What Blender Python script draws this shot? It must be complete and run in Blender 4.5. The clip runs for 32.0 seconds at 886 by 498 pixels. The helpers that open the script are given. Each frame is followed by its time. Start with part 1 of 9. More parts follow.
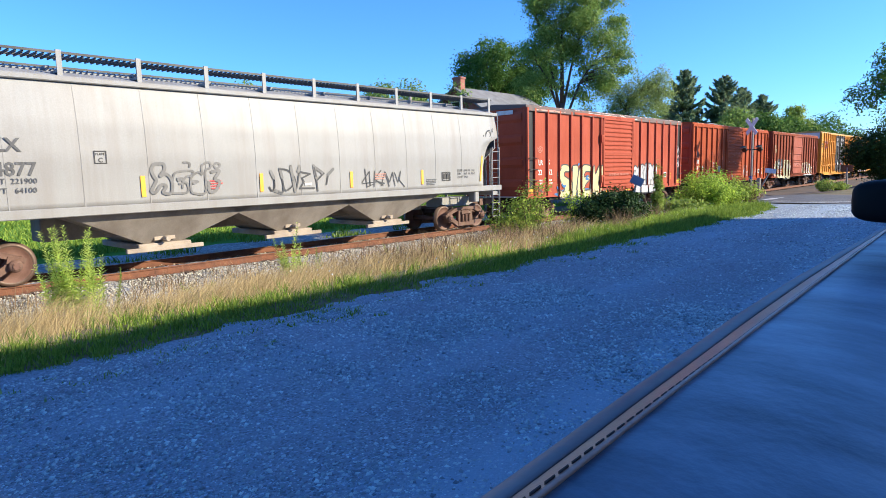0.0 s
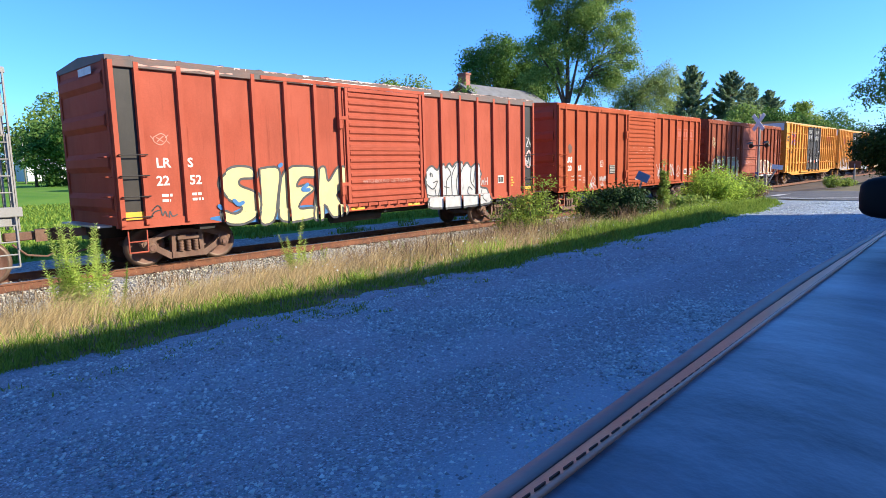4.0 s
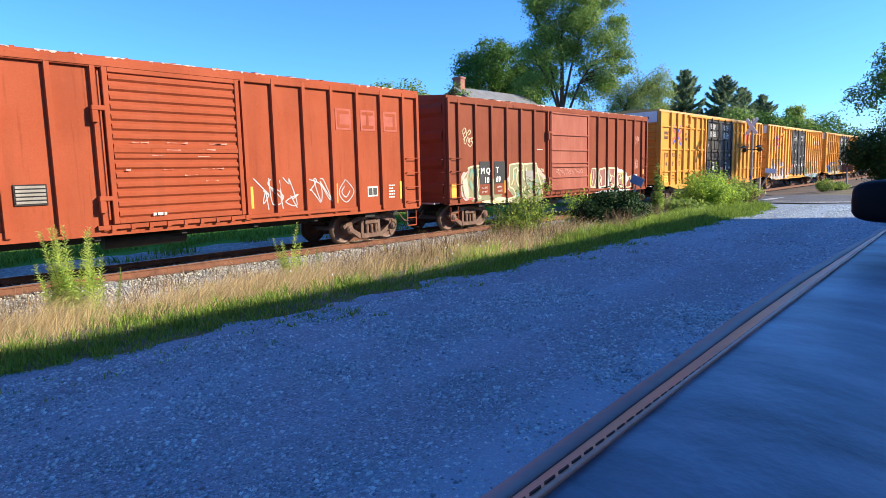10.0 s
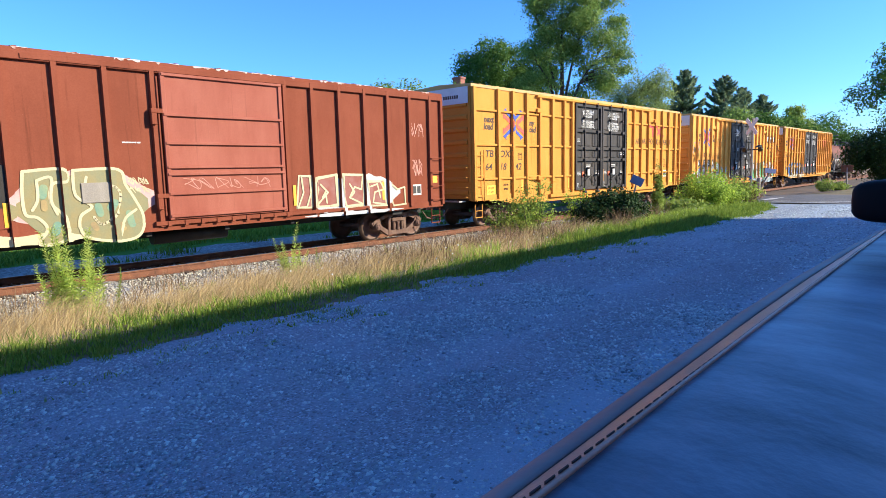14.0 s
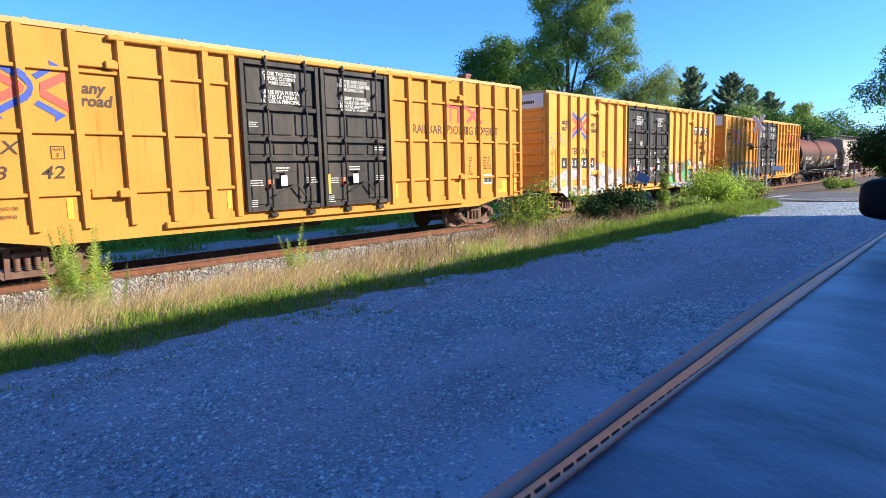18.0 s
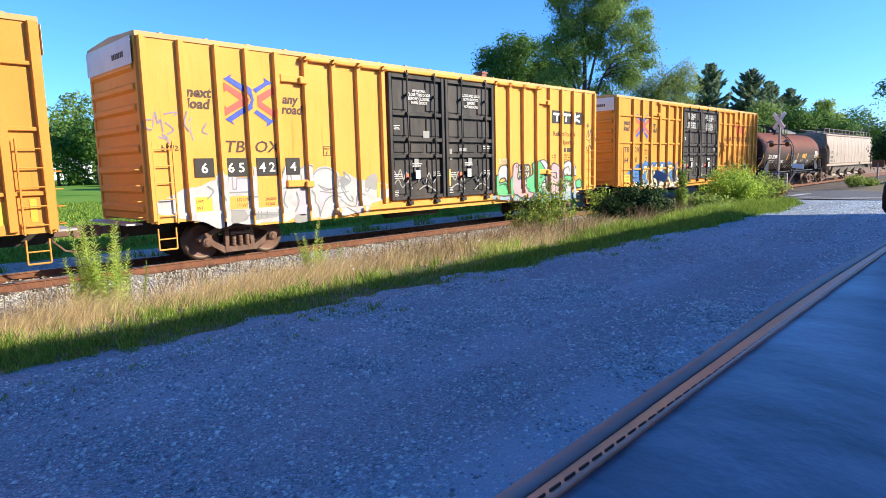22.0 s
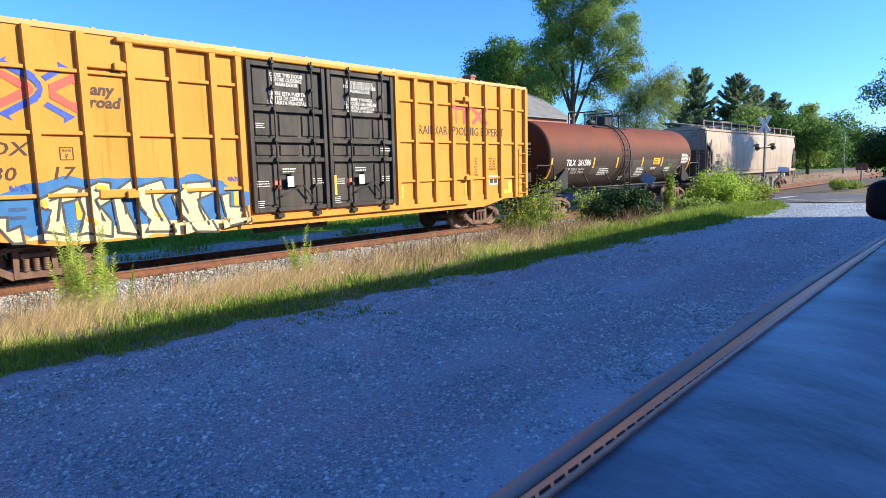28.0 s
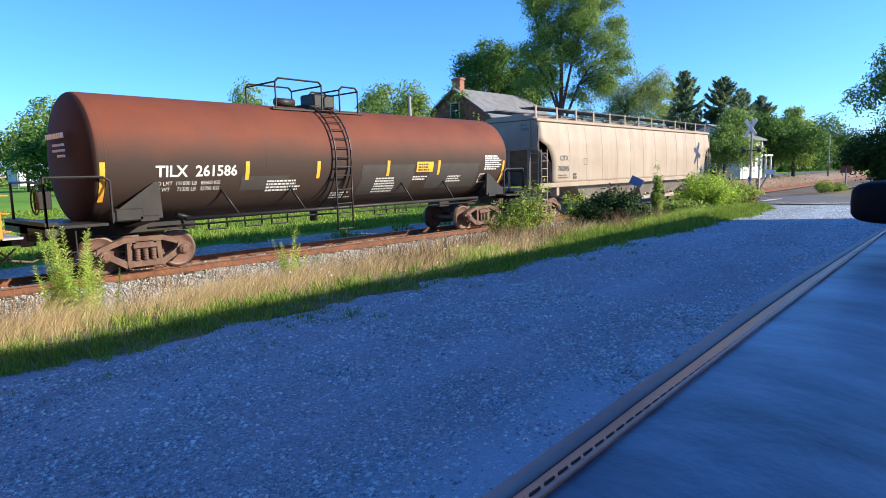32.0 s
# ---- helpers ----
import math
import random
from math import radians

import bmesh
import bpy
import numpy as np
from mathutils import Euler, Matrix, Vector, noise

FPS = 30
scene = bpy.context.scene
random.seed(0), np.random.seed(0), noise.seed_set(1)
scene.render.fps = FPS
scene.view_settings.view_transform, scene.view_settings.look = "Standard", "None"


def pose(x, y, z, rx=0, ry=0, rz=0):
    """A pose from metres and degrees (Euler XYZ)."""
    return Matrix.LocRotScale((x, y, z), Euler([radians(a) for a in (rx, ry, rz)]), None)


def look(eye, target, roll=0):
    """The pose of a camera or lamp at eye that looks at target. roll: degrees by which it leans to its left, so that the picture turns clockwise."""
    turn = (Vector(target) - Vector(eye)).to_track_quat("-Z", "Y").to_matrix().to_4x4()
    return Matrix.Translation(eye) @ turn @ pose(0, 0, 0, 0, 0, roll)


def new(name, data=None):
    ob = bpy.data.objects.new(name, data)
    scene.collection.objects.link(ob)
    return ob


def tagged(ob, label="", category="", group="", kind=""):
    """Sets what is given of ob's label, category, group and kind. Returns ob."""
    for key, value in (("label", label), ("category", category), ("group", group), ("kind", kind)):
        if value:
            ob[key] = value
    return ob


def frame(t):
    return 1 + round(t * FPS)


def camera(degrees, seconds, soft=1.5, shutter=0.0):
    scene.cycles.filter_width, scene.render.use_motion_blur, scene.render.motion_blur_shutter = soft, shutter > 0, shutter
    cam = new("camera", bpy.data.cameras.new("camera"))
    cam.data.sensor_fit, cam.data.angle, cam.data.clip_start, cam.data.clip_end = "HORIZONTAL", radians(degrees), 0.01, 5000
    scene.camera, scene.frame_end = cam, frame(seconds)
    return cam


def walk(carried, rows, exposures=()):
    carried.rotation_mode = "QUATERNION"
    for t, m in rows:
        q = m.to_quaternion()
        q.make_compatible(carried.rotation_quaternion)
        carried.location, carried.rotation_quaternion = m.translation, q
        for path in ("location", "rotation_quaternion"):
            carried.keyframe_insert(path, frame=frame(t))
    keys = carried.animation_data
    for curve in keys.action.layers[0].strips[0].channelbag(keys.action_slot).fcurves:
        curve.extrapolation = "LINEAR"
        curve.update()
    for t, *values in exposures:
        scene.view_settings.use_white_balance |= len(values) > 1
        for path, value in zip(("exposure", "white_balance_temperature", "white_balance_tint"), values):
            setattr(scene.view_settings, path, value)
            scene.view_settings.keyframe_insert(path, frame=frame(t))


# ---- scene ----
# ---------------------------------------------------------------- camera
EYE_Z, ROLL = 2.123, -1.38
cam = camera(71.2, 32.0, soft=0.6)
PATH = [(0.0, 42.36, -7.16), (1.0, 42.36, -7.16), (1.5, 42.43, -7.21), (2.0, 42.56, -7.27), (2.5, 42.71, -7.35), (3.0, 42.85, -7.42),
        (3.5, 42.86, -7.49), (5.5, 42.66, -7.42), (6.0, 42.59, -7.32), (6.5, 42.51, -7.25), (7.0, 42.41, -7.19), (7.5, 42.36, -7.16),
        (12.0, 42.36, -7.16), (17.0, 42.36, -7.16), (17.5, 42.54, -7.28), (18.0, 42.84, -7.38), (18.5, 43.22, -7.5), (19.0, 43.57, -7.58),
        (19.5, 43.92, -7.59), (20.0, 44.2, -7.54), (20.5, 44.42, -7.56), (21.0, 44.5, -7.57), (21.5, 44.4, -7.54), (22.0, 44.3, -7.54),
        (22.5, 44.38, -7.54), (23.0, 44.44, -7.58), (23.5, 44.5, -7.62), (24.0, 44.58, -7.63), (24.5, 44.65, -7.65), (25.0, 44.67, -7.65),
        (25.5, 44.66, -7.63), (27.5, 43.66, -7.38), (28.0, 43.28, -7.28), (28.5, 42.91, -7.21), (29.0, 42.52, -7.12), (29.5, 42.3, -7.07),
        (32.0, 42.3, -7.07)]
walk(cam, [(t, pose(0, 0, EYE_Z, 90 + p, 0, y - 90) @ pose(0, 0, 0, 0, 0, ROLL)) for t, y, p in PATH],
     [(0.0, 1.1, 4700, 9), (32.0, 1.1, 4700, 9)])

# ---------------------------------------------------------------- light
SUN_EL, SUN_AZ = 25.0, 125.0          # the sunlight travels towards -x +y
world = bpy.data.worlds.new("sky")
scene.world = world
world.use_nodes = True
wn = world.node_tree
sky = wn.nodes.new("ShaderNodeTexSky")
sky.sky_type = "NISHITA"
sky.sun_disc = False
sky.sun_elevation = radians(SUN_EL)
sky.sun_rotation = radians(90 - SUN_AZ + 180)
sky.altitude, sky.air_density, sky.dust_density, sky.ozone_density = 1500, 1.0, 1.6, 5.4
wn.links.new(sky.outputs[0], wn.nodes["Background"].inputs[0])
wn.nodes["Background"].inputs[1].default_value = 0.105
sun = new("sun", bpy.data.lights.new("sun", "SUN"))
sun.data.energy, sun.data.angle, sun.data.color = 5.5, radians(0.5), (1.0, 0.71, 0.36)
_a, _e = radians(SUN_AZ), radians(SUN_EL)
sun.matrix_world = look((0, 0, 60), (math.cos(_a) * math.cos(_e), math.sin(_a) * math.cos(_e), 60 - math.sin(_e)))

# ---------------------------------------------------------------- materials
def nodes_of(m):
    m.use_nodes = True
    nt = m.node_tree
    return nt, nt.nodes["Principled BSDF"]


def ramp(nt, fac, stops):
    r = nt.nodes.new("ShaderNodeValToRGB")
    while len(r.color_ramp.elements) < len(stops):
        r.color_ramp.elements.new(0.5)
    for e, (p, c) in zip(r.color_ramp.elements, stops):
        e.position, e.color = p, (*c, 1)
    nt.links.new(fac, r.inputs[0])
    return r.outputs[0]


def tex(nt, co, scale, detail=4.0, stretch=(1, 1, 1), rough=0.55):
    mp = nt.nodes.new("ShaderNodeMapping")
    mp.inputs["Scale"].default_value = stretch
    nt.links.new(co, mp.inputs[0])
    n = nt.nodes.new("ShaderNodeTexNoise")
    n.inputs["Scale"].default_value, n.inputs["Detail"].default_value, n.inputs["Roughness"].default_value = scale, detail, rough
    nt.links.new(mp.outputs[0], n.inputs["Vector"])
    return n.outputs["Fac"]


def mix(nt, fac, a, b, mode="MIX"):
    m = nt.nodes.new("ShaderNodeMix")
    m.data_type, m.blend_type = "RGBA", mode
    for sock, v in ((m.inputs[0], fac), (m.inputs[6], a), (m.inputs[7], b)):
        if isinstance(v, (int, float)):
            sock.default_value = v
        elif isinstance(v, tuple):
            sock.default_value = (*v, 1)
        else:
            nt.links.new(v, sock)
    return m.outputs[2]


def bump(nt, bs, height, strength, dist=0.02):
    b = nt.nodes.new("ShaderNodeBump")
    b.inputs["Strength"].default_value, b.inputs["Distance"].default_value = strength, dist
    nt.links.new(height, b.inputs["Height"])
    nt.links.new(b.outputs[0], bs.inputs["Normal"])


def mat(name, c1, c2=None, scale=3.0, rough=0.6, metal=0.0, relief=0.06, grain=40.0, stretch=(1, 1, 1), dirt=None, dirt_amt=0.5, dirt_scale=1.2,
        dirt_stretch=(1, 1, 0.25), spec=0.4, vary=0.0, dent=0.0, chips=None):
    """Two tones in large patches, fine grain, and an optional coat of dirt or rust."""
    m = bpy.data.materials.new(name)
    nt, bs = nodes_of(m)
    co = nt.nodes.new("ShaderNodeTexCoord").outputs["Object"]
    c2 = c2 or tuple(0.75 * v for v in c1)
    col = ramp(nt, tex(nt, co, scale, 5, stretch), [(0.35, c1), (0.68, c2)])
    fine = tex(nt, co, grain, 3)
    col = mix(nt, 0.35, col, ramp(nt, fine, [(0.3, (0.62, 0.62, 0.62)), (0.7, (1, 1, 1))]), "MULTIPLY")
    if dirt:
        k = ramp(nt, tex(nt, co, dirt_scale, 7, dirt_stretch, 0.65), [(0.5 - 0.1 * dirt_amt, (0, 0, 0)), (0.78 - 0.2 * dirt_amt, (1, 1, 1))])
        k2 = nt.nodes.new("ShaderNodeMath")
        k2.operation = "MULTIPLY"
        nt.links.new(k, k2.inputs[0])
        k2.inputs[1].default_value = dirt_amt
        col = mix(nt, k2.outputs[0], col, dirt)
    if chips:
        k = ramp(nt, tex(nt, co, 9.0, 8, (0.8, 1, 1.5), 0.7), [(0.69, (0, 0, 0)), (0.72, (0.8, 0.8, 0.8))])
        col = mix(nt, k, col, chips)
        k = ramp(nt, tex(nt, co, 5.0, 6, (2.2, 1, 0.10), 0.6), [(0.60, (0, 0, 0)), (0.80, (0.55, 0.55, 0.55))])
        col = mix(nt, k, col, tuple(0.35 * v for v in c1))
    if vary:
        info = nt.nodes.new("ShaderNodeNewGeometry").outputs["Random Per Island"]
        col = mix(nt, 1.0, col, ramp(nt, info, [(0.0, (1 - vary,) * 3), (1.0, (1 + vary, 1 + vary, 1 + 0.6 * vary))]), "MULTIPLY")
    nt.links.new(col, bs.inputs["Base Color"])
    bs.inputs["Roughness"].default_value, bs.inputs["Metallic"].default_value = rough, metal
    bs.inputs["Specular IOR Level"].default_value = spec
    if dent:
        ad = nt.nodes.new("ShaderNodeMath")
        ad.operation = "MULTIPLY_ADD"
        nt.links.new(tex(nt, co, 1.7, 2, (1, 1, 0.7)), ad.inputs[0])
        ad.inputs[1].default_value = 6 * dent
        weak = nt.nodes.new("ShaderNodeMath")
        weak.operation = "MULTIPLY"
        nt.links.new(fine, weak.inputs[0])
        weak.inputs[1].default_value = 0.25
        nt.links.new(weak.outputs[0], ad.inputs[2])
        bump(nt, bs, ad.outputs[0], 0.35, 0.012)
    elif relief:
        bump(nt, bs, fine, relief)
    return m


def leaf_mat(name, c1, c2, trans=0.35):
    m = bpy.data.materials.new(name)
    nt, bs = nodes_of(m)
    info = nt.nodes.new("ShaderNodeNewGeometry").outputs["Random Per Island"]
    col = ramp(nt, info, [(0.0, c1), (1.0, c2)])
    nt.links.new(col, bs.inputs["Base Color"])
    bs.inputs["Roughness"].default_value = 0.65
    bs.inputs["Specular IOR Level"].default_value = 0.14
    tr = nt.nodes.new("ShaderNodeBsdfTranslucent")
    nt.links.new(col, tr.inputs[0])
    mx = nt.nodes.new("ShaderNodeMixShader")
    mx.inputs[0].default_value = trans
    nt.links.new(bs.outputs[0], mx.inputs[1])
    nt.links.new(tr.outputs[0], mx.inputs[2])
    nt.links.new(mx.outputs[0], nt.nodes["Material Output"].inputs[0])
    return m


def gravel_mat(name, c1, c2, size, relief=0.6, dust=None):
    m = bpy.data.materials.new(name)
    nt, bs = nodes_of(m)
    co = nt.nodes.new("ShaderNodeTexCoord").outputs["Object"]
    v = nt.nodes.new("ShaderNodeTexVoronoi")
    v.inputs["Scale"].default_value = 1 / size
    nt.links.new(co, v.inputs["Vector"])
    sep = nt.nodes.new("ShaderNodeSeparateColor")
    nt.links.new(v.outputs["Color"], sep.inputs[0])
    mid = tuple(0.5 * (p + q) for p, q in zip(c1, c2))
    col = ramp(nt, sep.outputs[0], [(0.0, tuple(0.7 * k for k in c1)), (0.12, c1), (0.22, tuple(0.88 * k for k in mid)), (0.80, tuple(1.05 * k for k in mid)), (0.90, c2), (1.0, tuple(min(1, 1.5 * k) for k in c2))])
    v2 = nt.nodes.new("ShaderNodeTexVoronoi")
    v2.inputs["Scale"].default_value = 0.43 / size
    nt.links.new(co, v2.inputs["Vector"])
    sep2 = nt.nodes.new("ShaderNodeSeparateColor")
    nt.links.new(v2.outputs["Color"], sep2.inputs[0])
    col = mix(nt, 0.16, col, ramp(nt, sep2.outputs[1], [(0.0, (0.45, 0.45, 0.45)), (0.3, (0.9, 0.9, 0.9)), (0.75, (1, 1, 1)), (1.0, (1.7, 1.7, 1.7))]), "MULTIPLY")
    col = mix(nt, 0.22, col, ramp(nt, tex(nt, co, 0.5, 6), [(0.3, tuple(0.8 * k for k in c1)), (0.7, c2)]))
    if dust:
        col = mix(nt, ramp(nt, tex(nt, co, 0.75, 5, (0.07, 1, 1)), [(0.45, (0, 0, 0)), (0.62, (0.75, 0.75, 0.75))]), col, dust)
    nt.links.new(col, bs.inputs["Base Color"])
    bs.inputs["Roughness"].default_value = 0.9
    bs.inputs["Specular IOR Level"].default_value = 0.2
    inv = nt.nodes.new("ShaderNodeMath")
    inv.operation = "SUBTRACT"
    inv.inputs[0].default_value = 1.0
    nt.links.new(v.outputs["Distance"], inv.inputs[1])
    bump(nt, bs, inv.outputs[0], relief, size)
    return m


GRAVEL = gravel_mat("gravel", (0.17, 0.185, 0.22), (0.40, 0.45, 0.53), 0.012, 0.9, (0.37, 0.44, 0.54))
BALLAST = gravel_mat("ballast", (0.22, 0.21, 0.20), (0.50, 0.49, 0.47), 0.06, 1.0)
# earth colour made darker to carry the shade of trees and train
SHADEDIRT = mat("trackside_dirt", (0.065, 0.048, 0.036), (0.115, 0.088, 0.068), 0.7, 0.95, relief=0.5, grain=9)
SOIL = mat("meadow_soil", (0.10, 0.095, 0.045), (0.19, 0.15, 0.085), 0.6, 0.95, relief=0.5, grain=12)
FIELD = mat("field_grass", (0.12, 0.24, 0.02), (0.17, 0.28, 0.03), 0.25, 0.9, relief=0.6, grain=6, spec=0.1)
ASPHALT = mat("asphalt", (0.095, 0.097, 0.105), (0.13, 0.13, 0.135), 0.8, 0.85, relief=0.3, grain=80)
ROADPAINT = mat("road_paint", (0.62, 0.62, 0.6), (0.45, 0.45, 0.44), 3, 0.7)
BANK = mat("bank_soil", (0.13, 0.085, 0.055), (0.24, 0.17, 0.115), 1.6, 0.95, relief=0.8, grain=5)
RUST = mat("rusty_steel", (0.20, 0.085, 0.04), (0.11, 0.05, 0.03), 5, 0.85, relief=0.25, grain=60)
RAILTOP = mat("worn_steel", (0.36, 0.30, 0.26), (0.25, 0.17, 0.12), 2, 0.4, metal=0.7, relief=0.05)
TIE = mat("creosoted_wood", (0.075, 0.05, 0.035), (0.12, 0.09, 0.07), 2, 0.9, relief=0.4, grain=30)
TRUCK = mat("truck_iron", (0.11, 0.062, 0.044), (0.17, 0.10, 0.07), 4, 0.85, relief=0.3, dirt=(0.20, 0.15, 0.11), dirt_amt=0.4, dirt_scale=5)
WHEEL = mat("wheel_steel", (0.12, 0.062, 0.044), (0.18, 0.10, 0.072), 3, 0.75, relief=0.15)
TREAD = mat("wheel_rim", (0.13, 0.09, 0.065), (0.09, 0.055, 0.04), 4, 0.5, metal=0.3, relief=0.05)
BLACKM = mat("black_paint", (0.016, 0.015, 0.015), (0.026, 0.023, 0.021), 2, 0.5, dirt=(0.07, 0.055, 0.043), dirt_amt=0.35, spec=0.3)
RED1 = mat("faded_red_paint", (0.33, 0.082, 0.046), (0.375, 0.102, 0.06), 0.8, 0.6, dirt=(0.19, 0.05, 0.03), dirt_amt=0.5, spec=0.02, dent=0.6, chips=(0.40, 0.22, 0.17))
RED2 = mat("orange_red_paint", (0.30, 0.072, 0.028), (0.335, 0.088, 0.038), 0.8, 0.6, dirt=(0.19, 0.052, 0.024), dirt_amt=0.5, spec=0.02, dent=0.6, chips=(0.40, 0.20, 0.14))
RED3 = mat("brown_red_paint", (0.20, 0.062, 0.033), (0.225, 0.073, 0.040), 0.8, 0.6, dirt=(0.135, 0.042, 0.023), dirt_amt=0.5, spec=0.02, dent=0.6, chips=(0.34, 0.17, 0.12))
PINKD = mat("chalky_red_door", (0.33, 0.125, 0.085), (0.285, 0.098, 0.066), 1.0, 0.65, dirt=(0.19, 0.055, 0.035), dirt_amt=0.5, spec=0.02, dent=0.5, chips=(0.40, 0.24, 0.18))
YEL1 = mat("yellow_orange_paint", (0.55, 0.265, 0.042), (0.59, 0.295, 0.055), 0.7, 0.5, dirt=(0.46, 0.20, 0.03), dirt_amt=0.45, spec=0.02, dent=0.5, chips=(0.66, 0.50, 0.22))
YEL2 = mat("yellow_paint", (0.70, 0.345, 0.062), (0.72, 0.375, 0.08), 0.7, 0.5, dirt=(0.50, 0.27, 0.05), dirt_amt=0.4, spec=0.02, dent=0.5, chips=(0.70, 0.56, 0.26))
CREAM = mat("dull_yellow_roof_paint", (0.52, 0.33, 0.09), (0.44, 0.27, 0.08), 1, 0.55)
WHITEP = mat("white_paint", (0.66, 0.66, 0.65), (0.58, 0.58, 0.57), 2, 0.55)
HOPG = mat("light_grey_paint", (0.30, 0.298, 0.292), (0.265, 0.262, 0.256), 0.7, 0.5, dent=0.4, dirt=(0.20, 0.175, 0.155), dirt_amt=0.5, dirt_scale=1.1, dirt_stretch=(2.2, 1, 0.10))
HOPB = mat("beige_paint", (0.37, 0.30, 0.222), (0.31, 0.245, 0.178), 0.7, 0.55, dent=0.4, dirt=(0.22, 0.155, 0.105), dirt_amt=0.5, dirt_scale=1.1, dirt_stretch=(1.6, 1, 0.16))
HOPDARK = mat("grimy_hopper_paint", (0.30, 0.27, 0.235), (0.20, 0.175, 0.15), 1.2, 0.7, dirt=(0.12, 0.09, 0.07), dirt_amt=0.6)
GRATE = mat("dark_grating", (0.05, 0.05, 0.05), (0.09, 0.088, 0.085), 2, 0.6, metal=0.3)
GALV = mat("galvanised_steel", (0.45, 0.45, 0.44), (0.35, 0.34, 0.32), 2, 0.5, metal=0.4)
REFLY = mat("reflective_yellow", (0.85, 0.42, 0.02), (0.80, 0.38, 0.02), 3, 0.4, relief=0)
INKW = mat("white_lettering", (0.70, 0.69, 0.66), (0.60, 0.59, 0.56), 6, 0.6, relief=0)
INKK = mat("black_lettering", (0.03, 0.03, 0.03), (0.06, 0.055, 0.05), 6, 0.6, relief=0)
INKR = mat("red_lettering", (0.50, 0.05, 0.05), (0.45, 0.06, 0.05), 6, 0.6, relief=0)
INKB = mat("blue_lettering", (0.03, 0.06, 0.38), (0.05, 0.09, 0.42), 6, 0.6, relief=0)
BARK = mat("bark", (0.06, 0.045, 0.033), (0.10, 0.08, 0.06), 4, 0.95, relief=0.6, grain=20, stretch=(1, 1, 0.2))
GREYWOOD = mat("weathered_wood", (0.25, 0.23, 0.20), (0.34, 0.31, 0.27), 3, 0.9, relief=0.3, stretch=(1, 1, 0.15))
BRICK = mat("red_brick", (0.26, 0.10, 0.07), (0.32, 0.14, 0.10), 2, 0.85, relief=0.3, grain=16)
SLATE = mat("grey_shingles", (0.15, 0.15, 0.16), (0.21, 0.21, 0.22), 1.2, 0.8, relief=0.4, grain=12)
SIDING = mat("white_siding", (0.72, 0.72, 0.70), (0.64, 0.64, 0.62), 1, 0.7)
GLASSD = mat("dark_window", (0.02, 0.025, 0.03), (0.03, 0.035, 0.04), 1, 0.06, relief=0, spec=0.7)

# ---------------------------------------------------------------- mesh tools
def part(name, bm, material, parent=None, label=""):
    me = bpy.data.meshes.new(name)
    bm.to_mesh(me)
    bm.free()
    for m in (material if isinstance(material, (list, tuple)) else (material,)):
        me.materials.append(m)
    ob = new(name, me)
    ob.parent = parent
    if label:
        ob["label"] = label
    return ob


def share(src, parent, m=None):
    """Another object on the same mesh."""
    ob = new(src.name.split(".")[0], src.data)
    ob.parent = parent
    if m is not None:
        ob.matrix_basis = m
    if "label" in src:
        ob["label"] = src["label"]
    return ob


def thing(name, m, label, category, group="", kind=""):
    ob = new(name)
    ob.empty_display_size = 0.2
    ob.matrix_basis = m
    return tagged(ob, label, category, group, kind)


def hexa(bm, pts, mi=0):
    v = [bm.verts.new(p) for p in pts]
    for f in ((0, 3, 2, 1), (4, 5, 6, 7), (0, 1, 5, 4), (1, 2, 6, 5), (2, 3, 7, 6), (3, 0, 4, 7)):
        bm.faces.new([v[i] for i in f]).material_index = mi
    return v


def box(bm, x0, x1, y0, y1, z0, z1, mi=0):
    return hexa(bm, [(x0, y0, z0), (x1, y0, z0), (x1, y1, z0), (x0, y1, z0), (x0, y0, z1), (x1, y0, z1), (x1, y1, z1), (x0, y1, z1)], mi)


def bbox(bm, x0, x1, y0, y1, z0, z1, b=0.01, mi=0):
    """A box with bevelled edges."""
    v = box(bm, x0, x1, y0, y1, z0, z1, mi)
    es = {e for w in v for e in w.link_edges}
    bmesh.ops.bevel(bm, geom=list(es), offset=b, segments=1, affect="EDGES", profile=0.5)


def rod(bm, a, b, r, r2=None, seg=8, mi=0, caps=True):
    a, b = Vector(a), Vector(b)
    r2 = r if r2 is None else r2
    q = (b - a).to_track_quat("Z", "Y")
    ring = []
    for p, rad in ((a, r), (b, r2)):
        ring.append([bm.verts.new(p + q @ Vector((rad * math.cos(2 * math.pi * i / seg), rad * math.sin(2 * math.pi * i / seg), 0))) for i in range(seg)])
    for i in range(seg):
        f = bm.faces.new((ring[0][i], ring[0][(i + 1) % seg], ring[1][(i + 1) % seg], ring[1][i]))
        f.smooth, f.material_index = seg > 6, mi
    if caps:
        bm.faces.new(ring[0][::-1]).material_index = mi
        bm.faces.new(ring[1]).material_index = mi


def pipe(bm, pts, r, seg=6, mi=0):
    for a, b in zip(pts, pts[1:]):
        rod(bm, a, b, r, seg=seg, mi=mi)


def extrude_poly(bm, pts, axis, lo, hi, mi=0):
    """A polygon in the plane across an axis, drawn out along it."""
    def at(p, k):
        return {"x": (k, p[0], p[1]), "y": (p[0], k, p[1]), "z": (p[0], p[1], k)}[axis]
    a = [bm.verts.new(at(p, lo)) for p in pts]
    b = [bm.verts.new(at(p, hi)) for p in pts]
    n = len(pts)
    fs = [bm.faces.new(a[::-1]), bm.faces.new(b)]
    for i in range(n):
        fs.append(bm.faces.new((a[i], a[(i + 1) % n], b[(i + 1) % n], b[i])))
    for f in fs:
        f.material_index = mi
    bmesh.ops.recalc_face_normals(bm, faces=fs)
    return fs


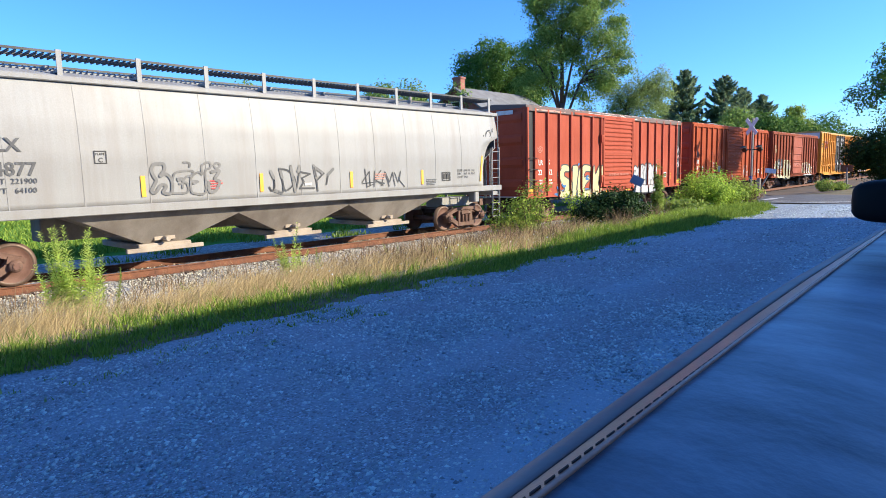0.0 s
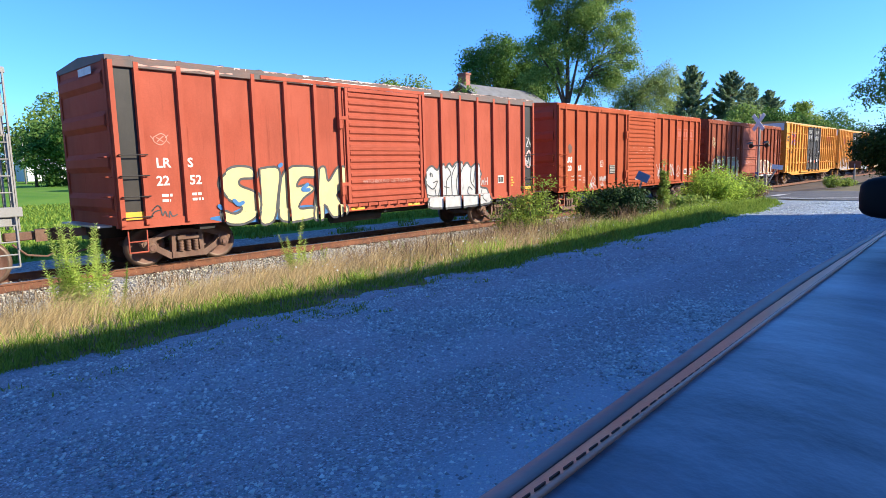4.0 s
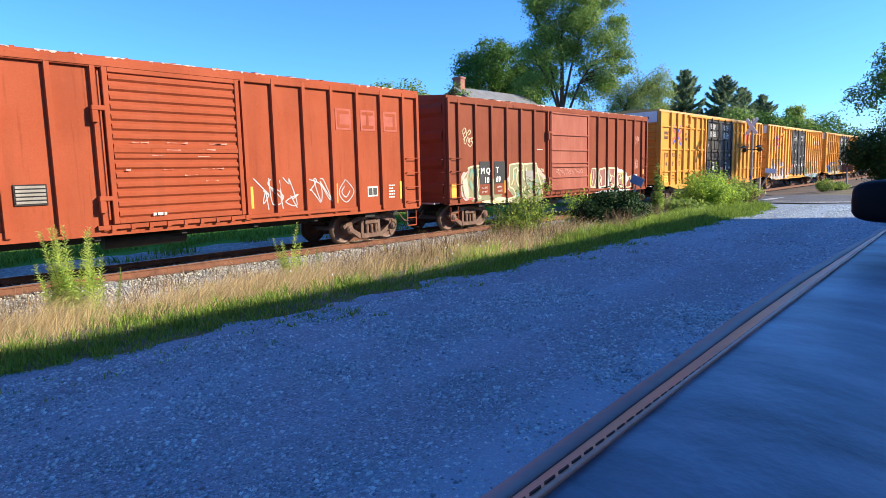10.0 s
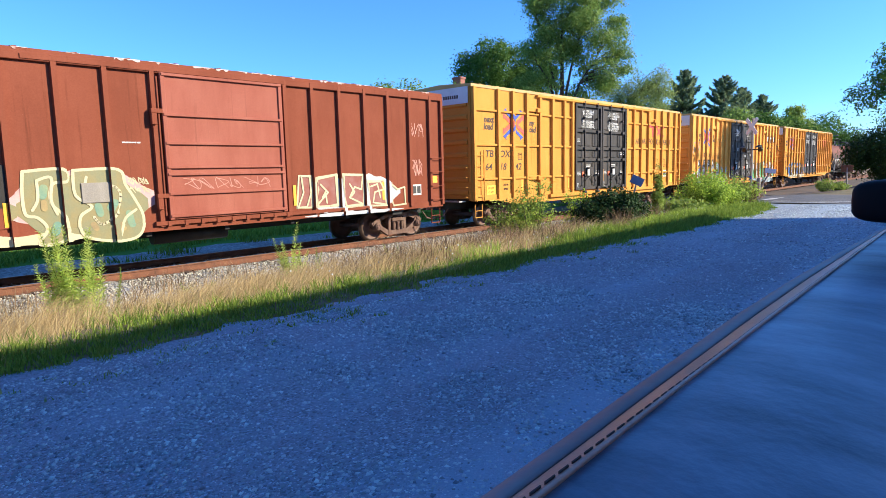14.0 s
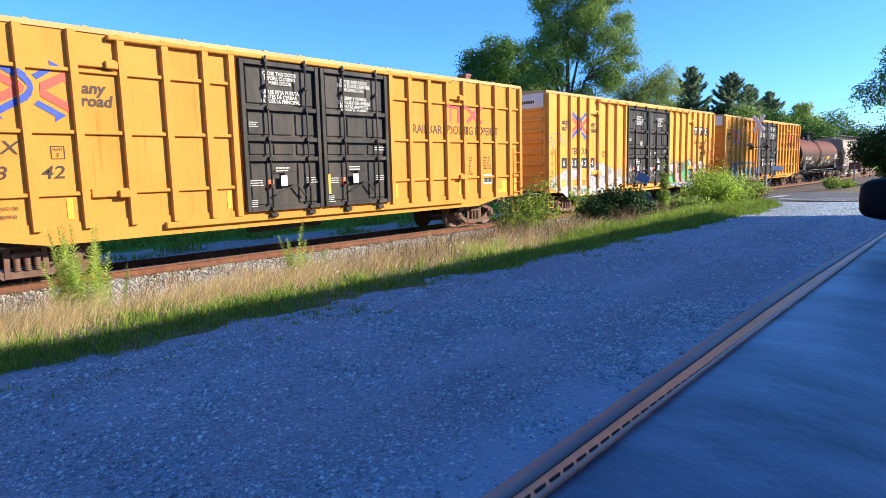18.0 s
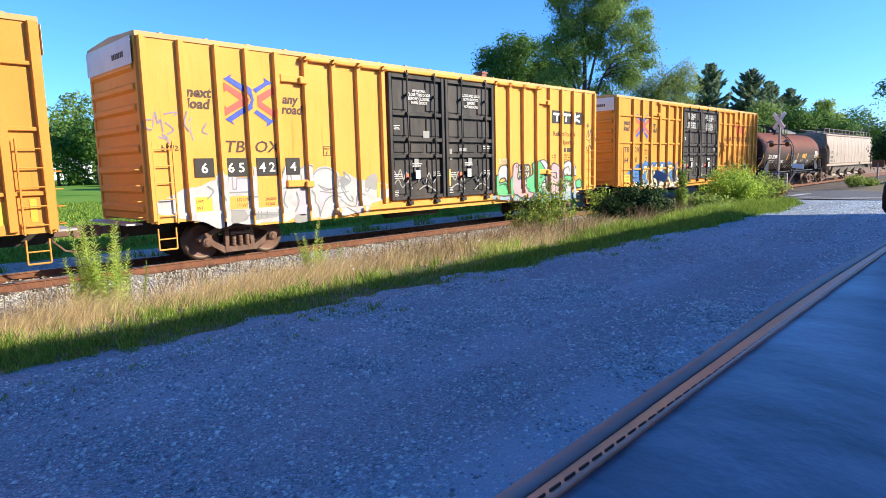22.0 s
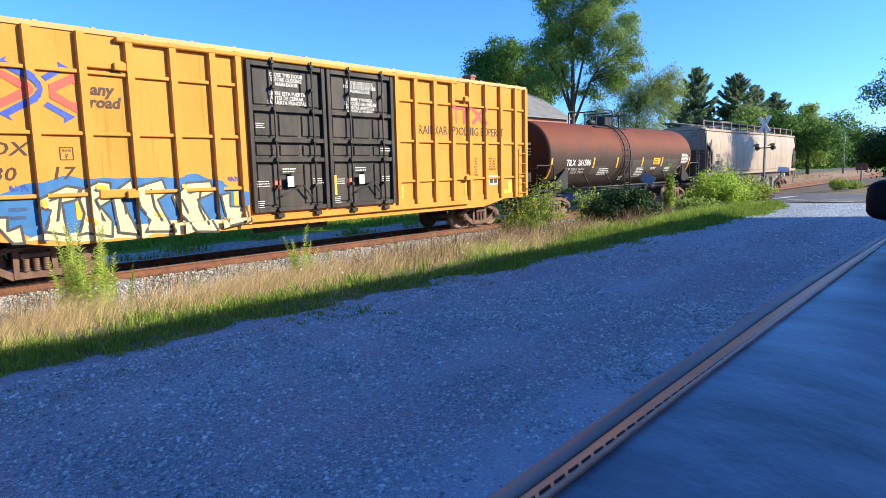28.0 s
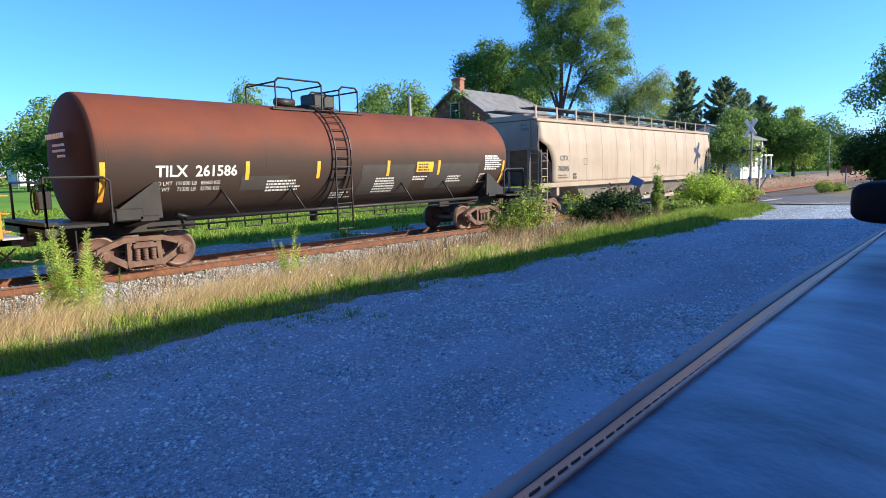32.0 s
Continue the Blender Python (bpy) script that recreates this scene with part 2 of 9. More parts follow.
def lathe(bm, prof, seg=24, axis="y", centre=(0, 0, 0), mi=0, smooth=True):
    """Profile rows (distance along the axis, radius), turned round it."""
    rings = []
    c = Vector(centre)
    for d, r in prof:
        ring = []
        for i in range(seg):
            u, w = r * math.cos(2 * math.pi * i / seg), r * math.sin(2 * math.pi * i / seg)
            p = {"x": (d, u, w), "y": (w, d, u), "z": (u, w, d)}[axis]
            ring.append(bm.verts.new(c + Vector(p)))
        rings.append(ring)
    fs = []
    for a, b in zip(rings, rings[1:]):
        for i in range(seg):
            f = bm.faces.new((a[i], a[(i + 1) % seg], b[(i + 1) % seg], b[i]))
            f.smooth = smooth
            fs.append(f)
    fs.append(bm.faces.new(rings[0][::-1]))
    fs.append(bm.faces.new(rings[-1]))
    for f in fs:
        f.material_index = mi
    return fs


def np_mesh(name, verts, tris, material, parent=None, smooth=False):
    verts, tris = np.asarray(verts, dtype=np.float32), np.asarray(tris, dtype=np.int32)
    me = bpy.data.meshes.new(name)
    me.vertices.add(len(verts))
    me.vertices.foreach_set("co", verts.ravel())
    k = tris.shape[1]
    me.loops.add(tris.size)
    me.loops.foreach_set("vertex_index", tris.ravel())
    me.polygons.add(len(tris))
    me.polygons.foreach_set("loop_start", np.arange(len(tris), dtype=np.int32) * k)
    me.update(calc_edges=True)
    me.materials.append(material)
    if smooth:
        me.polygons.foreach_set("use_smooth", np.ones(len(tris), dtype=bool))
    ob = new(name, me)
    ob.parent = parent
    return ob


def lettering(name, words, size, x, z, y, material, parent, turn=None, bold=0.0, xs=1.0, align="LEFT", shear=0.0, label="", m=None):
    """Raised lettering on the near side (facing -y) of its parent."""
    cu = bpy.data.curves.new(name, "FONT")
    cu.body, cu.size, cu.extrude, cu.offset, cu.align_x, cu.shear = words, size, 0.002, bold, align, shear
    cu.resolution_u = 2
    tmp = bpy.data.objects.new(name, cu)
    scene.collection.objects.link(tmp)
    bpy.context.view_layer.update()
    me = bpy.data.meshes.new_from_object(tmp.evaluated_get(bpy.context.evaluated_depsgraph_get()))
    bpy.data.objects.remove(tmp)
    me.materials.clear()
    me.materials.append(material)
    ob = new(name, me)
    ob.parent = parent
    ob.matrix_basis = (m if m is not None else pose(x, y, z, 90, 0, 0)) @ Matrix.Diagonal((xs, 1, 1, 1))
    if label:
        ob["label"] = label
    return ob

# ---------------------------------------------------------------- ground
YC = 15.70            # centre line of the track; rail tops at z = 0


def sm(a, b, v):
    t = np.clip((np.asarray(v, dtype=float) - a) / (b - a), 0, 1)
    return t * t * (3 - 2 * t)


def zg(x, y):
    """Height of the ground."""
    x, y = np.asarray(x, dtype=float), np.asarray(y, dtype=float)
    k = sm(38, 44, x)
    z = 0.55 - 0.95 * sm(6.2, 12.6, y) + 0.45 * (k * sm(18.5, 23, y) + (1 - k) * sm(29, 60, y)) + 0.75 * sm(23, 75, y) + 0.8 * sm(90, 300, y)
    bank = sm(44, 51, x) * (0.95 * sm(18.4, 21.0, y) - 0.45 * sm(18.5, 23, y) - 0.55 * sm(23, 75, y))
    z = z + bank
    road = 0.45 - 0.47 * sm(6.5, 13.6, y) + 0.5 * sm(18.0, 26, y) + 0.7 * sm(26, 75, y)
    w = sm(26.5, 31.0, x) * (1 - sm(41.5, 46.0, x)) * (1 - sm(60, 90, y))
    return z * (1 - w) + road * w


def zz(x, y):
    return float(zg(x, y))


def skew(y):
    """The road bends away from the yard as it nears the track."""
    return -5.0 * (1 - sm(6, 12, y))


def sheet(name, xs, ys, dz, material, label, bend=False, mats=None):
    X, Y = np.meshgrid(np.asarray(xs, dtype=float), np.asarray(ys, dtype=float), indexing="ij")
    if bend:
        X = X + skew(Y)
    Z = zg(X, Y) + dz
    n, m = X.shape
    idx = np.arange(n * m).reshape(n, m)
    q = np.stack([idx[:-1, :-1], idx[1:, :-1], idx[1:, 1:], idx[:-1, 1:]], -1).reshape(-1, 4)
    ob = np_mesh(name, np.stack([X, Y, Z], -1).reshape(-1, 3), q, material, smooth=True)
    if mats:
        ob.data.materials.append(mats)
        cy = (Y[:-1, :-1] + Y[1:, 1:]).reshape(-1) / 2
        ob.data.polygons.foreach_set("material_index", (cy > 19.0).astype(np.int32))
    tagged(ob, label, kind="structure")
    return ob


def steps(*runs):
    return np.concatenate([np.arange(a, b, s) for a, b, s in runs] + [[runs[-1][1]]])


sheet("ground", steps((-900, -60, 60), (-60, -8, 4), (-8, 60, 0.5), (60, 160, 4), (160, 1500, 60)),
      steps((-500, -40, 40), (-40, 4, 4), (4, 30, 0.4), (30, 100, 4), (100, 1400, 50)), 0.0, SOIL, "green and straw-coloured grassy ground", mats=FIELD)


def lot():
    """The gravel yard: its edge to the grass wanders."""
    xs = steps((-70, -8, 2), (-8, 27.3, 0.12))
    rows = np.array([-60, -45, -30, -20, -14, -10, -7, -5, -3, -2, -1, 0, 1, 2, 3, 4, 4.6, 5.0, 5.3, 5.6])
    V, F = [], []
    for i, x in enumerate(xs):
        e = 6.05 + 0.30 * noise.noise((x * 0.7, 3, 0)) + 0.16 * noise.noise((x * 2.6, 7, 0)) + 0.5 * float(sm(20, 25, x)) + 2.0 * float(sm(24, 29, x))
        for k, y in enumerate(rows):
            yy = y if k < len(rows) - 4 else e - (len(rows) - 1 - k) * 0.3
            V.append((x, yy, zz(x, yy) + (0.016 if k < len(rows) - 1 else -0.004) + 0.012 * noise.noise((x * 1.3, yy * 1.3, 0))))
    n = len(rows)
    for i in range(len(xs) - 1):
        for k in range(n - 1):
            F.append((i * n + k, (i + 1) * n + k, (i + 1) * n + k + 1, i * n + k + 1))
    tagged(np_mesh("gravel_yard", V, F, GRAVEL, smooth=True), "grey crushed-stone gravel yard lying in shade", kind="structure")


lot()
sheet("road", steps((31.8, 41.4, 0.4)), steps((-60, 5, 3), (5, 30, 0.4), (30, 110, 4)), 0.03, ASPHALT, "worn asphalt road over the level crossing", True)
sheet("lane", steps((44, 400, 4)), steps((22.3, 28.5, 0.8)), 0.03, ASPHALT, "grey asphalt lane beside the railway bank")

sheet("railway_bank", steps((46, 140, 0.8)), steps((17.9, 21.4, 0.25)), 0.02, BANK, "bare brown earth bank beside the railway")


# earth sheet whose dark colour stands in for the trees' shadow
sheet("road_shoulder", steps((39.2, 52, 0.8)), steps((7.2, 12.4, 0.4)), 0.012, SHADEDIRT, "bare earth beside the road and track, darkened for tree shade")


def road_marks():
    bm = bmesh.new()
    for x0, x1, y0, y1 in ((31.9, 34.0, 8.1, 8.7), (26.95, 27.15, 4.6, 6.5), (29.6, 29.75, -20, 7.6), (30.0, 30.15, -20, 7.6), (26.9, 28.4, 3.6, 3.75), (27.2, 28.8, 3.0, 3.15)):
        ys = np.linspace(y0, y1, 8)
        for a, b in zip(ys, ys[1:]):
            bm.faces.new([bm.verts.new((x, y, zz(x, y) + 0.055)) for x, y in ((x0, a), (x1, a), (x1, b), (x0, b))])
    tagged(part("road_marking", bm, ROADPAINT), "worn white road marking lines", kind="structure")


road_marks()


def track():
    top = thing("railway_track", pose(0, YC, 0), "rusty steel rails on dark wooden ties in grey ballast", "track", kind="structure")
    bm = bmesh.new()
    prof = [(-4.7, -0.42), (-2.6, -0.21), (-1.6, -0.185), (1.6, -0.185), (2.35, -0.2), (3.6, -0.37), (5.9, -0.375), (6.4, -0.52)]
    xs = steps((-60, -4, 4), (-4, 40, 0.3), (40, 500, 10))
    ring = [[bm.verts.new((x, y, z + 0.05 * noise.noise((x * 1.7, y * 2, 1)))) for y, z in prof] for x in xs]
    for a, b in zip(ring, ring[1:]):
        for i in range(len(prof) - 1):
            f = bm.faces.new((a[i], b[i], b[i + 1], a[i + 1]))
            # outer toe is earth; past x = 42 its darkness stands for tree shade
            f.smooth, f.material_index = True, int(i > 5 or a[i].co.x > 42)
    part("ballast_bed", bm, [BALLAST, SHADEDIRT], top, "light grey crushed-stone ballast")
    for s in (-1, 1):
        y = s * 0.755
        bm = bmesh.new()
        prof = [(-0.07, -0.185), (0.07, -0.185), (0.07, -0.17), (0.012, -0.15), (0.012, -0.05), (0.036, -0.035), (0.036, -0.004), (-0.036, -0.004), (-0.036, -0.035), (-0.012, -0.05), (-0.012, -0.15), (-0.07, -0.17)]
        extrude_poly(bm, [(y + a, b) for a, b in prof], "x", -60, 500, 0)
        box(bm, -60, 500, y - 0.034, y + 0.034, -0.0035, 0.0, 1)
        part("rail", bm, [RUST, RAILTOP], top, "rusty steel rail with a worn top")
    rng = random.Random(4)
    bm = bmesh.new()
    bbox(bm, -0.115, 0.115, -1.3, 1.3, -0.36, -0.168, 0.012)
    first = part("tie", bm, TIE, top)
    first.matrix_basis = pose(-12, 0, 0)
    x = -12
    while x < 75:
        x += 0.54
        if 31.5 < x < 39.6:
            continue
        share(first, top, pose(x, rng.uniform(-0.05, 0.05), rng.uniform(-0.012, 0.004), 0, 0, rng.uniform(-1.5, 1.5)))
    bm = bmesh.new()
    for k in range(40):
        a = -8 + k * 0.54 * 2
        for s in (-0.755, 0.755):
            box(bm, a - 0.09, a + 0.09, s - 0.17, s + 0.17, -0.186, -0.163)
    part("tie_plates", bm, RUST, top)


track()

# ---------------------------------------------------------------- train
V0, ACC = 4.0344, 0.01181
TIMES = [i * 1.0 for i in range(33)]


def run(t):
    return V0 * t + ACC * (t - 16) ** 2 / 2


CARS, AXLES, RIBS, LEDGES = [], [], {}, {}
PROTO = {}


def side_frame(bm, y):
    w = 0.08
    extrude_poly(bm, [(-1.10, 0.56), (-0.92, 0.66), (-0.46, 0.82), (0.46, 0.82), (0.92, 0.66), (1.10, 0.56), (1.06, 0.46), (0.88, 0.55), (0.44, 0.70), (-0.44, 0.70), (-0.88, 0.55), (-1.06, 0.46)], "y", y - w, y + w)
    for s in (-1, 1):
        extrude_poly(bm, [(s * 0.92, 0.58), (s * 0.80, 0.36), (s * 0.42, 0.12), (s * 0.34, 0.24), (s * 0.70, 0.46), (s * 0.78, 0.60)], "y", y - w * 0.9, y + w * 0.9)
        extrude_poly(bm, [(s * 0.30, 0.26), (s * 0.40, 0.20), (s * 0.38, 0.72), (s * 0.27, 0.72)], "y", y - w * 0.8, y + w * 0.8)
        lathe(bm, [(y - 0.17, 0.06), (y - 0.165, 0.11), (y - 0.12, 0.13), (y + 0.1, 0.13)], 14, "y", (s * 0.89, 0, 0.44))
        extrude_poly(bm, [(s * 0.74, 0.50), (s * 1.05, 0.50), (s * 1.02, 0.62), (s * 0.78, 0.64)], "y", y - 0.1, y + 0.1)
        for k in range(4):
            ca, sa = 0.075 * math.cos(1.57 * k + 0.8), 0.075 * math.sin(1.57 * k + 0.8)
            rod(bm, (s * 0.89 + ca, y - 0.18, 0.44 + sa), (s * 0.89 + ca, y - 0.16, 0.44 + sa), 0.018, seg=6)
    bbox(bm, -0.27, 0.27, y - w * 1.5, y + w, 0.56, 0.66, 0.015)
    box(bm, -0.40, 0.40, y - w * 1.1, y + w * 1.1, 0.14, 0.285)


def make_truck():
    bm = bmesh.new()
    for y in (-1.0, 1.0):
        side_frame(bm, y)
    box(bm, -0.2, 0.2, -1.08, 1.08, 0.56, 0.72)
    lathe(bm, [(0.70, 0.30), (0.80, 0.30)], 16, "z")
    for y in (-0.8, 0.8):
        rod(bm, (-0.6, y, 0.35), (0.6, y, 0.35), 0.035)
    me = part("truck", bm, TRUCK)
    bm = bmesh.new()
    for y in (-0.05, 0.05):
        for x in (-0.18, 0.0, 0.18):
            prof = []
            for k in range(7):
                prof += [(0.285 + k * 0.038, 0.055), (0.300 + k * 0.038, 0.078), (0.315 + k * 0.038, 0.055)]
            lathe(bm, prof, 10, "z", (x, y, 0))
    spring = part("spring_nest", bm, TRUCK)
    spring["kind"] = "stuff"
    bm = bmesh.new()
    rod(bm, (0, -0.95, 0), (0, 0.95, 0), 0.08, seg=10)
    for s in (-1, 1):
        k = [(0.685, 0.44), (0.70, 0.475), (0.725, 0.475), (0.73, 0.45), (0.825, 0.44)]
        lathe(bm, [(s * a, b) for a, b in ([(0.70, 0.36)] + k + [(0.82, 0.37), (0.79, 0.34), (0.77, 0.18), (0.81, 0.14), (0.82, 0.08)])], 32, "y")
        for f in bm.faces:
            c = f.calc_center_median()
            if math.hypot(c.x, c.z) > 0.37:
                f.material_index = 1
        lathe(bm, [(s * 0.95, 0.07), (s * 1.19, 0.065)], 8, "y", mi=0)
        for k in range(3):
            a = 2 * math.pi * k / 3
            rod(bm, (0.055 * math.cos(a), s * 1.17, 0.055 * math.sin(a)), (0.055 * math.cos(a), s * 1.2, 0.055 * math.sin(a)), 0.018, seg=6)
    bmesh.ops.recalc_face_normals(bm, faces=bm.faces)
    wheels = part("wheelset", bm, [WHEEL, TREAD], None, "brown steel wheels with bright rims on an axle")
    PROTO.update(truck=me, spring=spring, wheels=wheels)


make_truck()


FLAKE = mat("chalky_roof_flake", (0.66, 0.57, 0.52), (0.38, 0.20, 0.15), 6, 0.8, relief=0)


def peel(car, spans, z, y, seed, name="peeling_paint", label="flakes of peeling white roof paint"):
    """Ragged flakes along the roof edge: spans of (start, end, share covered)."""
    rng = random.Random(seed)
    bm = bmesh.new()
    for a, b, share_ in spans:
        x = a
        while x < b:
            l = rng.uniform(0.03, 0.22)
            if rng.random() < share_:
                n = max(2, int(l / 0.05))
                lo = [z + 0.026 - 0.05 * rng.random() ** 2.5 for k in range(n + 1)]
                for k in range(n):
                    x0, x1 = x + l * k / n, x + l * (k + 1) / n
                    vs = [bm.verts.new(p) for p in ((x0, y, lo[k]), (x1, y, lo[k + 1]), (x1, y, z + 0.035), (x0, y, z + 0.035))]
                    bm.faces.new(vs)
                    vs2 = [bm.verts.new(p) for p in ((x0, y, z + 0.036), (x1, y, z + 0.036), (x1, y + 0.25, z + 0.075), (x0, y + 0.25, z + 0.075))]
                    bm.faces.new(vs2)
            x += l
    ob = part(name, bm, FLAKE, car, label)
    ob["kind"] = "stuff"


def put_trucks(car, xs):
    for x in xs:
        t = share(PROTO["truck"], car, pose(x, 0, 0))
        for y in (-1.02, 1.02):
            share(PROTO["spring"], t, pose(0, y, 0))
        for dx in (-0.89, 0.89):
            w = share(PROTO["wheels"], t, pose(dx, 0, 0.44))
            AXLES.append((w, dx, x))


def coupler(car, x, s, material):
    bm = bmesh.new()
    bbox(bm, min(x, x + s * 0.62), max(x, x + s * 0.62), -0.10, 0.10, 0.78, 0.96, 0.02)
    extrude_poly(bm, [(x + s * 0.55, -0.17), (x + s * 0.80, -0.15), (x + s * 0.88, -0.02), (x + s * 0.74, 0.05), (x + s * 0.80, 0.15), (x + s * 0.62, 0.17)], "z", 0.74, 1.0)
    pipe(bm, [(x + s * 0.05, -0.45, 0.75), (x + s * 0.3, -0.42, 0.5), (x + s * 0.7, -0.3, 0.42), (x + s * 0.95, -0.2, 0.5)], 0.022)
    part("coupler", bm, material, car, "rusty knuckle coupler with an air hose")


def ladder(car, x0, x1, y, z0, z1, n, material, axis="x", name="ladder", wall=None):
    """Rungs on two stiles, or, where a wall is given, single grab irons that bend back to it."""
    P = (lambda a, z: (a, y, z)) if axis == "x" else (lambda a, z: (y, a, z))
    Q = (lambda a, z: (a, wall, z)) if axis == "x" else (lambda a, z: (wall, a, z))
    zs = [z0 + (z1 - z0) * (i + 0.5) / n for i in range(n)]
    bm = bmesh.new()
    if wall is not None:
        pipe(bm, [Q(x0, 0), P(x0, 0), P(x1, 0), Q(x1, 0)], 0.014)
        first = part("grab_iron", bm, material, car)
        first.matrix_basis = pose(0, 0, zs[0])
        for z in zs[1:]:
            share(first, car, pose(0, 0, z))
        return first
    for a in (x0, x1):
        rod(bm, P(a, z0), P(a, z1), 0.022, seg=6)
    for z in zs:
        rod(bm, P(x0, z), P(x1, z), 0.014, seg=6)
    return part(name, bm, material, car)


def stirrup(car, x, material, y=-1.52, z=0.9):
    bm = bmesh.new()
    pipe(bm, [(x - 0.2, y, z), (x - 0.2, y, 0.42), (x + 0.2, y, 0.42), (x + 0.2, y, z)], 0.02)
    rod(bm, (x - 0.2, y, 0.66), (x + 0.2, y, 0.66), 0.016, seg=6)
    part("stirrup_step", bm, material, car)


def bars(car, name, x, z, w, rows, h, pitch, material, y, seed=1, fill=0.9):
    """Small illegible writing as plain bars."""
    rng = random.Random(seed)
    bm = bmesh.new()
    for i in range(rows):
        a = x
        end = x + w * rng.uniform(0.7, 1.0)
        while a < end:
            l = min(rng.uniform(0.8, 2.6) * h, end - a)
            if l > 0.3 * h:
                box(bm, a, a + l, y - 0.003, y, z - i * pitch - h, z - i * pitch)
            a += l + 0.5 * h
    ob = part(name, bm, material, car)
    ob["kind"] = "stuff"
    return ob


def patch(car, name, x0, x1, z0, z1, y, material, label="", t=0.004):
    bm = bmesh.new()
    box(bm, x0, x1, y - t, y + 0.001, z0, z1)
    return part(name, bm, material, car, label)


def body_shell(car, L, paint, roofm, z0, z1, door, sheet_y, rise, ends, sillz, end_ribs=4):
    """Sides, ends, roof and floor of a boxcar; the sides are one sheet each with the doorway framed."""
    W = -sheet_y
    for s in (-1, 1):
        bm = bmesh.new()
        box(bm, 0, L, s * W - 0.02, s * W + 0.02, z0, z1 - 0.03)
        part("side_wall", bm, paint, car)
    for x, s in ((0, -1), (L, 1)):
        bm = bmesh.new()
        extrude_poly(bm, [(-W + 0.02, z0), (W - 0.02, z0), (W - 0.02, z1 - 0.02), (0, z1 + rise - 0.03), (-W + 0.02, z1 - 0.02)], "x", x - 0.03, x + 0.03)
        for yy in (-W + 0.06, W - 0.06):
            box(bm, x - 0.06, x + 0.06, yy - 0.06, yy + 0.06, z0 - 0.05, z1 - 0.02)
        wall = part("end_wall", bm, ends, car)
        n = end_ribs
        bm = bmesh.new()
        hh = (z1 - z0) / n * 0.30
        extrude_poly(bm, [(0, -hh), (s * 0.10, -hh * 0.35), (s * 0.10, hh * 0.35), (0, hh)], "y", -W + 0.14, W - 0.14)
        first = part("end_corrugation", bm, ends, wall)
        first.matrix_basis = pose(x, 0, z0 + (z1 - z0) * 0.55 / n)
        for i in range(1, n):
            share(first, wall, pose(x, 0, z0 + (z1 - z0) * (i + 0.55) / n))
    bm = bmesh.new()
    extrude_poly(bm, [(-W - 0.05, z1 - 0.05), (-W - 0.05, z1 + 0.06), (0, z1 + rise + 0.02), (W + 0.05, z1 + 0.06), (W + 0.05, z1 - 0.05)], "x", -0.05, L + 0.05)
    k = int(L / 1.0)
    for i in range(k):
        x = (i + 0.5) * L / k
        extrude_poly(bm, [(-W - 0.03, z1 + 0.06), (-W - 0.03, z1 + 0.085), (0, z1 + rise + 0.055), (W + 0.03, z1 + 0.085), (W + 0.03, z1 + 0.06), (0, z1 + rise + 0.02)], "x", x - 0.04, x + 0.04)
    part("roof", bm, roofm, car)
    bm = bmesh.new()
    box(bm, 0.02, L - 0.02, -W + 0.05, W - 0.05, z0 - 0.02, z0 + 0.04)
    box(bm, -0.25, L + 0.25, -0.25, 0.25, 0.68, 0.98)
    for x in (2.0, L - 2.0):
        box(bm, x - 0.2, x + 0.2, -W + 0.1, W - 0.1, 0.80, z0)
    for i in range(5):
        x = 4 + (L - 8) * i / 4
        box(bm, x - 0.06, x + 0.06, -W + 0.1, W - 0.1, 0.82, z0)
    rod(bm, (L * 0.40, -0.7, 0.72), (L * 0.52, -0.7, 0.72), 0.17, seg=14)
    rod(bm, (1.5, -0.45, 0.85), (L - 1.5, -0.45, 0.85), 0.025, seg=6)
    part("underframe", bm, BLACKM, car, "black steel underframe with brake cylinder")
    for s in (-1, 1):
        bm = bmesh.new()
        d0, d1 = door
        extrude_poly(bm, [(0, z0 + 0.12), (0, z0 - 0.08), (1.3, z0 - 0.08), (2.6, sillz), (L - 2.6, sillz), (L - 1.3, z0 - 0.08), (L, z0 - 0.08), (L, z0 + 0.12)], "y", s * W - 0.05, s * W + 0.05)
        part("side_sill", bm, paint, car)


def rib(name, z0, z1, w, d, material):
    bm = bmesh.new()
    extrude_poly(bm, [(-w / 2, 0.005), (-w * 0.40, -d), (w * 0.40, -d), (w / 2, 0.005)], "z", z0, z1)
    return part(name, bm, material)


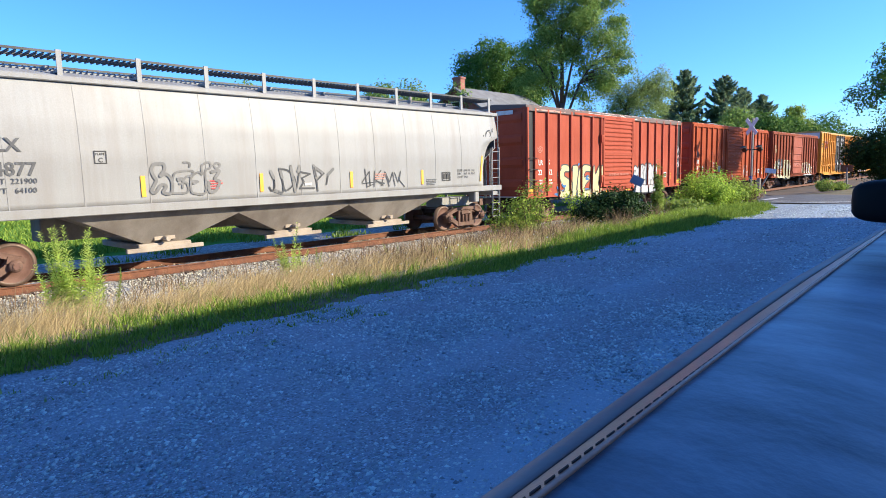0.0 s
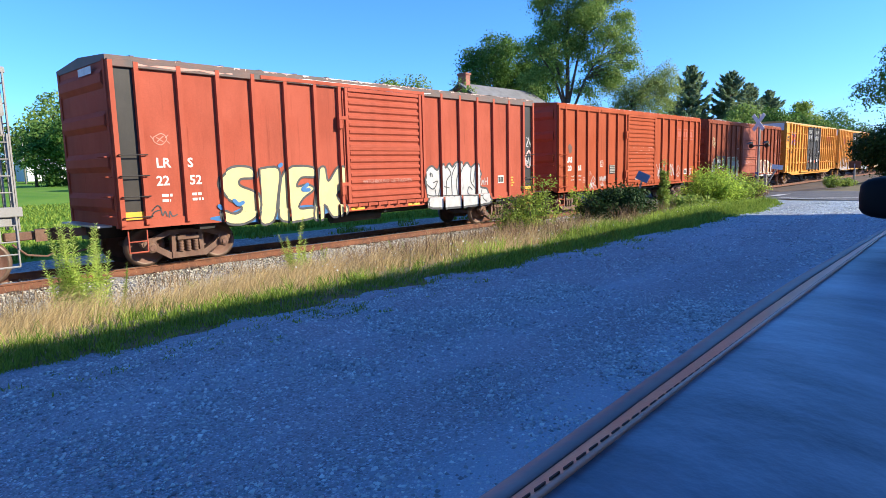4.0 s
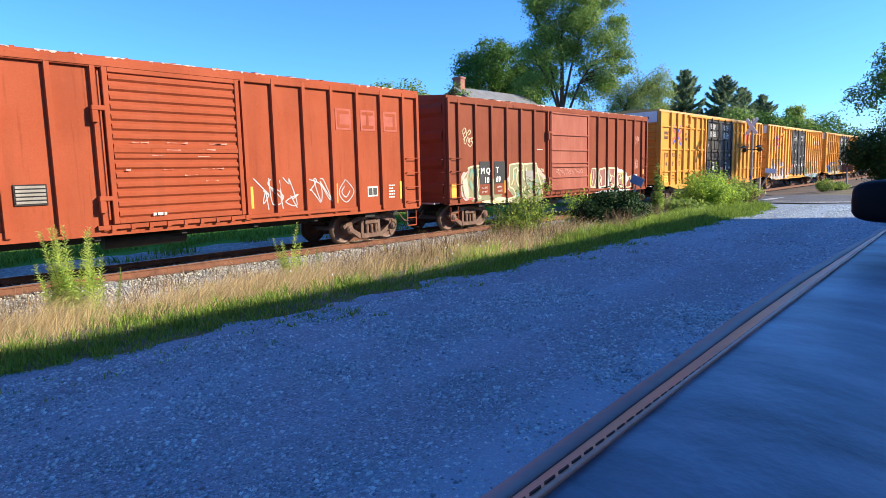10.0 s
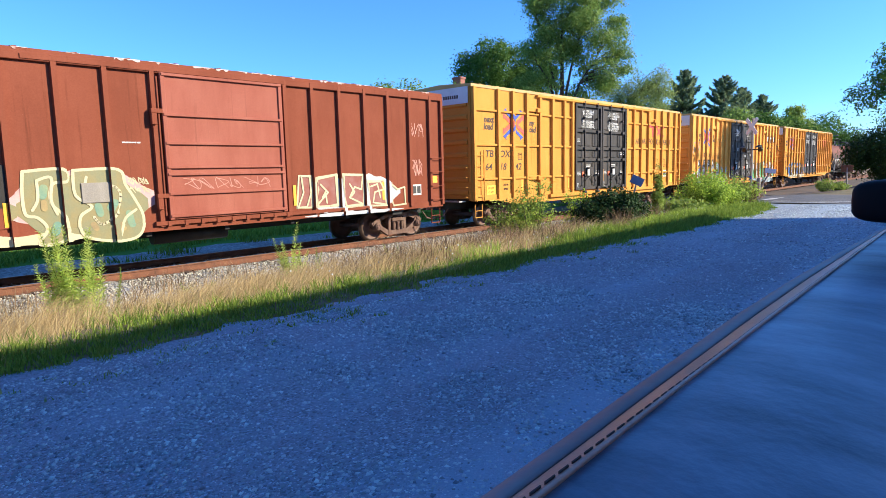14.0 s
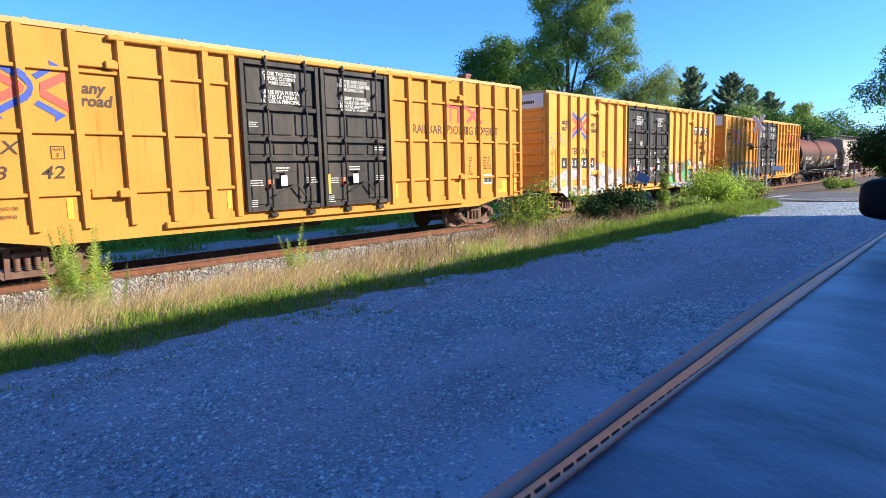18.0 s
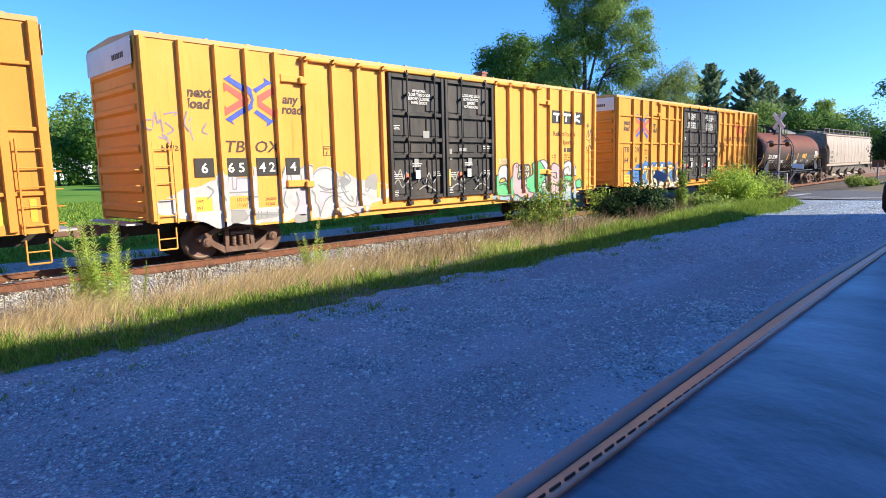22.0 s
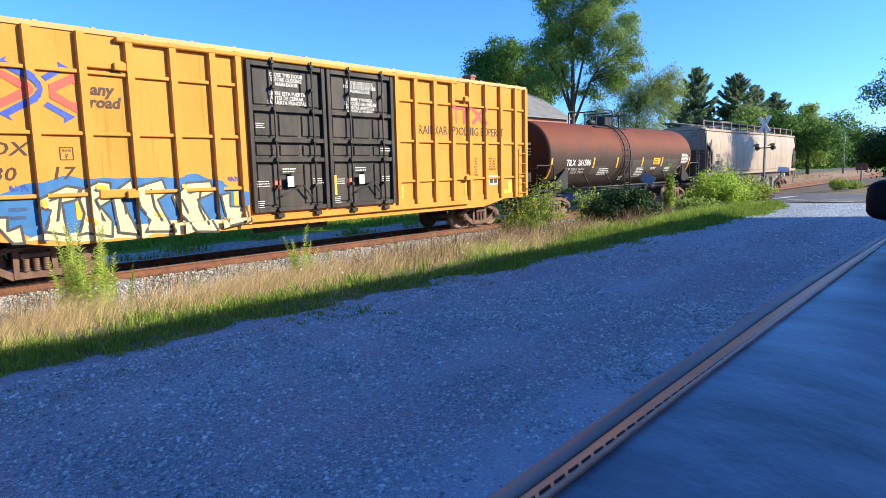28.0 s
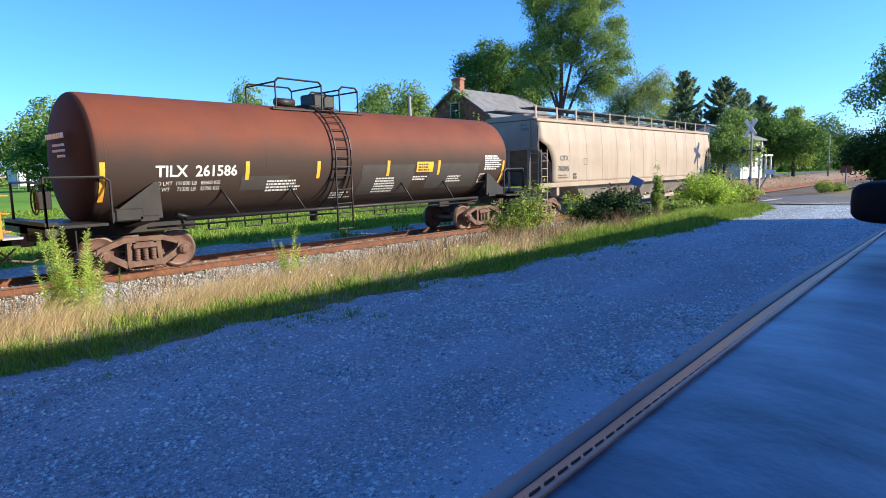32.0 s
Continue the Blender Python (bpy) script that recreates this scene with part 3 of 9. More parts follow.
def door_corr(car, x0, x1, z0, z1, y, paint, rows=15):
    """A sliding door of horizontal corrugations in a frame."""
    bm = bmesh.new()
    box(bm, x0, x1, y - 0.03, y, z0, z1)
    d = part("door", bm, paint, car)
    bm = bmesh.new()
    for a, b, c, e in ((x0, x0 + 0.11, z0, z1), (x1 - 0.11, x1, z0, z1)):
        bbox(bm, a, b, y - 0.085, y - 0.03, c, e, 0.01)
    for z in (z0, z1 - 0.1, z0 + (z1 - z0) * 0.46):
        bbox(bm, x0 + 0.11, x1 - 0.11, y - 0.08, y - 0.03, z, z + 0.1, 0.01)
    part("door_frame", bm, paint, d)
    bm = bmesh.new()
    h = (z1 - z0 - 0.2) / rows
    extrude_poly(bm, [(0, -h * 0.38), (-0.05, -h * 0.15), (-0.05, h * 0.15), (0, h * 0.38)], "x", x0 + 0.13, x1 - 0.13)
    first = part("corrugation", bm, paint, d)
    first.matrix_basis = pose(0, y - 0.028, z0 + 0.1 + h * 0.5)
    for i in range(1, rows):
        share(first, d, pose(0, y - 0.028, z0 + 0.1 + h * (i + 0.5)))
    return d


def door_gear(car, x0, x1, z0, z1, y, paint):
    bm = bmesh.new()
    box(bm, x0 - 2.6, x1 + 0.1, y - 0.09, y, z1 + 0.01, z1 + 0.10)
    part("upper_door_track", bm, paint, car)
    bm = bmesh.new()
    box(bm, x0 - 0.3, x1 + 3.4, y - 0.10, y, z0 - 0.11, z0 - 0.02)
    for i in range(9):
        x = x0 + (x1 - x0) * i / 8
        box(bm, x - 0.04, x + 0.04, y - 0.12, y - 0.1, z0 - 0.14, z0 - 0.02)
    part("lower_door_track", bm, paint, car)
    bm = bmesh.new()
    rod(bm, (x0 - 0.06, y - 0.09, z0 + 0.1), (x0 - 0.06, y - 0.09, z1 - 0.1), 0.025, seg=6)
    for z in (z0 + 0.5, z1 - 0.9):
        bbox(bm, x0 - 0.24, x0 + 0.02, y - 0.14, y - 0.04, z, z + 0.10, 0.01)
        bbox(bm, x0 - 0.24, x0 - 0.12, y - 0.15, y - 0.04, z - 0.25, z, 0.01)
    part("door_lock", bm, paint, car)


def boxcar(x0, L, name, label, paint, roofm, ends, z1, door, ribs_l, ribs_r, dark_end=False, door_kind="corr", door_paint=None, z0=1.03, sillz=0.93):
    car = thing(name, pose(x0, YC, 0), label, "boxcar", "freight train")
    CARS.append((car, x0))
    y = -1.52
    body_shell(car, L, paint, roofm, z0, z1, door, y, 0.16, ends, sillz)
    r = rib("side_rib", z0, z1 - 0.05, 0.125, 0.095, paint)
    r.parent = car
    pos = [0.55 + 0.927 * i for i in range(6)] + [door[0] - 0.14, door[1] + 0.1] + [door[1] + 0.96 + 0.927 * i for i in range(6)]
    RIBS[car.name] = (pos, 0.05, 0.095)
    LEDGES[car.name] = ((z0 + 0.122, -1, L + 1, -0.03), (z0 + 0.13, door[0] - 0.3, door[1] + 3.4, -0.075))
    r.matrix_basis = pose(pos[0], y - 0.015, 0)
    for p in pos[1:]:
        share(r, car, pose(p, y - 0.015, 0))
    for a in (0.03, L - 0.03):
        share(r, car, pose(a, y - 0.01, 0))
    bm = bmesh.new()
    bbox(bm, -0.02, L + 0.02, y - 0.10, y - 0.02, z1 - 0.18, z1 - 0.02, 0.012)
    part("top_chord", bm, roofm, car, "painted top chord under the roof edge")
    dp = door_paint or paint
    if door_kind == "corr":
        door_corr(car, door[0] + 0.02, door[1] - 0.02, z0 + 0.14, z1 - 0.16, y - 0.05, dp)
    else:
        door_plug(car, door[0] + 0.02, door[1] - 0.02, z0 + 0.14, z1 - 0.16, y - 0.05, dp)
    door_gear(car, door[0], door[1], z0 + 0.14, z1 - 0.16, y - 0.03, paint)
    if dark_end:
        for a, b in ((0.1, 0.54), (L - 0.54, L - 0.1)):
            patch(car, "end_panel", a, b, z0 + 0.02, z1 - 0.1, y - 0.02, BLACKM, "black painted end panel")
    for a in (0.12, L - 0.54):
        ladder(car, a - 0.08, a + 0.50, y - 0.17, z0 - 0.05, z0 + 1.75, 4, BLACKM if dark_end else paint, wall=y - 0.02)
        stirrup(car, a + 0.21, paint)
    for x, s in ((-0.07, -1), (L + 0.07, 1)):
        ladder(car, -1.45, -1.05, x + s * 0.12, z0, z0 + 1.7, 4, paint, axis="y", name="end_ladder", wall=x)
        bm = bmesh.new()
        box(bm, min(x, x + s * 0.3), max(x, x + s * 0.3), -1.2, 1.2, 1.0, 1.04)
        part("crossover_step", bm, GALV, car)
        coupler(car, x, s, TRUCK)
    put_trucks(car, (1.65, L - 1.68))
    return car


def door_plug(car, x0, x1, z0, z1, y, paint):
    bm = bmesh.new()
    bbox(bm, x0, x1, y - 0.06, y, z0, z1, 0.012)
    d = part("door", bm, paint, car, "chalky pinkish-red plug door")
    for z in (1.25, 1.76, 2.20, 2.36, 2.90, 3.53, z1 - 0.04):
        bm = bmesh.new()
        bbox(bm, x0 + 0.02, x1 - 0.02, y - 0.12, y - 0.06, z - 0.032, z + 0.032, 0.008)
        part("door_bar", bm, paint, d)
    for x in (x0 + 0.05, x1 - 0.05):
        bm = bmesh.new()
        bbox(bm, x - 0.05, x + 0.05, y - 0.10, y - 0.06, z0, z1, 0.008)
        part("door_stile", bm, paint, d)
    return d


ROOFB = mat("dark_roof_edge", (0.10, 0.085, 0.08), (0.17, 0.10, 0.08), 2.0, 0.7, relief=0.2)

lrs_a = boxcar(22.06, 15.52, "boxcar", "faded red boxcar with black end panels and graffiti, on the rails", RED1, ROOFB, RED1, 4.58, (6.15, 9.25), 7, 7, True)
lrs_b = boxcar(39.42, 15.55, "boxcar", "orange-red boxcar with vertical ribs and white lettering", RED2, RED2, RED1, 4.61, (6.15, 9.3), 7, 7)
mqt = boxcar(56.42, 15.64, "boxcar", "brown-red boxcar with a chalky plug door and graffiti", RED3, RED3, RED3, 4.61, (6.3, 9.45), 7, 7, door_kind="plug", door_paint=PINKD)


def hicube(x0, paint, grid, label):
    L, z0, z1, y = 18.7, 1.10, 5.11, -1.50
    door = (6.92, 11.82)
    car = thing("boxcar", pose(x0, YC, 0), label, "boxcar", "freight train")
    CARS.append((car, x0))
    body_shell(car, L, paint, CREAM, z0, z1, door, y, 0.12, paint, 0.78, 9)
    for x in (0, L):
        s = -1 if x == 0 else 1
        bm = bmesh.new()
        box(bm, min(x + s * 0.11, x + s * 0.115), max(x + s * 0.11, x + s * 0.115), -1.45, 1.45, z1 - 0.62, z1 - 0.04)
        part("end_panel", bm, WHITEP, car, "white painted top of the end wall")
    r = rib("side_rib", z0 - 0.02, z1 - 0.04, 0.18 if grid else 0.15, 0.12, paint)
    r.parent = car
    pos = [0.07] + [0.56 + 0.927 * i for i in range(7)] + [door[0] - 0.14, door[1] + 0.14] + [12.77 + 0.868 * i for i in range(7)] + [L - 0.07]
    pos.remove(0.56 + 0.927 * 0)
    if not grid:
        pos = [0.07, 0.9, 1.74, 2.5, 3.3, 4.15, 5.03, 5.89, door[0] - 0.14, door[1] + 0.14] + [12.77 + 0.845 * i for i in range(7)] + [L - 0.07]
    RIBS[car.name] = (pos, 0.072 if grid else 0.06, 0.12)
    LEDGES[car.name] = ((z0 + 0.122, -1, L + 1, -0.03), (z0 - 0.025, door[0] - 2.0, door[1] + 3.4, -0.12))
    r.matrix_basis = pose(pos[0], y - 0.015, 0)
    for p in pos[1:]:
        share(r, car, pose(p, y - 0.015, 0))
    if grid:
        for z in (1.80, 3.04, 4.28):
            for a, b in zip(pos, pos[1:]):
                if b - a > 2:
                    continue
                bm = bmesh.new()
                bbox(bm, a + 0.07, b - 0.07, y - 0.09, y - 0.01, z - 0.04, z + 0.04, 0.012)
                part("side_girt", bm, paint, car)
    hicube_doors(car, door, z0, z1, y, paint)
    for a in (0.10, L - 0.56):
        ladder(car, a, a + 0.44, y - 0.12, z0 - 0.1, z0 + 1.75, 5, paint)
        stirrup(car, a + 0.22, paint)
    for x, s in ((-0.1, -1), (L + 0.1, 1)):
        ladder(car, -1.4, -1.0, x + s * 0.12, z0 - 0.1, z0 + 1.3, 4, paint, axis="y", name="end_ladder", wall=x)
        bm = bmesh.new()
        box(bm, min(x, x + s * 0.35), max(x, x + s * 0.35), -1.25, 1.25, 1.0, 1.04)
        part("crossover_step", bm, GALV, car)
        coupler(car, x, s, TRUCK)
    put_trucks(car, (2.3, L - 2.25))
    return car


DOORK = mat("dusty_black_paint", (0.021, 0.020, 0.020), (0.036, 0.033, 0.031), 1.5, 0.6, dirt=(0.095, 0.075, 0.062), dirt_amt=0.6, spec=0.25, dent=0.4, chips=(0.13, 0.075, 0.05))


def hicube_doors(car, door, z0, z1, y, paint):
    mid = 9.32
    zb, zt = z0 + 0.05, z1 - 0.20
    levels = (zb + 0.06, 2.48, 2.98, 3.75, zt - 0.06)
    for k, (a, b) in enumerate(((door[0] + 0.04, mid - 0.03), (mid + 0.03, door[1] - 0.04))):
        bm = bmesh.new()
        bbox(bm, a, b, y - 0.05, y - 0.01, zb, zt, 0.012)
        d = part("door", bm, DOORK, car, "black steel plug door with lock rods and white notices")
        bm = bmesh.new()
        for x in (a + 0.06, b - 0.06):
            bbox(bm, x - 0.06, x + 0.06, y - 0.16, y - 0.05, zb, zt, 0.012)
        for i, z in enumerate(levels):
            bbox(bm, a + 0.12, b - 0.12, y - 0.15, y - 0.05, z - 0.06, z + 0.06, 0.012)
        part("door_frame", bm, DOORK, d)
        # raised inner panels between the bars
        for lo, hi in zip(levels, levels[1:]):
            w = (b - a - 0.24) / 3
            for i in range(3):
                if hi - lo > 0.85 and i == 1:
                    continue
                bm = bmesh.new()
                xa = a + 0.12 + w * i
                bbox(bm, xa + 0.06, xa + w - 0.06, y - 0.085, y - 0.05, lo + 0.11, hi - 0.11, 0.02)
                part("door_panel", bm, DOORK, d)
        for f in (0.30, 0.80):
            bm = bmesh.new()
            x = a + (b - a) * f
            rod(bm, (x, y - 0.20, zb - 0.10), (x, y - 0.20, zt + 0.12), 0.026, seg=7)
            for z in (zb + 0.05, 1.8, 2.48, 2.98, 3.75, 4.3, zt):
                bbox(bm, x - 0.05, x + 0.05, y - 0.235, y - 0.12, z - 0.045, z + 0.045, 0.01)
            bbox(bm, x - 0.11, x + 0.11, y - 0.27, y - 0.12, zb - 0.15, zb - 0.04, 0.02)
            part("lock_rod", bm, DOORK, d)
        bm = bmesh.new()
        x = a + (b - a) * 0.55
        bbox(bm, x - 0.20, x + 0.20, y - 0.17, y - 0.10, 1.78, 2.16, 0.03)
        rod(bm, (x - 0.5, y - 0.2, 1.55), (x + 0.15, y - 0.2, 1.82), 0.022, seg=6)
        rod(bm, (x + 0.15, y - 0.2, 1.82), (x + 0.42, y - 0.2, 1.5), 0.022, seg=6)
        part("door_handle", bm, DOORK, d)
        bars(car, "notice", a + 0.05, 1.95, 0.5, 3, 0.022, 0.06, INKW, y - 0.092, 5 + k)
        bars(car, "notice", a + 0.08, 1.45, 0.32, 4, 0.02, 0.05, INKW, y - 0.092, 8 + k)
        bars(car, "notice", b - 0.50, 1.98, 0.36, 3, 0.02, 0.06, INKW, y - 0.092, 9 + k)
        bars(car, "notice", b - 0.55, 2.82, 0.45, 2, 0.03, 0.07, INKW, y - 0.092, 19 + k) if k else bars(car, "notice", a + 0.2, 3.4, 0.3, 3, 0.02, 0.05, INKW, y - 0.092, 29)
        patch(car, "notice_sheet", a + 0.98, a + 1.17, 1.78, 2.05, y - 0.18, INKW, "white paper notice")
        patch(car, "notice_sheet", a + 0.62, a + 0.82, 1.74, 1.95, y - 0.092, REFLO, "orange paper notice")
        bars(car, "notice", a + 0.85, 2.26, 0.46, 2, 0.03, 0.07, INKW, y - 0.18, 33 + k)
    patch(car, "reflector", mid + 0.16, mid + 0.27, 1.5, 2.05, y - 0.092, REFLY, "yellow reflector strip")
    bm = bmesh.new()
    bbox(bm, door[0] - 2.0, door[1] + 3.4, y - 0.17, y - 0.02, z0 - 0.17, z0 - 0.03, 0.015)
    part("lower_door_track", bm, paint, car)
    bm = bmesh.new()
    bbox(bm, door[0] - 2.9, door[1] + 2.9, y - 0.15, y, z1 - 0.16, z1 - 0.06, 0.02)
    part("upper_door_track", bm, paint, car)
    for x, z in ((3.9, 4.45), (3.95, 1.78), (15.0, 4.5), (15.0, 1.85)):
        bm = bmesh.new()
        bbox(bm, x - 0.5, x + 0.25, y - 0.12, y - 0.02, z - 0.08, z + 0.10, 0.015)
        bbox(bm, x + 0.02, x + 0.26, y - 0.20, y - 0.10, z - 0.1, z + 0.06, 0.015)
        part("door_stop", bm, paint, car)


REFLO = mat("orange_notice", (0.75, 0.16, 0.05), (0.7, 0.15, 0.05), 3, 0.5, relief=0)
tb_a = hicube(73.72, YEL1, True, "orange-yellow high-cube boxcar with black double doors")
tb_b = hicube(94.28, YEL2, False, "yellow high-cube boxcar with black double doors and graffiti")
tb_c = hicube(114.93, YEL1, True, "orange-yellow high-cube boxcar with blue and cream graffiti")


DUSTY = mat("dusty_outlet_paint", (0.40, 0.34, 0.27), (0.28, 0.23, 0.18), 2.0, 0.8, dirt=(0.15, 0.11, 0.085), dirt_amt=0.5)


def hopper(x0, L, paint, label, bays):
    car = thing("covered_hopper", pose(x0, YC, 0), label, "hopper car", "freight train")
    CARS.append((car, x0))
    zs, ze, W = 1.55, 4.12, 1.6
    # curved side: height and half width
    prof = [(zs, W), (zs + 0.5, W + 0.0), (2.6, W + 0.01), (3.3, W - 0.03), (3.8, W - 0.10), (ze, W - 0.16)]
    e = 1.15
    for s in (-1, 1):
        bm = bmesh.new()
        prof2 = []
        for (za, wa), (zb_, wb) in zip(prof, prof[1:]):
            for k in range(4):
                prof2.append((za + (zb_ - za) * k / 4, wa + (wb - wa) * k / 4))
        prof2.append(prof[-1])
        n = 12
        def cut(z):
            return 0.10 + 0.92 * math.sqrt(max(0.0, 1 - min(1.0, max(0.0, (z - 2.1) / 1.2)) ** 2))
        cols = []
        for j in range(41):
            col = []
            for z, w in prof2:
                xa, xb = cut(z), L - cut(z)
                col.append(bm.verts.new((xa + (xb - xa) * j / 40, s * w, z)))
            cols.append(col)
        for a, b in zip(cols, cols[1:]):
            for i in range(len(prof2) - 1):
                bm.faces.new((a[i], b[i], b[i + 1], a[i + 1])).smooth = True
        bmesh.ops.remove_doubles(bm, verts=bm.verts, dist=0.001)
        bmesh.ops.solidify(bm, geom=bm.faces[:], thickness=0.02)
        side = part("side_sheet", bm, paint, car)
        if s < 0:
            for i in range(1, n):
                x = L / 2 + (i - 6) * 1.335 * L / 17.75
                bm = bmesh.new()
                for (z, w), (z2, w2) in zip(prof, prof[1:]):
                    hexa(bm, [(x - 0.012, -w - 0.006, z), (x + 0.012, -w - 0.006, z), (x + 0.012, -w + 0.01, z), (x - 0.012, -w + 0.01, z),
                              (x - 0.012, -w2 - 0.006, z2), (x + 0.012, -w2 - 0.006, z2), (x + 0.012, -w2 + 0.01, z2), (x - 0.012, -w2 + 0.01, z2)])
                part("weld_seam", bm, paint, side)
        bm = bmesh.new()
        bbox(bm, 0.0, L, s * W - 0.07, s * W + 0.07, zs - 0.17, zs + 0.02, 0.015)
        part("side_sill", bm, paint, car)
        bm = bmesh.new()
        bbox(bm, 0.0, L, s * (W - 0.15) - 0.07, s * (W - 0.15) + 0.05, ze - 0.03, ze + 0.09, 0.02)
        part("eave_rail", bm, paint, car)
    bm = bmesh.new()
    extrude_poly(bm, [(-W + 0.12, ze + 0.05), (-W + 0.35, ze + 0.14), (-0.8, ze + 0.26), (0.8, ze + 0.26), (W - 0.35, ze + 0.14), (W - 0.12, ze + 0.05)], "x", 0.05, L - 0.05)
    part("roof", bm, paint, car)
    # end slope sheets
    for x, s in ((0.12, 1), (L - 0.12, -1)):
        bm = bmesh.new()
        hexa(bm, [(x, -W + 0.12, 2.95), (x + s * 0.05, -W + 0.12, 2.95), (x + s * 0.05, W - 0.12, 2.95), (x, W - 0.12, 2.95),
                  (x, -W + 0.16, ze + 0.03), (x + s * 0.05, -W + 0.16, ze + 0.03), (x + s * 0.05, W - 0.16, ze + 0.03), (x, W - 0.16, ze + 0.03)])
        part("end_wall", bm, paint, car)
        bm = bmesh.new()
        hexa(bm, [(x + s * 2.4, -W + 0.05, zs - 0.1), (x + s * 2.45, -W + 0.05, zs - 0.1), (x + s * 2.45, W - 0.05, zs - 0.1), (x + s * 2.4, W - 0.05, zs - 0.1),
                  (x, -W + 0.1, 2.95), (x + s * 0.05, -W + 0.1, 2.95), (x + s * 0.05, W - 0.1, 2.95), (x, W - 0.1, 2.95)])
        part("slope_sheet", bm, HOPDARK, car)
        for y in (-1.0, 0, 1.0):
            bm = bmesh.new()
            box(bm, x - 0.04 if s < 0 else x, x if s < 0 else x + 0.04, y - 0.05, y + 0.05, 1.1, 3.0)
            part("end_post", bm, paint, car)
        ladder(car, -1.55, -1.15, x - s * 0.06, 1.1, 4.1, 8, paint, axis="y", name="end_ladder")
        a = 0.12 if s > 0 else L - 0.54
        ladder(car, a, a + 0.42, -W - 0.05, 0.75, 2.95, 7, paint)
        bm = bmesh.new()
        for xx in (x + s * 0.02, x + s * 0.46):
            rod(bm, (xx, -W - 0.02, 1.5), (xx, -W - 0.02, 2.95 if xx == x else 2.9), 0.02)
        bbox(bm, min(x, x + s * 1.9), max(x, x + s * 1.9), -0.35, 0.35, 0.8, 1.15, 0.02)
        bbox(bm, min(x, x + s * 0.35), max(x, x + s * 0.35), -W, W, 1.2, 1.38, 0.02)
        part("end_platform", bm, paint, car)
        stirrup(car, a + 0.21, paint, -W - 0.03, 1.4)
        bm = bmesh.new()
        bbox(bm, x + s * 1.3 - 0.12, x + s * 1.3 + 0.12, -W - 0.03, -W + 0.3, 1.0, 1.45, 0.03)
        part("jacking_pad", bm, paint, car)
        coupler(car, x - s * 0.1, -s, TRUCK)
    # bays
    n = bays
    first = 3.55
    wd = (L - 2 * first) / n
    for i in range(n):
        xa, xb = first + wd * i, first + wd * (i + 1)
        xm = (xa + xb) / 2
        bm = bmesh.new()
        hexa(bm, [(xm - 0.45, -1.0, 0.62), (xm + 0.45, -1.0, 0.62), (xm + 0.45, 1.0, 0.62), (xm - 0.45, 1.0, 0.62),
                  (xa - 0.55, -W + 0.06, zs - 0.1), (xb + 0.55, -W + 0.06, zs - 0.1), (xb + 0.55, W - 0.06, zs - 0.1), (xa - 0.55, W - 0.06, zs - 0.1)])
        part("hopper_bay", bm, HOPDARK, car, "grimy sloping hopper bay")
        bm = bmesh.new()
        bbox(bm, xm - 0.62, xm + 0.62, -1.12, 1.12, 0.48, 0.62, 0.015)
        bbox(bm, xm - 0.9, xm + 0.9, -1.18, -1.08, 0.44, 0.54, 0.01)
        rod(bm, (xm, -1.3, 0.72), (xm, -1.0, 0.72), 0.06)
        bbox(bm, xm - 0.25, xm + 0.25, -1.1, -0.98, 0.68, 0.86, 0.01)
        part("outlet_gate", bm, DUSTY, car, "dusty beige outlet gate")
    # roof walk
    bm = bmesh.new()
    bbox(bm, 3.0, L - 3.0, -0.34, 0.34, 0.80, zs - 0.12, 0.02)
    part("centre_sill", bm, HOPDARK, car, "dark grimy centre sill")
    zw = ze + 0.53
    k = int(L / 1.6)
    bm = bmesh.new()
    extrude_poly(bm, [(-0.62, ze + 0.18), (-0.62, ze + 0.24), (-1.28, ze + 0.24), (-1.28, zw + 0.10), (-1.32, zw + 0.10), (-1.32, ze + 0.06), (-1.28, ze + 0.18)], "x", -0.05, 0.05)
    br = part("walk_bracket", bm, paint, car)
    br.matrix_basis = pose(0.25, 0, 0)
    for i in range(1, k + 1):
        share(br, car, pose(0.25 + (L - 0.5) * i / k, 0, 0))
    bm = bmesh.new()
    for y in (-1.3, -0.62, 0.62, 1.3):
        box(bm, 0.1, L - 0.1, y - 0.015, y + 0.015, zw + 0.02, zw + 0.07)
    m = int(L / 0.12)
    for i in range(m):
        x = 0.15 + (L - 0.3) * i / (m - 1)
        box(bm, x - 0.012, x + 0.012, -1.28, -0.64, zw - 0.02, zw + 0.03)
        box(bm, x - 0.012, x + 0.012, 0.64, 1.28, zw - 0.02, zw + 0.03)
    part("roof_walk", bm, GRATE, car, "dark steel grating roof walk")
    bm = bmesh.new()
    bbox(bm, 0.8, L - 0.8, -0.32, 0.32, ze + 0.26, ze + 0.40, 0.03)
    for i in range(9):
        x = 1.6 + (L - 3.2) * i / 8
        box(bm, x - 0.04, x + 0.04, -0.42, 0.42, ze + 0.26, ze + 0.44)
    part("roof_hatch", bm, paint, car)
    put_trucks(car, (1.42, L - 1.42))
    return car


hop_a = hopper(2.5, 17.75, HOPG, "light grey covered hopper car with graffiti tags", 3)
hop_b = hopper(152.0, 19.6, HOPB, "dusty beige covered hopper car, last of the train", 4)


# tank brown with the shade of the sunless end put into its colour
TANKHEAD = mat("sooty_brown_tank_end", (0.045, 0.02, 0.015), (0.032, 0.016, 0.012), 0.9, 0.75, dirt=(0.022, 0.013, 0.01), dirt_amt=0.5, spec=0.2)
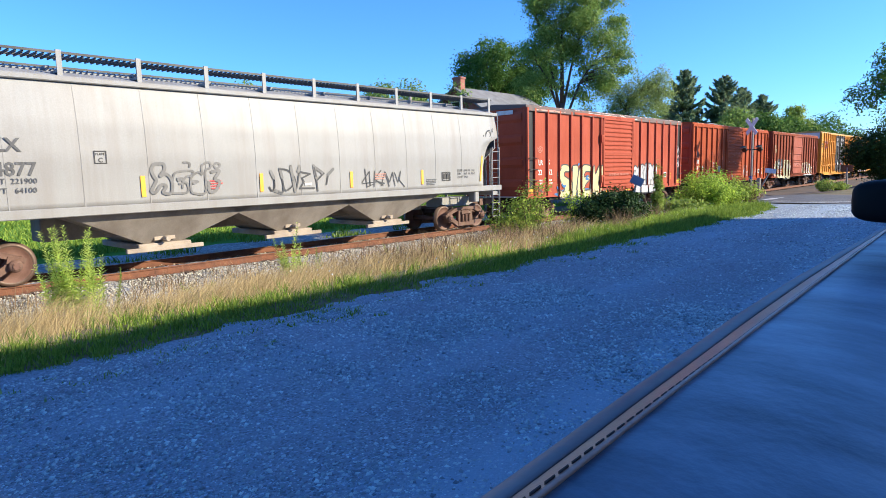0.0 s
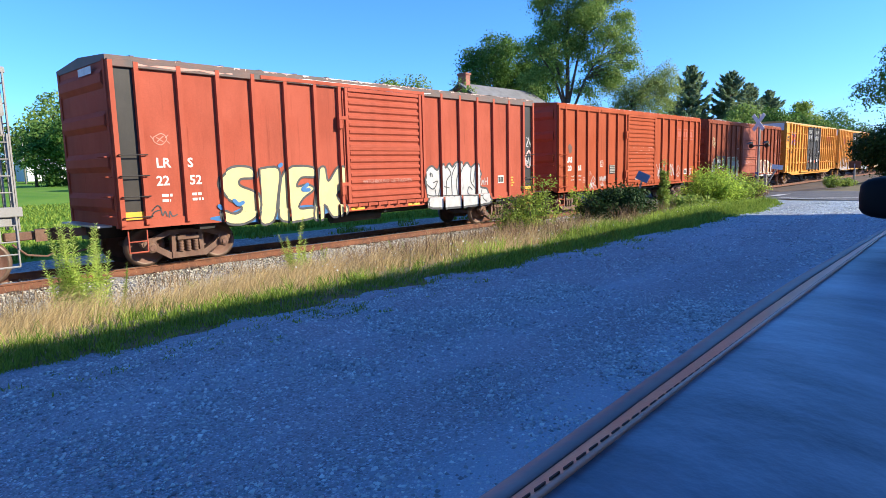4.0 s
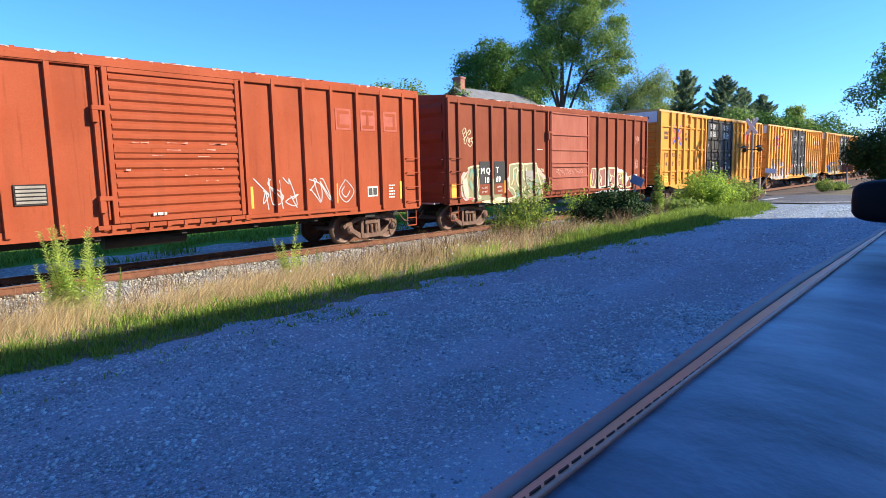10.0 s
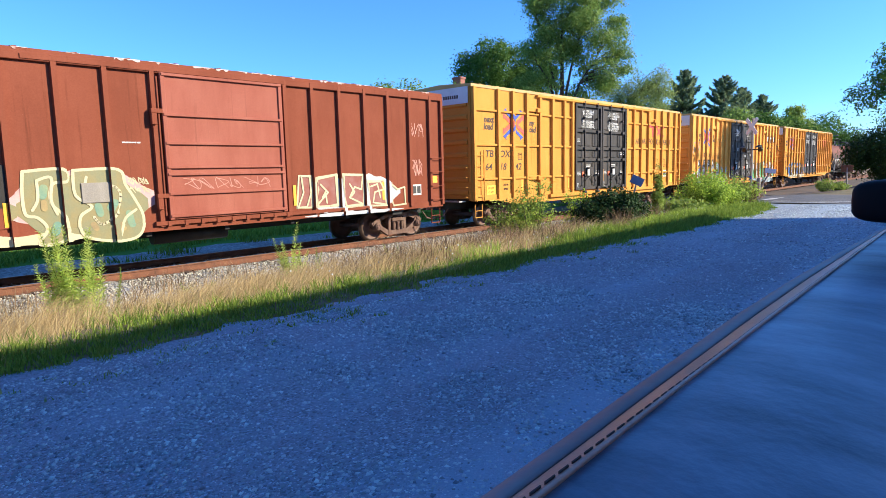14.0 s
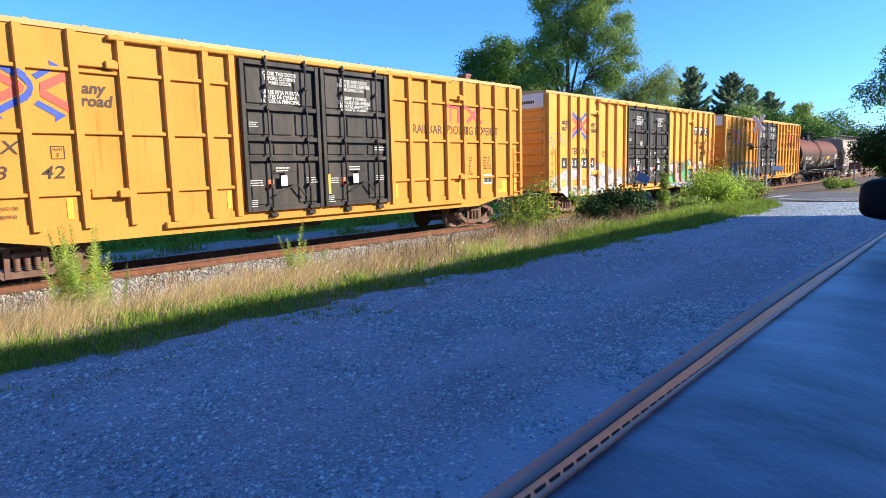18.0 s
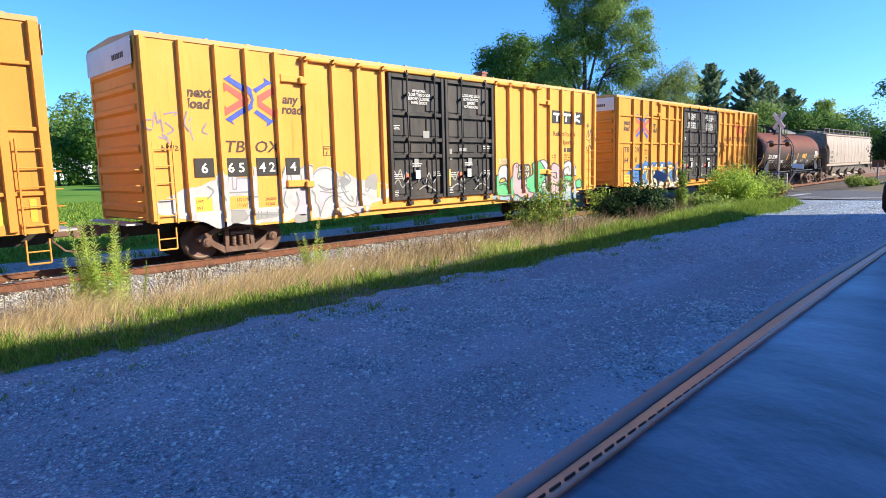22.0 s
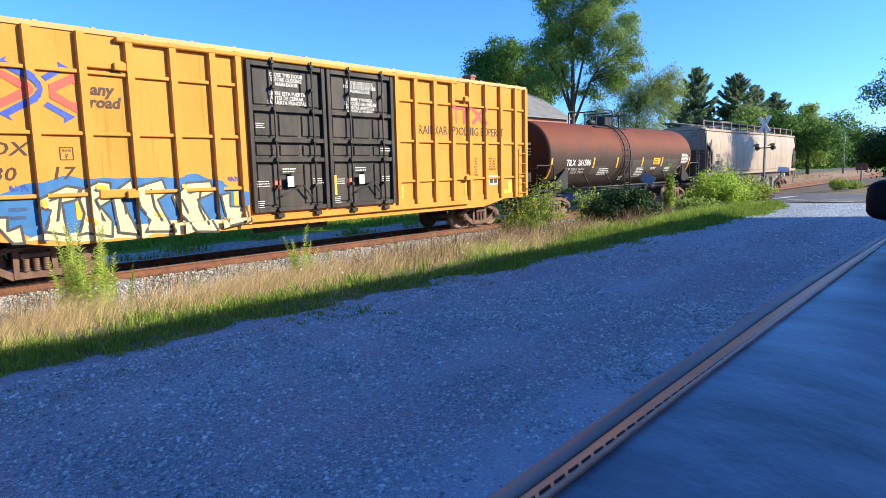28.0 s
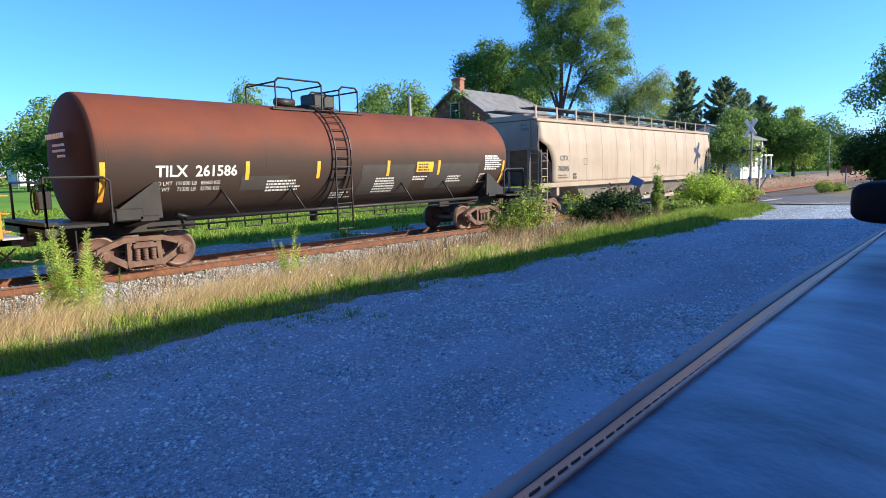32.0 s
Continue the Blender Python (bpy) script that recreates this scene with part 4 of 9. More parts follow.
TANKM = mat("rust_brown_tank", (0.15, 0.046, 0.021), (0.115, 0.037, 0.019), 0.8, 0.72, dirt=(0.11, 0.042, 0.03), dirt_amt=0.5, relief=0.06, spec=0.2)


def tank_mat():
    """Rust brown above, darker band below the middle, grey spill marks."""
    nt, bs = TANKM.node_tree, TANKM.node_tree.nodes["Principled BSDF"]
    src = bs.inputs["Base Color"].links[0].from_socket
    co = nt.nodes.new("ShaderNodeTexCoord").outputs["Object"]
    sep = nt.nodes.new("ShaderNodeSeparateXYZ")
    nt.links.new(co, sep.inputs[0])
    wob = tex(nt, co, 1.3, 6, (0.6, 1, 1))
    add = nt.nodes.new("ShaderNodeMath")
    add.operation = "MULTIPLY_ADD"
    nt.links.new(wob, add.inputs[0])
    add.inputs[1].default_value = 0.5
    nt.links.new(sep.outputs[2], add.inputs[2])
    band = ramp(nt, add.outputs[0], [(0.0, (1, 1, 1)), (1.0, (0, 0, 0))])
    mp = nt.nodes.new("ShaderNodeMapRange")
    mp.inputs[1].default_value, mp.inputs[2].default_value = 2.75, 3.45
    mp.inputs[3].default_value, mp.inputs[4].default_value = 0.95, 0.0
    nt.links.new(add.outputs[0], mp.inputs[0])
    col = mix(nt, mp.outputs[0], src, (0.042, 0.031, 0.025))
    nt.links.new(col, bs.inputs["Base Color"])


tank_mat()


def tank_car(x0):
    car = thing("tank_car", pose(x0, YC, 0), "rust-brown tank car with white lettering and yellow strips", "tank car", "freight train")
    CARS.append((car, x0))
    L, R, zc = 17.3, 1.49, 2.62
    a, b = 1.12, 16.12
    prof = [(a + 0.02 + 0.30 * (1 - math.cos(k / 12 * math.pi / 2) ** 0.8), max(0.03, R * math.sin(k / 12 * math.pi / 2) ** 0.72)) for k in range(13)]
    end = [(a + b - d, r) for d, r in prof[::-1]]
    bm = bmesh.new()
    lathe(bm, prof + [(a + (b - a) * k / 8, R) for k in range(1, 8)] + end, 48, "x", (0, 0, zc))
    bmesh.ops.recalc_face_normals(bm, faces=bm.faces)
    # faces turned to the ends take the shade-darkened brown
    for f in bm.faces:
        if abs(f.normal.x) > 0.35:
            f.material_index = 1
    part("tank_shell", bm, [TANKM, TANKHEAD], car, "rust-brown cylindrical tank with a darker lower half")
    for x in (a + 0.44, 5.45, 6.95, 10.2, 13.2, b - 0.44):
        bm = bmesh.new()
        lathe(bm, [(x - 0.02, R - 0.004), (x - 0.008, R + 0.0022), (x + 0.008, R + 0.0022), (x + 0.02, R - 0.004)], 48, "x", (0, 0, zc))
        part("weld_seam", bm, TANKM, car)
    # frame
    bm = bmesh.new()
    bbox(bm, 0.3, 4.0, -0.3, 0.3, 0.85, 1.2, 0.02)
    bbox(bm, L - 4.0, L - 0.3, -0.3, 0.3, 0.85, 1.2, 0.02)
    for x, s in ((0.3, 1), (L - 0.3, -1)):
        box(bm, min(x, x + s * 0.25), max(x, x + s * 0.25), -1.5, 1.5, 1.02, 1.3)
        box(bm, min(x, x + s * 1.2), max(x, x + s * 1.2), -1.5, 1.5, 1.16, 1.22)
        c = 2.38 if s > 0 else L - 2.38
        extrude_poly(bm, [(-1.5, 1.2), (-1.5, 1.3), (-1.2, 1.55), (-0.8, 1.3), (0.8, 1.3), (1.2, 1.55), (1.5, 1.3), (1.5, 1.2), (0.3, 1.0), (-0.3, 1.0)], "x", c - 0.2, c + 0.2)
        extrude_poly(bm, [(c + s * 0.15, 1.25), (c + s * 0.30, 1.25), (c + s * 0.27, 2.05), (c + s * 0.15, 2.05), (c - s * 0.75, 1.42), (c - s * 0.75, 1.25)], "y", -1.47, -1.40)
    for y in (-1.45, 1.45):
        rod(bm, (3.2, y, 1.18), (L - 3.2, y, 1.18), 0.05)
        for x in (4.6, 6.6, 10.8, 12.8):
            rod(bm, (x, y, 1.18), (x - 0.35, y * 0.86, 1.85), 0.03)
        rod(bm, (3.0, y, 1.3), (3.4, y * 0.95, 1.18), 0.05)
    for x in (4.0, 5.0, 5.8, 9.5, 10.4):
        pipe(bm, [(x, -1.0, 1.15), (x, -1.0, 0.85), (x + 0.5, -1.0, 0.85), (x + 0.5, -1.0, 1.15)], 0.025)
    rod(bm, (2.5, -1.0, 1.0), (L - 2.5, -1.0, 1.0), 0.025)
    rod(bm, (7.9, 0, 0.75), (7.9, 0, 1.25), 0.12)
    part("underframe", bm, BLACKM, car, "black steel side pipes and end sills")
    # end railings
    for x, s in ((0.35, 1), (L - 0.35, -1)):
        bm = bmesh.new()
        pipe(bm, [(x, -1.48, 1.2), (x, -1.48, 2.08), (x, -0.6, 2.12), (x, 0.9, 2.12)], 0.028)
        pipe(bm, [(x + s * 1.25, -1.48, 1.2), (x + s * 1.25, -1.48, 2.1), (x + s * 1.1, -1.48, 2.2), (x, -1.48, 2.2), (x, -1.48, 1.2)], 0.028)
        rod(bm, (x, 0.9, 1.2), (x, 0.9, 2.12), 0.028)
        part("end_railing", bm, BLACKM, car)
        if s > 0:
            bm = bmesh.new()
            for i in range(16):
                t0, t1 = 2 * math.pi * i / 16, 2 * math.pi * (i + 1) / 16
                rod(bm, (x - 0.02, -0.9 + 0.27 * math.cos(t0), 1.72 + 0.27 * math.sin(t0)), (x - 0.02, -0.9 + 0.27 * math.cos(t1), 1.72 + 0.27 * math.sin(t1)), 0.017, seg=5)
            for i in range(4):
                t0 = math.pi * i / 2
                rod(bm, (x - 0.02, -0.9, 1.72), (x - 0.02, -0.9 + 0.27 * math.cos(t0), 1.72 + 0.27 * math.sin(t0)), 0.012, seg=5)
            part("brake_wheel", bm, BLACKM, car)
            bm = bmesh.new()
            bbox(bm, x, x + 0.25, -1.05, -0.7, 1.55, 1.95, 0.02)
            part("gear_box", bm, BLACKM, car)
            bm = bmesh.new()
            bbox(bm, x + 1.3, x + 1.9, -1.5, -1.1, 1.22, 1.5, 0.03)
            part("valve_box", bm, BLACKM, car)
        coupler(car, x - s * 0.3, -s, TRUCK)
        stirrup(car, x + s * 0.3, BLACKM, -1.48, 1.1)
    # dome gear
    bm = bmesh.new()
    xm = 7.9
    lathe(bm, [(zc + R - 0.1, 0.48), (zc + R + 0.06, 0.48), (zc + R + 0.07, 0.42)], 20, "z", (xm, 0, 0))
    part("manway", bm, BLACKM, car)
    bm = bmesh.new()
    bbox(bm, xm - 0.05, xm + 0.75, -0.35, 0.35, zc + R, zc + R + 0.42, 0.05)
    part("valve_housing", bm, BLACKM, car)
    bm = bmesh.new()
    rod(bm, (xm - 1.2, -0.1, zc + R + 0.12), (xm - 0.6, -0.1, zc + R + 0.12), 0.12)
    part("safety_valve", bm, BLACKM, car)
    bm = bmesh.new()
    bbox(bm, xm - 1.7, xm + 1.5, -0.75, 0.75, zc + R - 0.17, zc + R - 0.11, 0.01)
    part("walkway", bm, BLACKM, car)
    bm = bmesh.new()
    zt = zc + R - 0.12
    for xa, xb, h in ((xm - 1.6, xm - 0.05, 0.80), (xm + 0.6, xm + 1.3, 0.74)):
        for y in (-0.75, 0.75):
            pipe(bm, [(xa, y, zt), (xa, y, zt + h - 0.1), (xa + 0.1, y, zt + h), (xb - 0.1, y, zt + h), (xb, y, zt + h - 0.1), (xb, y, zt)], 0.028)
        rod(bm, (xa, -0.75, zt + h - 0.1), (xa, 0.75, zt + h - 0.1), 0.025)
        rod(bm, (xb, -0.75, zt + h - 0.1), (xb, 0.75, zt + h - 0.1), 0.025)
    part("dome_railing", bm, BLACKM, car)
    bm = bmesh.new()
    for xx in (xm - 0.28, xm + 0.28):
        pts = []
        for k in range(15):
            t = radians(88 - k * 11.5)
            pts.append((xx, -(R + 0.09) * math.cos(t), zc + (R + 0.09) * math.sin(t)))
        pipe(bm, pts, 0.026)
        rod(bm, (xx, -1.55, 2.3), (xx, -1.55, 0.55), 0.026)
    for k in range(10):
        t = radians(80 - k * 10)
        rod(bm, (xm - 0.28, -(R + 0.09) * math.cos(t), zc + (R + 0.09) * math.sin(t)), (xm + 0.28, -(R + 0.09) * math.cos(t), zc + (R + 0.09) * math.sin(t)), 0.018, seg=6)
    for z in (0.57, 0.9, 1.3, 1.7, 2.1):
        rod(bm, (xm - 0.28, -1.55, z), (xm + 0.28, -1.55, z), 0.018, seg=6)
    part("tank_ladder", bm, BLACKM, car)
    put_trucks(car, (2.38, L - 2.38))
    return car


tank = tank_car(134.1)
for k in ("truck", "spring", "wheels"):
    bpy.data.objects.remove(PROTO[k])

# ---------------------------------------------------------------- lettering, logos and graffiti on the train
def drape(ob, car):
    """Lays flat paint over the ribs of the side: what crosses a rib is lifted onto it."""
    pos, hw, d = RIBS[car.name]
    mw = ob.matrix_basis
    bm = bmesh.new()
    bm.from_mesh(ob.data)
    bm.transform(mw)
    xs = [v.co.x for v in bm.verts]
    if not xs:
        bm.free()
        return
    lo, hi = min(xs), max(xs)
    for p in pos:
        if p + hw < lo or p - hw > hi:
            continue
        for k in (p - hw, p + hw):
            bmesh.ops.bisect_plane(bm, geom=bm.verts[:] + bm.edges[:] + bm.faces[:], plane_co=(k, 0, 0), plane_no=(1, 0, 0))
        fs = [f for f in bm.faces if p - hw + 1e-4 < f.calc_center_median().x < p + hw - 1e-4]
        if fs:
            r = bmesh.ops.split(bm, geom=fs)
            vs = {v for f in r["geom"] if isinstance(f, bmesh.types.BMFace) for v in f.verts}
            bmesh.ops.translate(bm, verts=list(vs), vec=(0, -d, 0))
    for top, x0, x1, dy in LEDGES.get(car.name, ()):
        for co, no in (((0, 0, top), (0, 0, 1)), ((x0, 0, 0), (1, 0, 0)), ((x1, 0, 0), (1, 0, 0))):
            bmesh.ops.bisect_plane(bm, geom=bm.verts[:] + bm.edges[:] + bm.faces[:], plane_co=co, plane_no=no)
        fs = [f for f in bm.faces if f.calc_center_median().z < top and x0 < f.calc_center_median().x < x1]
        if fs:
            r = bmesh.ops.split(bm, geom=fs)
            bmesh.ops.translate(bm, verts=list({v for f in r["geom"] if isinstance(f, bmesh.types.BMFace) for v in f.verts}), vec=(0, dy, 0))
    bm.to_mesh(ob.data)
    bm.free()
    ob.matrix_basis = Matrix()


def write(car, words, size, x, z, material=None, y=-1.546, xs=1.0, bold=0.0, shear=0.0, over=False, name="lettering", align="LEFT"):
    ob = lettering(name, words, size, x, z, y, material or INKW, car, bold=bold, xs=xs, shear=shear, align=align)
    if over:
        drape(ob, car)
    return ob


def stroke_mesh(strokes, w, y):
    """Round-ended ribbons along polylines of (x, z)."""
    bm = bmesh.new()
    def disc(p, r):
        vs = [bm.verts.new((p[0] + r * math.cos(2 * math.pi * i / 10), y, p[1] + r * math.sin(2 * math.pi * i / 10))) for i in range(10)]
        bm.faces.new(vs)
    for st in strokes:
        for p in st:
            disc(p, w / 2)
        for a, b in zip(st, st[1:]):
            dx, dz = b[0] - a[0], b[1] - a[1]
            l = math.hypot(dx, dz) or 1
            nx, nz = -dz / l * w / 2, dx / l * w / 2
            bm.faces.new([bm.verts.new((q[0] + s * nx, y, q[1] + s * nz)) for q, s in ((a, 1), (a, -1), (b, -1), (b, 1))])
    for f in bm.faces:
        f.normal_update()
        if f.normal.y > 0:
            f.normal_flip()
    # the overlapping ribbons get their own hair-thin layers
    for i, f in enumerate(bm.faces):
        for v in f.verts:
            v.co.y -= 0.00012 * (i % 17)
    return bm


def spray(car, strokes, w, material, y=-1.547, over=True, name="graffiti", label="sprayed graffiti"):
    ob = part(name, stroke_mesh(strokes, w, y), material, car, label)
    ob["kind"] = "stuff"
    if over and car.name in RIBS:
        drape(ob, car)
    return ob


def shape(car, pts, fill, y, ink=None, line=0.05, soft=True, label="filled shape of the graffiti"):
    """A hand-drawn closed outline with its fill."""
    ring = smooth_line(pts + pts[:1], 4)[:-1] if soft else pts
    bm = bmesh.new()
    f = bm.faces.new([bm.verts.new((p[0], y, p[1])) for p in ring])
    f.normal_update()
    if f.normal.y > 0:
        f.normal_flip()
    bmesh.ops.triangulate(bm, faces=[f])
    ob = part("graffiti", bm, fill, car, label)
    drape(ob, car)
    if ink:
        spray(car, [ring + ring[:1]], line, ink, y - 0.0015)
    return ob


def smooth_line(st, n=4):
    """Rounds a polyline by a spline through its points."""
    if len(st) < 3:
        return st
    out = []
    P = [st[0]] + list(st) + [st[-1]]
    for i in range(1, len(P) - 2):
        for k in range(n):
            t = k / n
            out.append(tuple(0.5 * (2 * P[i][j] + (P[i + 1][j] - P[i - 1][j]) * t + (2 * P[i - 1][j] - 5 * P[i][j] + 4 * P[i + 1][j] - P[i + 2][j]) * t * t
                                    + (3 * P[i][j] - P[i - 1][j] - 3 * P[i + 1][j] + P[i + 2][j]) * t ** 3) for j in (0, 1)))
    out.append(st[-1])
    return out


SPRAYK = mat("black_spray_paint", (0.035, 0.035, 0.04), (0.07, 0.07, 0.075), 5, 0.6, relief=0)
SPRAYC = mat("cream_spray_paint", (0.58, 0.51, 0.23), (0.50, 0.43, 0.21), 2.5, 0.6, relief=0)
SPRAYW = mat("white_spray_paint", (0.46, 0.455, 0.455), (0.36, 0.355, 0.365), 3.5, 0.6, relief=0)
SPRAYG = mat("green_spray_paint", (0.10, 0.42, 0.14), (0.14, 0.36, 0.16), 2.5, 0.6, relief=0)
SPRAYB = mat("blue_spray_paint", (0.03, 0.12, 0.34), (0.05, 0.16, 0.40), 2.5, 0.6, relief=0)
SPRAYP = mat("pink_spray_paint", (0.58, 0.36, 0.34), (0.50, 0.27, 0.26), 2.0, 0.6, relief=0)
SPRAYO = mat("olive_spray_paint", (0.25, 0.21, 0.085), (0.20, 0.21, 0.115), 3.0, 0.6, relief=0)
SPRAYE = mat("pale_spray_paint", (0.56, 0.51, 0.31), (0.48, 0.43, 0.26), 3.0, 0.6, relief=0)
SPRAYGREY = mat("grey_spray_paint", (0.42, 0.44, 0.45), (0.50, 0.50, 0.50), 3.0, 0.6, relief=0)
SPRAYASH = mat("ash_grey_spray", (0.19, 0.195, 0.205), (0.25, 0.25, 0.26), 3.0, 0.6, relief=0)
SPRAYLIL = mat("lilac_grey_spray", (0.20, 0.16, 0.24), (0.30, 0.25, 0.32), 2.5, 0.6, relief=0)
SPRAYT = mat("teal_spray_paint", (0.13, 0.25, 0.20), (0.24, 0.30, 0.16), 2.5, 0.6, relief=0)
SPRAYO2 = mat("ochre_spray_paint", (0.36, 0.27, 0.10), (0.22, 0.17, 0.09), 3.0, 0.6, relief=0)
SPRAYRED = mat("brown_red_spray", (0.22, 0.06, 0.04), (0.26, 0.12, 0.10), 3.0, 0.6, relief=0)
SPRAYMIST = mat("thin_grey_spray", (0.13, 0.127, 0.125), (0.19, 0.185, 0.18), 3.0, 0.6, relief=0)
SPRAYPALE = mat("pale_grey_spray", (0.295, 0.285, 0.27), (0.26, 0.25, 0.235), 3.0, 0.6, relief=0)
FADED2 = mat("faded_logo_paint", (0.36, 0.085, 0.042), (0.31, 0.06, 0.028), 5.0, 0.7, relief=0)
FADED = mat("faded_chalk_paint", (0.56, 0.30, 0.24), (0.50, 0.22, 0.16), 4.0, 0.7, relief=0)


def squiggle(x0, x1, z0, z1, n, seed):
    """Freehand loops that run along a strip."""
    rng = random.Random(seed)
    out = []
    w = (x1 - x0) / n
    for i in range(n):
        a = x0 + w * i
        pts = []
        for k in range(rng.randint(5, 8)):
            pts.append((a + w * rng.uniform(-0.05, 1.05), z0 + (z1 - z0) * rng.uniform(0, 1)))
        pts[0] = (a, z1)
        pts.append((a + w * 0.9, z0))
        out.append(smooth_line(pts, 6))
    return out


def cloud(car, x0, x1, z0, z1, material, y, name, label, amp=0.3, seed=1):
    """A filled patch with a wavering outline."""
    bm = bmesh.new()
    n, m = max(4, int((x1 - x0) / 0.08)), 8
    cols = []
    for i in range(n + 1):
        x = x0 + (x1 - x0) * i / n
        k = min(1.0, 4 * min(i, n - i) / n + 0.15)
        top = z1 - amp * (z1 - z0) * (0.5 + noise.noise((x * 1.9, seed, 0)) * 0.9) - (1 - k) * 0.4 * (z1 - z0)
        bot = z0 + amp * 0.5 * (z1 - z0) * (0.5 + noise.noise((x * 2.3, seed + 5, 0))) + (1 - k) * 0.4 * (z1 - z0)
        cols.append([bm.verts.new((x, y, bot + (top - bot) * j / m)) for j in range(m + 1)])
    for a, b in zip(cols, cols[1:]):
        for j in range(m):
            bm.faces.new((a[j], b[j], b[j + 1], a[j + 1]))
    return part(name, bm, material, car, label)


def reflector(car, x, z0, z1, y=-1.547, w=0.10):
    patch(car, "reflector", x - w / 2, x + w / 2, z0, z1, y, REFLY, "yellow reflector strip")


def frame_box(car, x, z, w, h, material, y=-1.546, t=0.02, letter=None):
    bm = bmesh.new()
    for a, b, c, d in ((x, x + w, z, z + t), (x, x + w, z + h - t, z + h), (x, x + t, z + t, z + h - t), (x + w - t, x + w, z + t, z + h - t)):
        box(bm, a, b, y - 0.003, y, c, d)
    part("stencil_box", bm, material, car)
    if letter:
        write(car, letter, h * 0.5, x + w / 2, z + h * 0.12, material, y, align="CENTER")
        write(car, "PLATE", h * 0.24, x + w / 2, z + h * 0.66, material, y, align="CENTER")


def capacity_table(car, x, z, w, h, y=-1.546, ink=None):
    patch(car, "notice_plate", x, x + w, z, z + h, y, INKW, "white notice plate with black panels")
    for k in (0.08, 0.54):
        patch(car, "stencil_panel", x + w * k, x + w * (k + 0.38), z + h * 0.15, z + h * 0.85, y - 0.005, INKK)


# red boxcar with black ends
c = lrs_a
write(c, "LR", 0.30, 0.84, 2.28, bold=0.006)
write(c, "S", 0.30, 1.56, 2.28, bold=0.006)
write(c, "22", 0.30, 0.82, 1.88, bold=0.006)
write(c, "52", 0.30, 1.58, 1.88, bold=0.006)
bars(c, "stencil", 0.92, 1.68, 0.26, 2, 0.06, 0.12, INKW, -1.546, 2)
bars(c, "stencil", 1.62, 1.68, 0.30, 2, 0.06, 0.12, INKW, -1.546, 3)
drape(cloud(c, 2.0, 5.95, 0.85, 1.25, SPRAYB, -1.544, "graffiti", "blue sprayed ground of the graffiti", 0.22, 3), c)
shape(c, [(2.32, 2.01), (2.66, 2.26), (3.17, 2.24), (3.27, 1.99), (2.89, 1.96), (2.86, 1.8), (3.3, 1.58), (3.3, 1.09), (2.89, 0.85), (2.36, 0.92), (2.31, 1.21), (2.66, 1.12), (2.86, 1.26), (2.44, 1.53), (2.29, 1.81)], SPRAYC, -1.548, SPRAYK, 0.06, label="cream bubble letter with a dark outline")
shape(c, [(3.36, 2.2), (3.97, 2.21), (3.92, 1.57), (3.72, 0.86), (3.28, 0.86), (3.39, 1.5)], SPRAYC, -1.552, SPRAYK, 0.06, label="cream bubble letter with a dark outline")
shape(c, [(4.04, 1.98), (4.3, 2.24), (5.04, 2.22), (5.1, 1.96), (4.67, 1.95), (4.5, 1.72), (4.84, 1.76), (5.05, 1.62), (4.68, 1.38), (4.54, 1.13), (5.02, 1.11), (4.99, 0.85), (3.98, 0.83), (3.93, 1.4)], SPRAYC, -1.556, SPRAYK, 0.06, label="cream bubble letter with a dark outline")
shape(c, [(5.18, 2.18), (5.44, 2.22), (5.54, 1.83), (5.89, 2.21), (6.15, 2.12), (6.19, 1.68), (5.81, 1.43), (6.06, 0.98), (5.64, 0.81), (5.37, 1.18), (5.29, 0.82), (4.99, 0.83), (5.1, 1.54)], SPRAYC, -1.56, SPRAYK, 0.06, label="cream bubble letter with a dark outline")
spray(c, [smooth_line([(2.66, 1.44), (2.77, 1.34), (2.89, 1.38)]), [(2.26, 1.33), (2.31, 1.28)], [(4, 2.27), (4.05, 2.3)], smooth_line([(4.84, 1.76), (4.67, 1.63), (4.88, 1.61)])], 0.1, SPRAYB, -1.566)
shape(c, [(9.33, 1.75), (9.48, 2.03), (9.74, 2.18), (10, 2.05), (10.19, 2.24), (10.41, 2.12), (10.6, 2.26), (10.76, 2.14), (10.94, 2.28), (11.18, 2.28), (11.28, 2.13), (11.53, 2.28), (11.73, 2.12), (12, 2.24), (12.15, 2.09), (12.3, 1.86), (12.16, 1.63), (12.27, 1.4), (12.6, 1.33), (12.7, 1.1), (12.63, 0.8), (9.64, 0.8), (9.5, 1.18), (9.41, 1.35)], SPRAYW, -1.55, SPRAYK, 0.07, label="white bubble-letter graffiti with a dark outline")
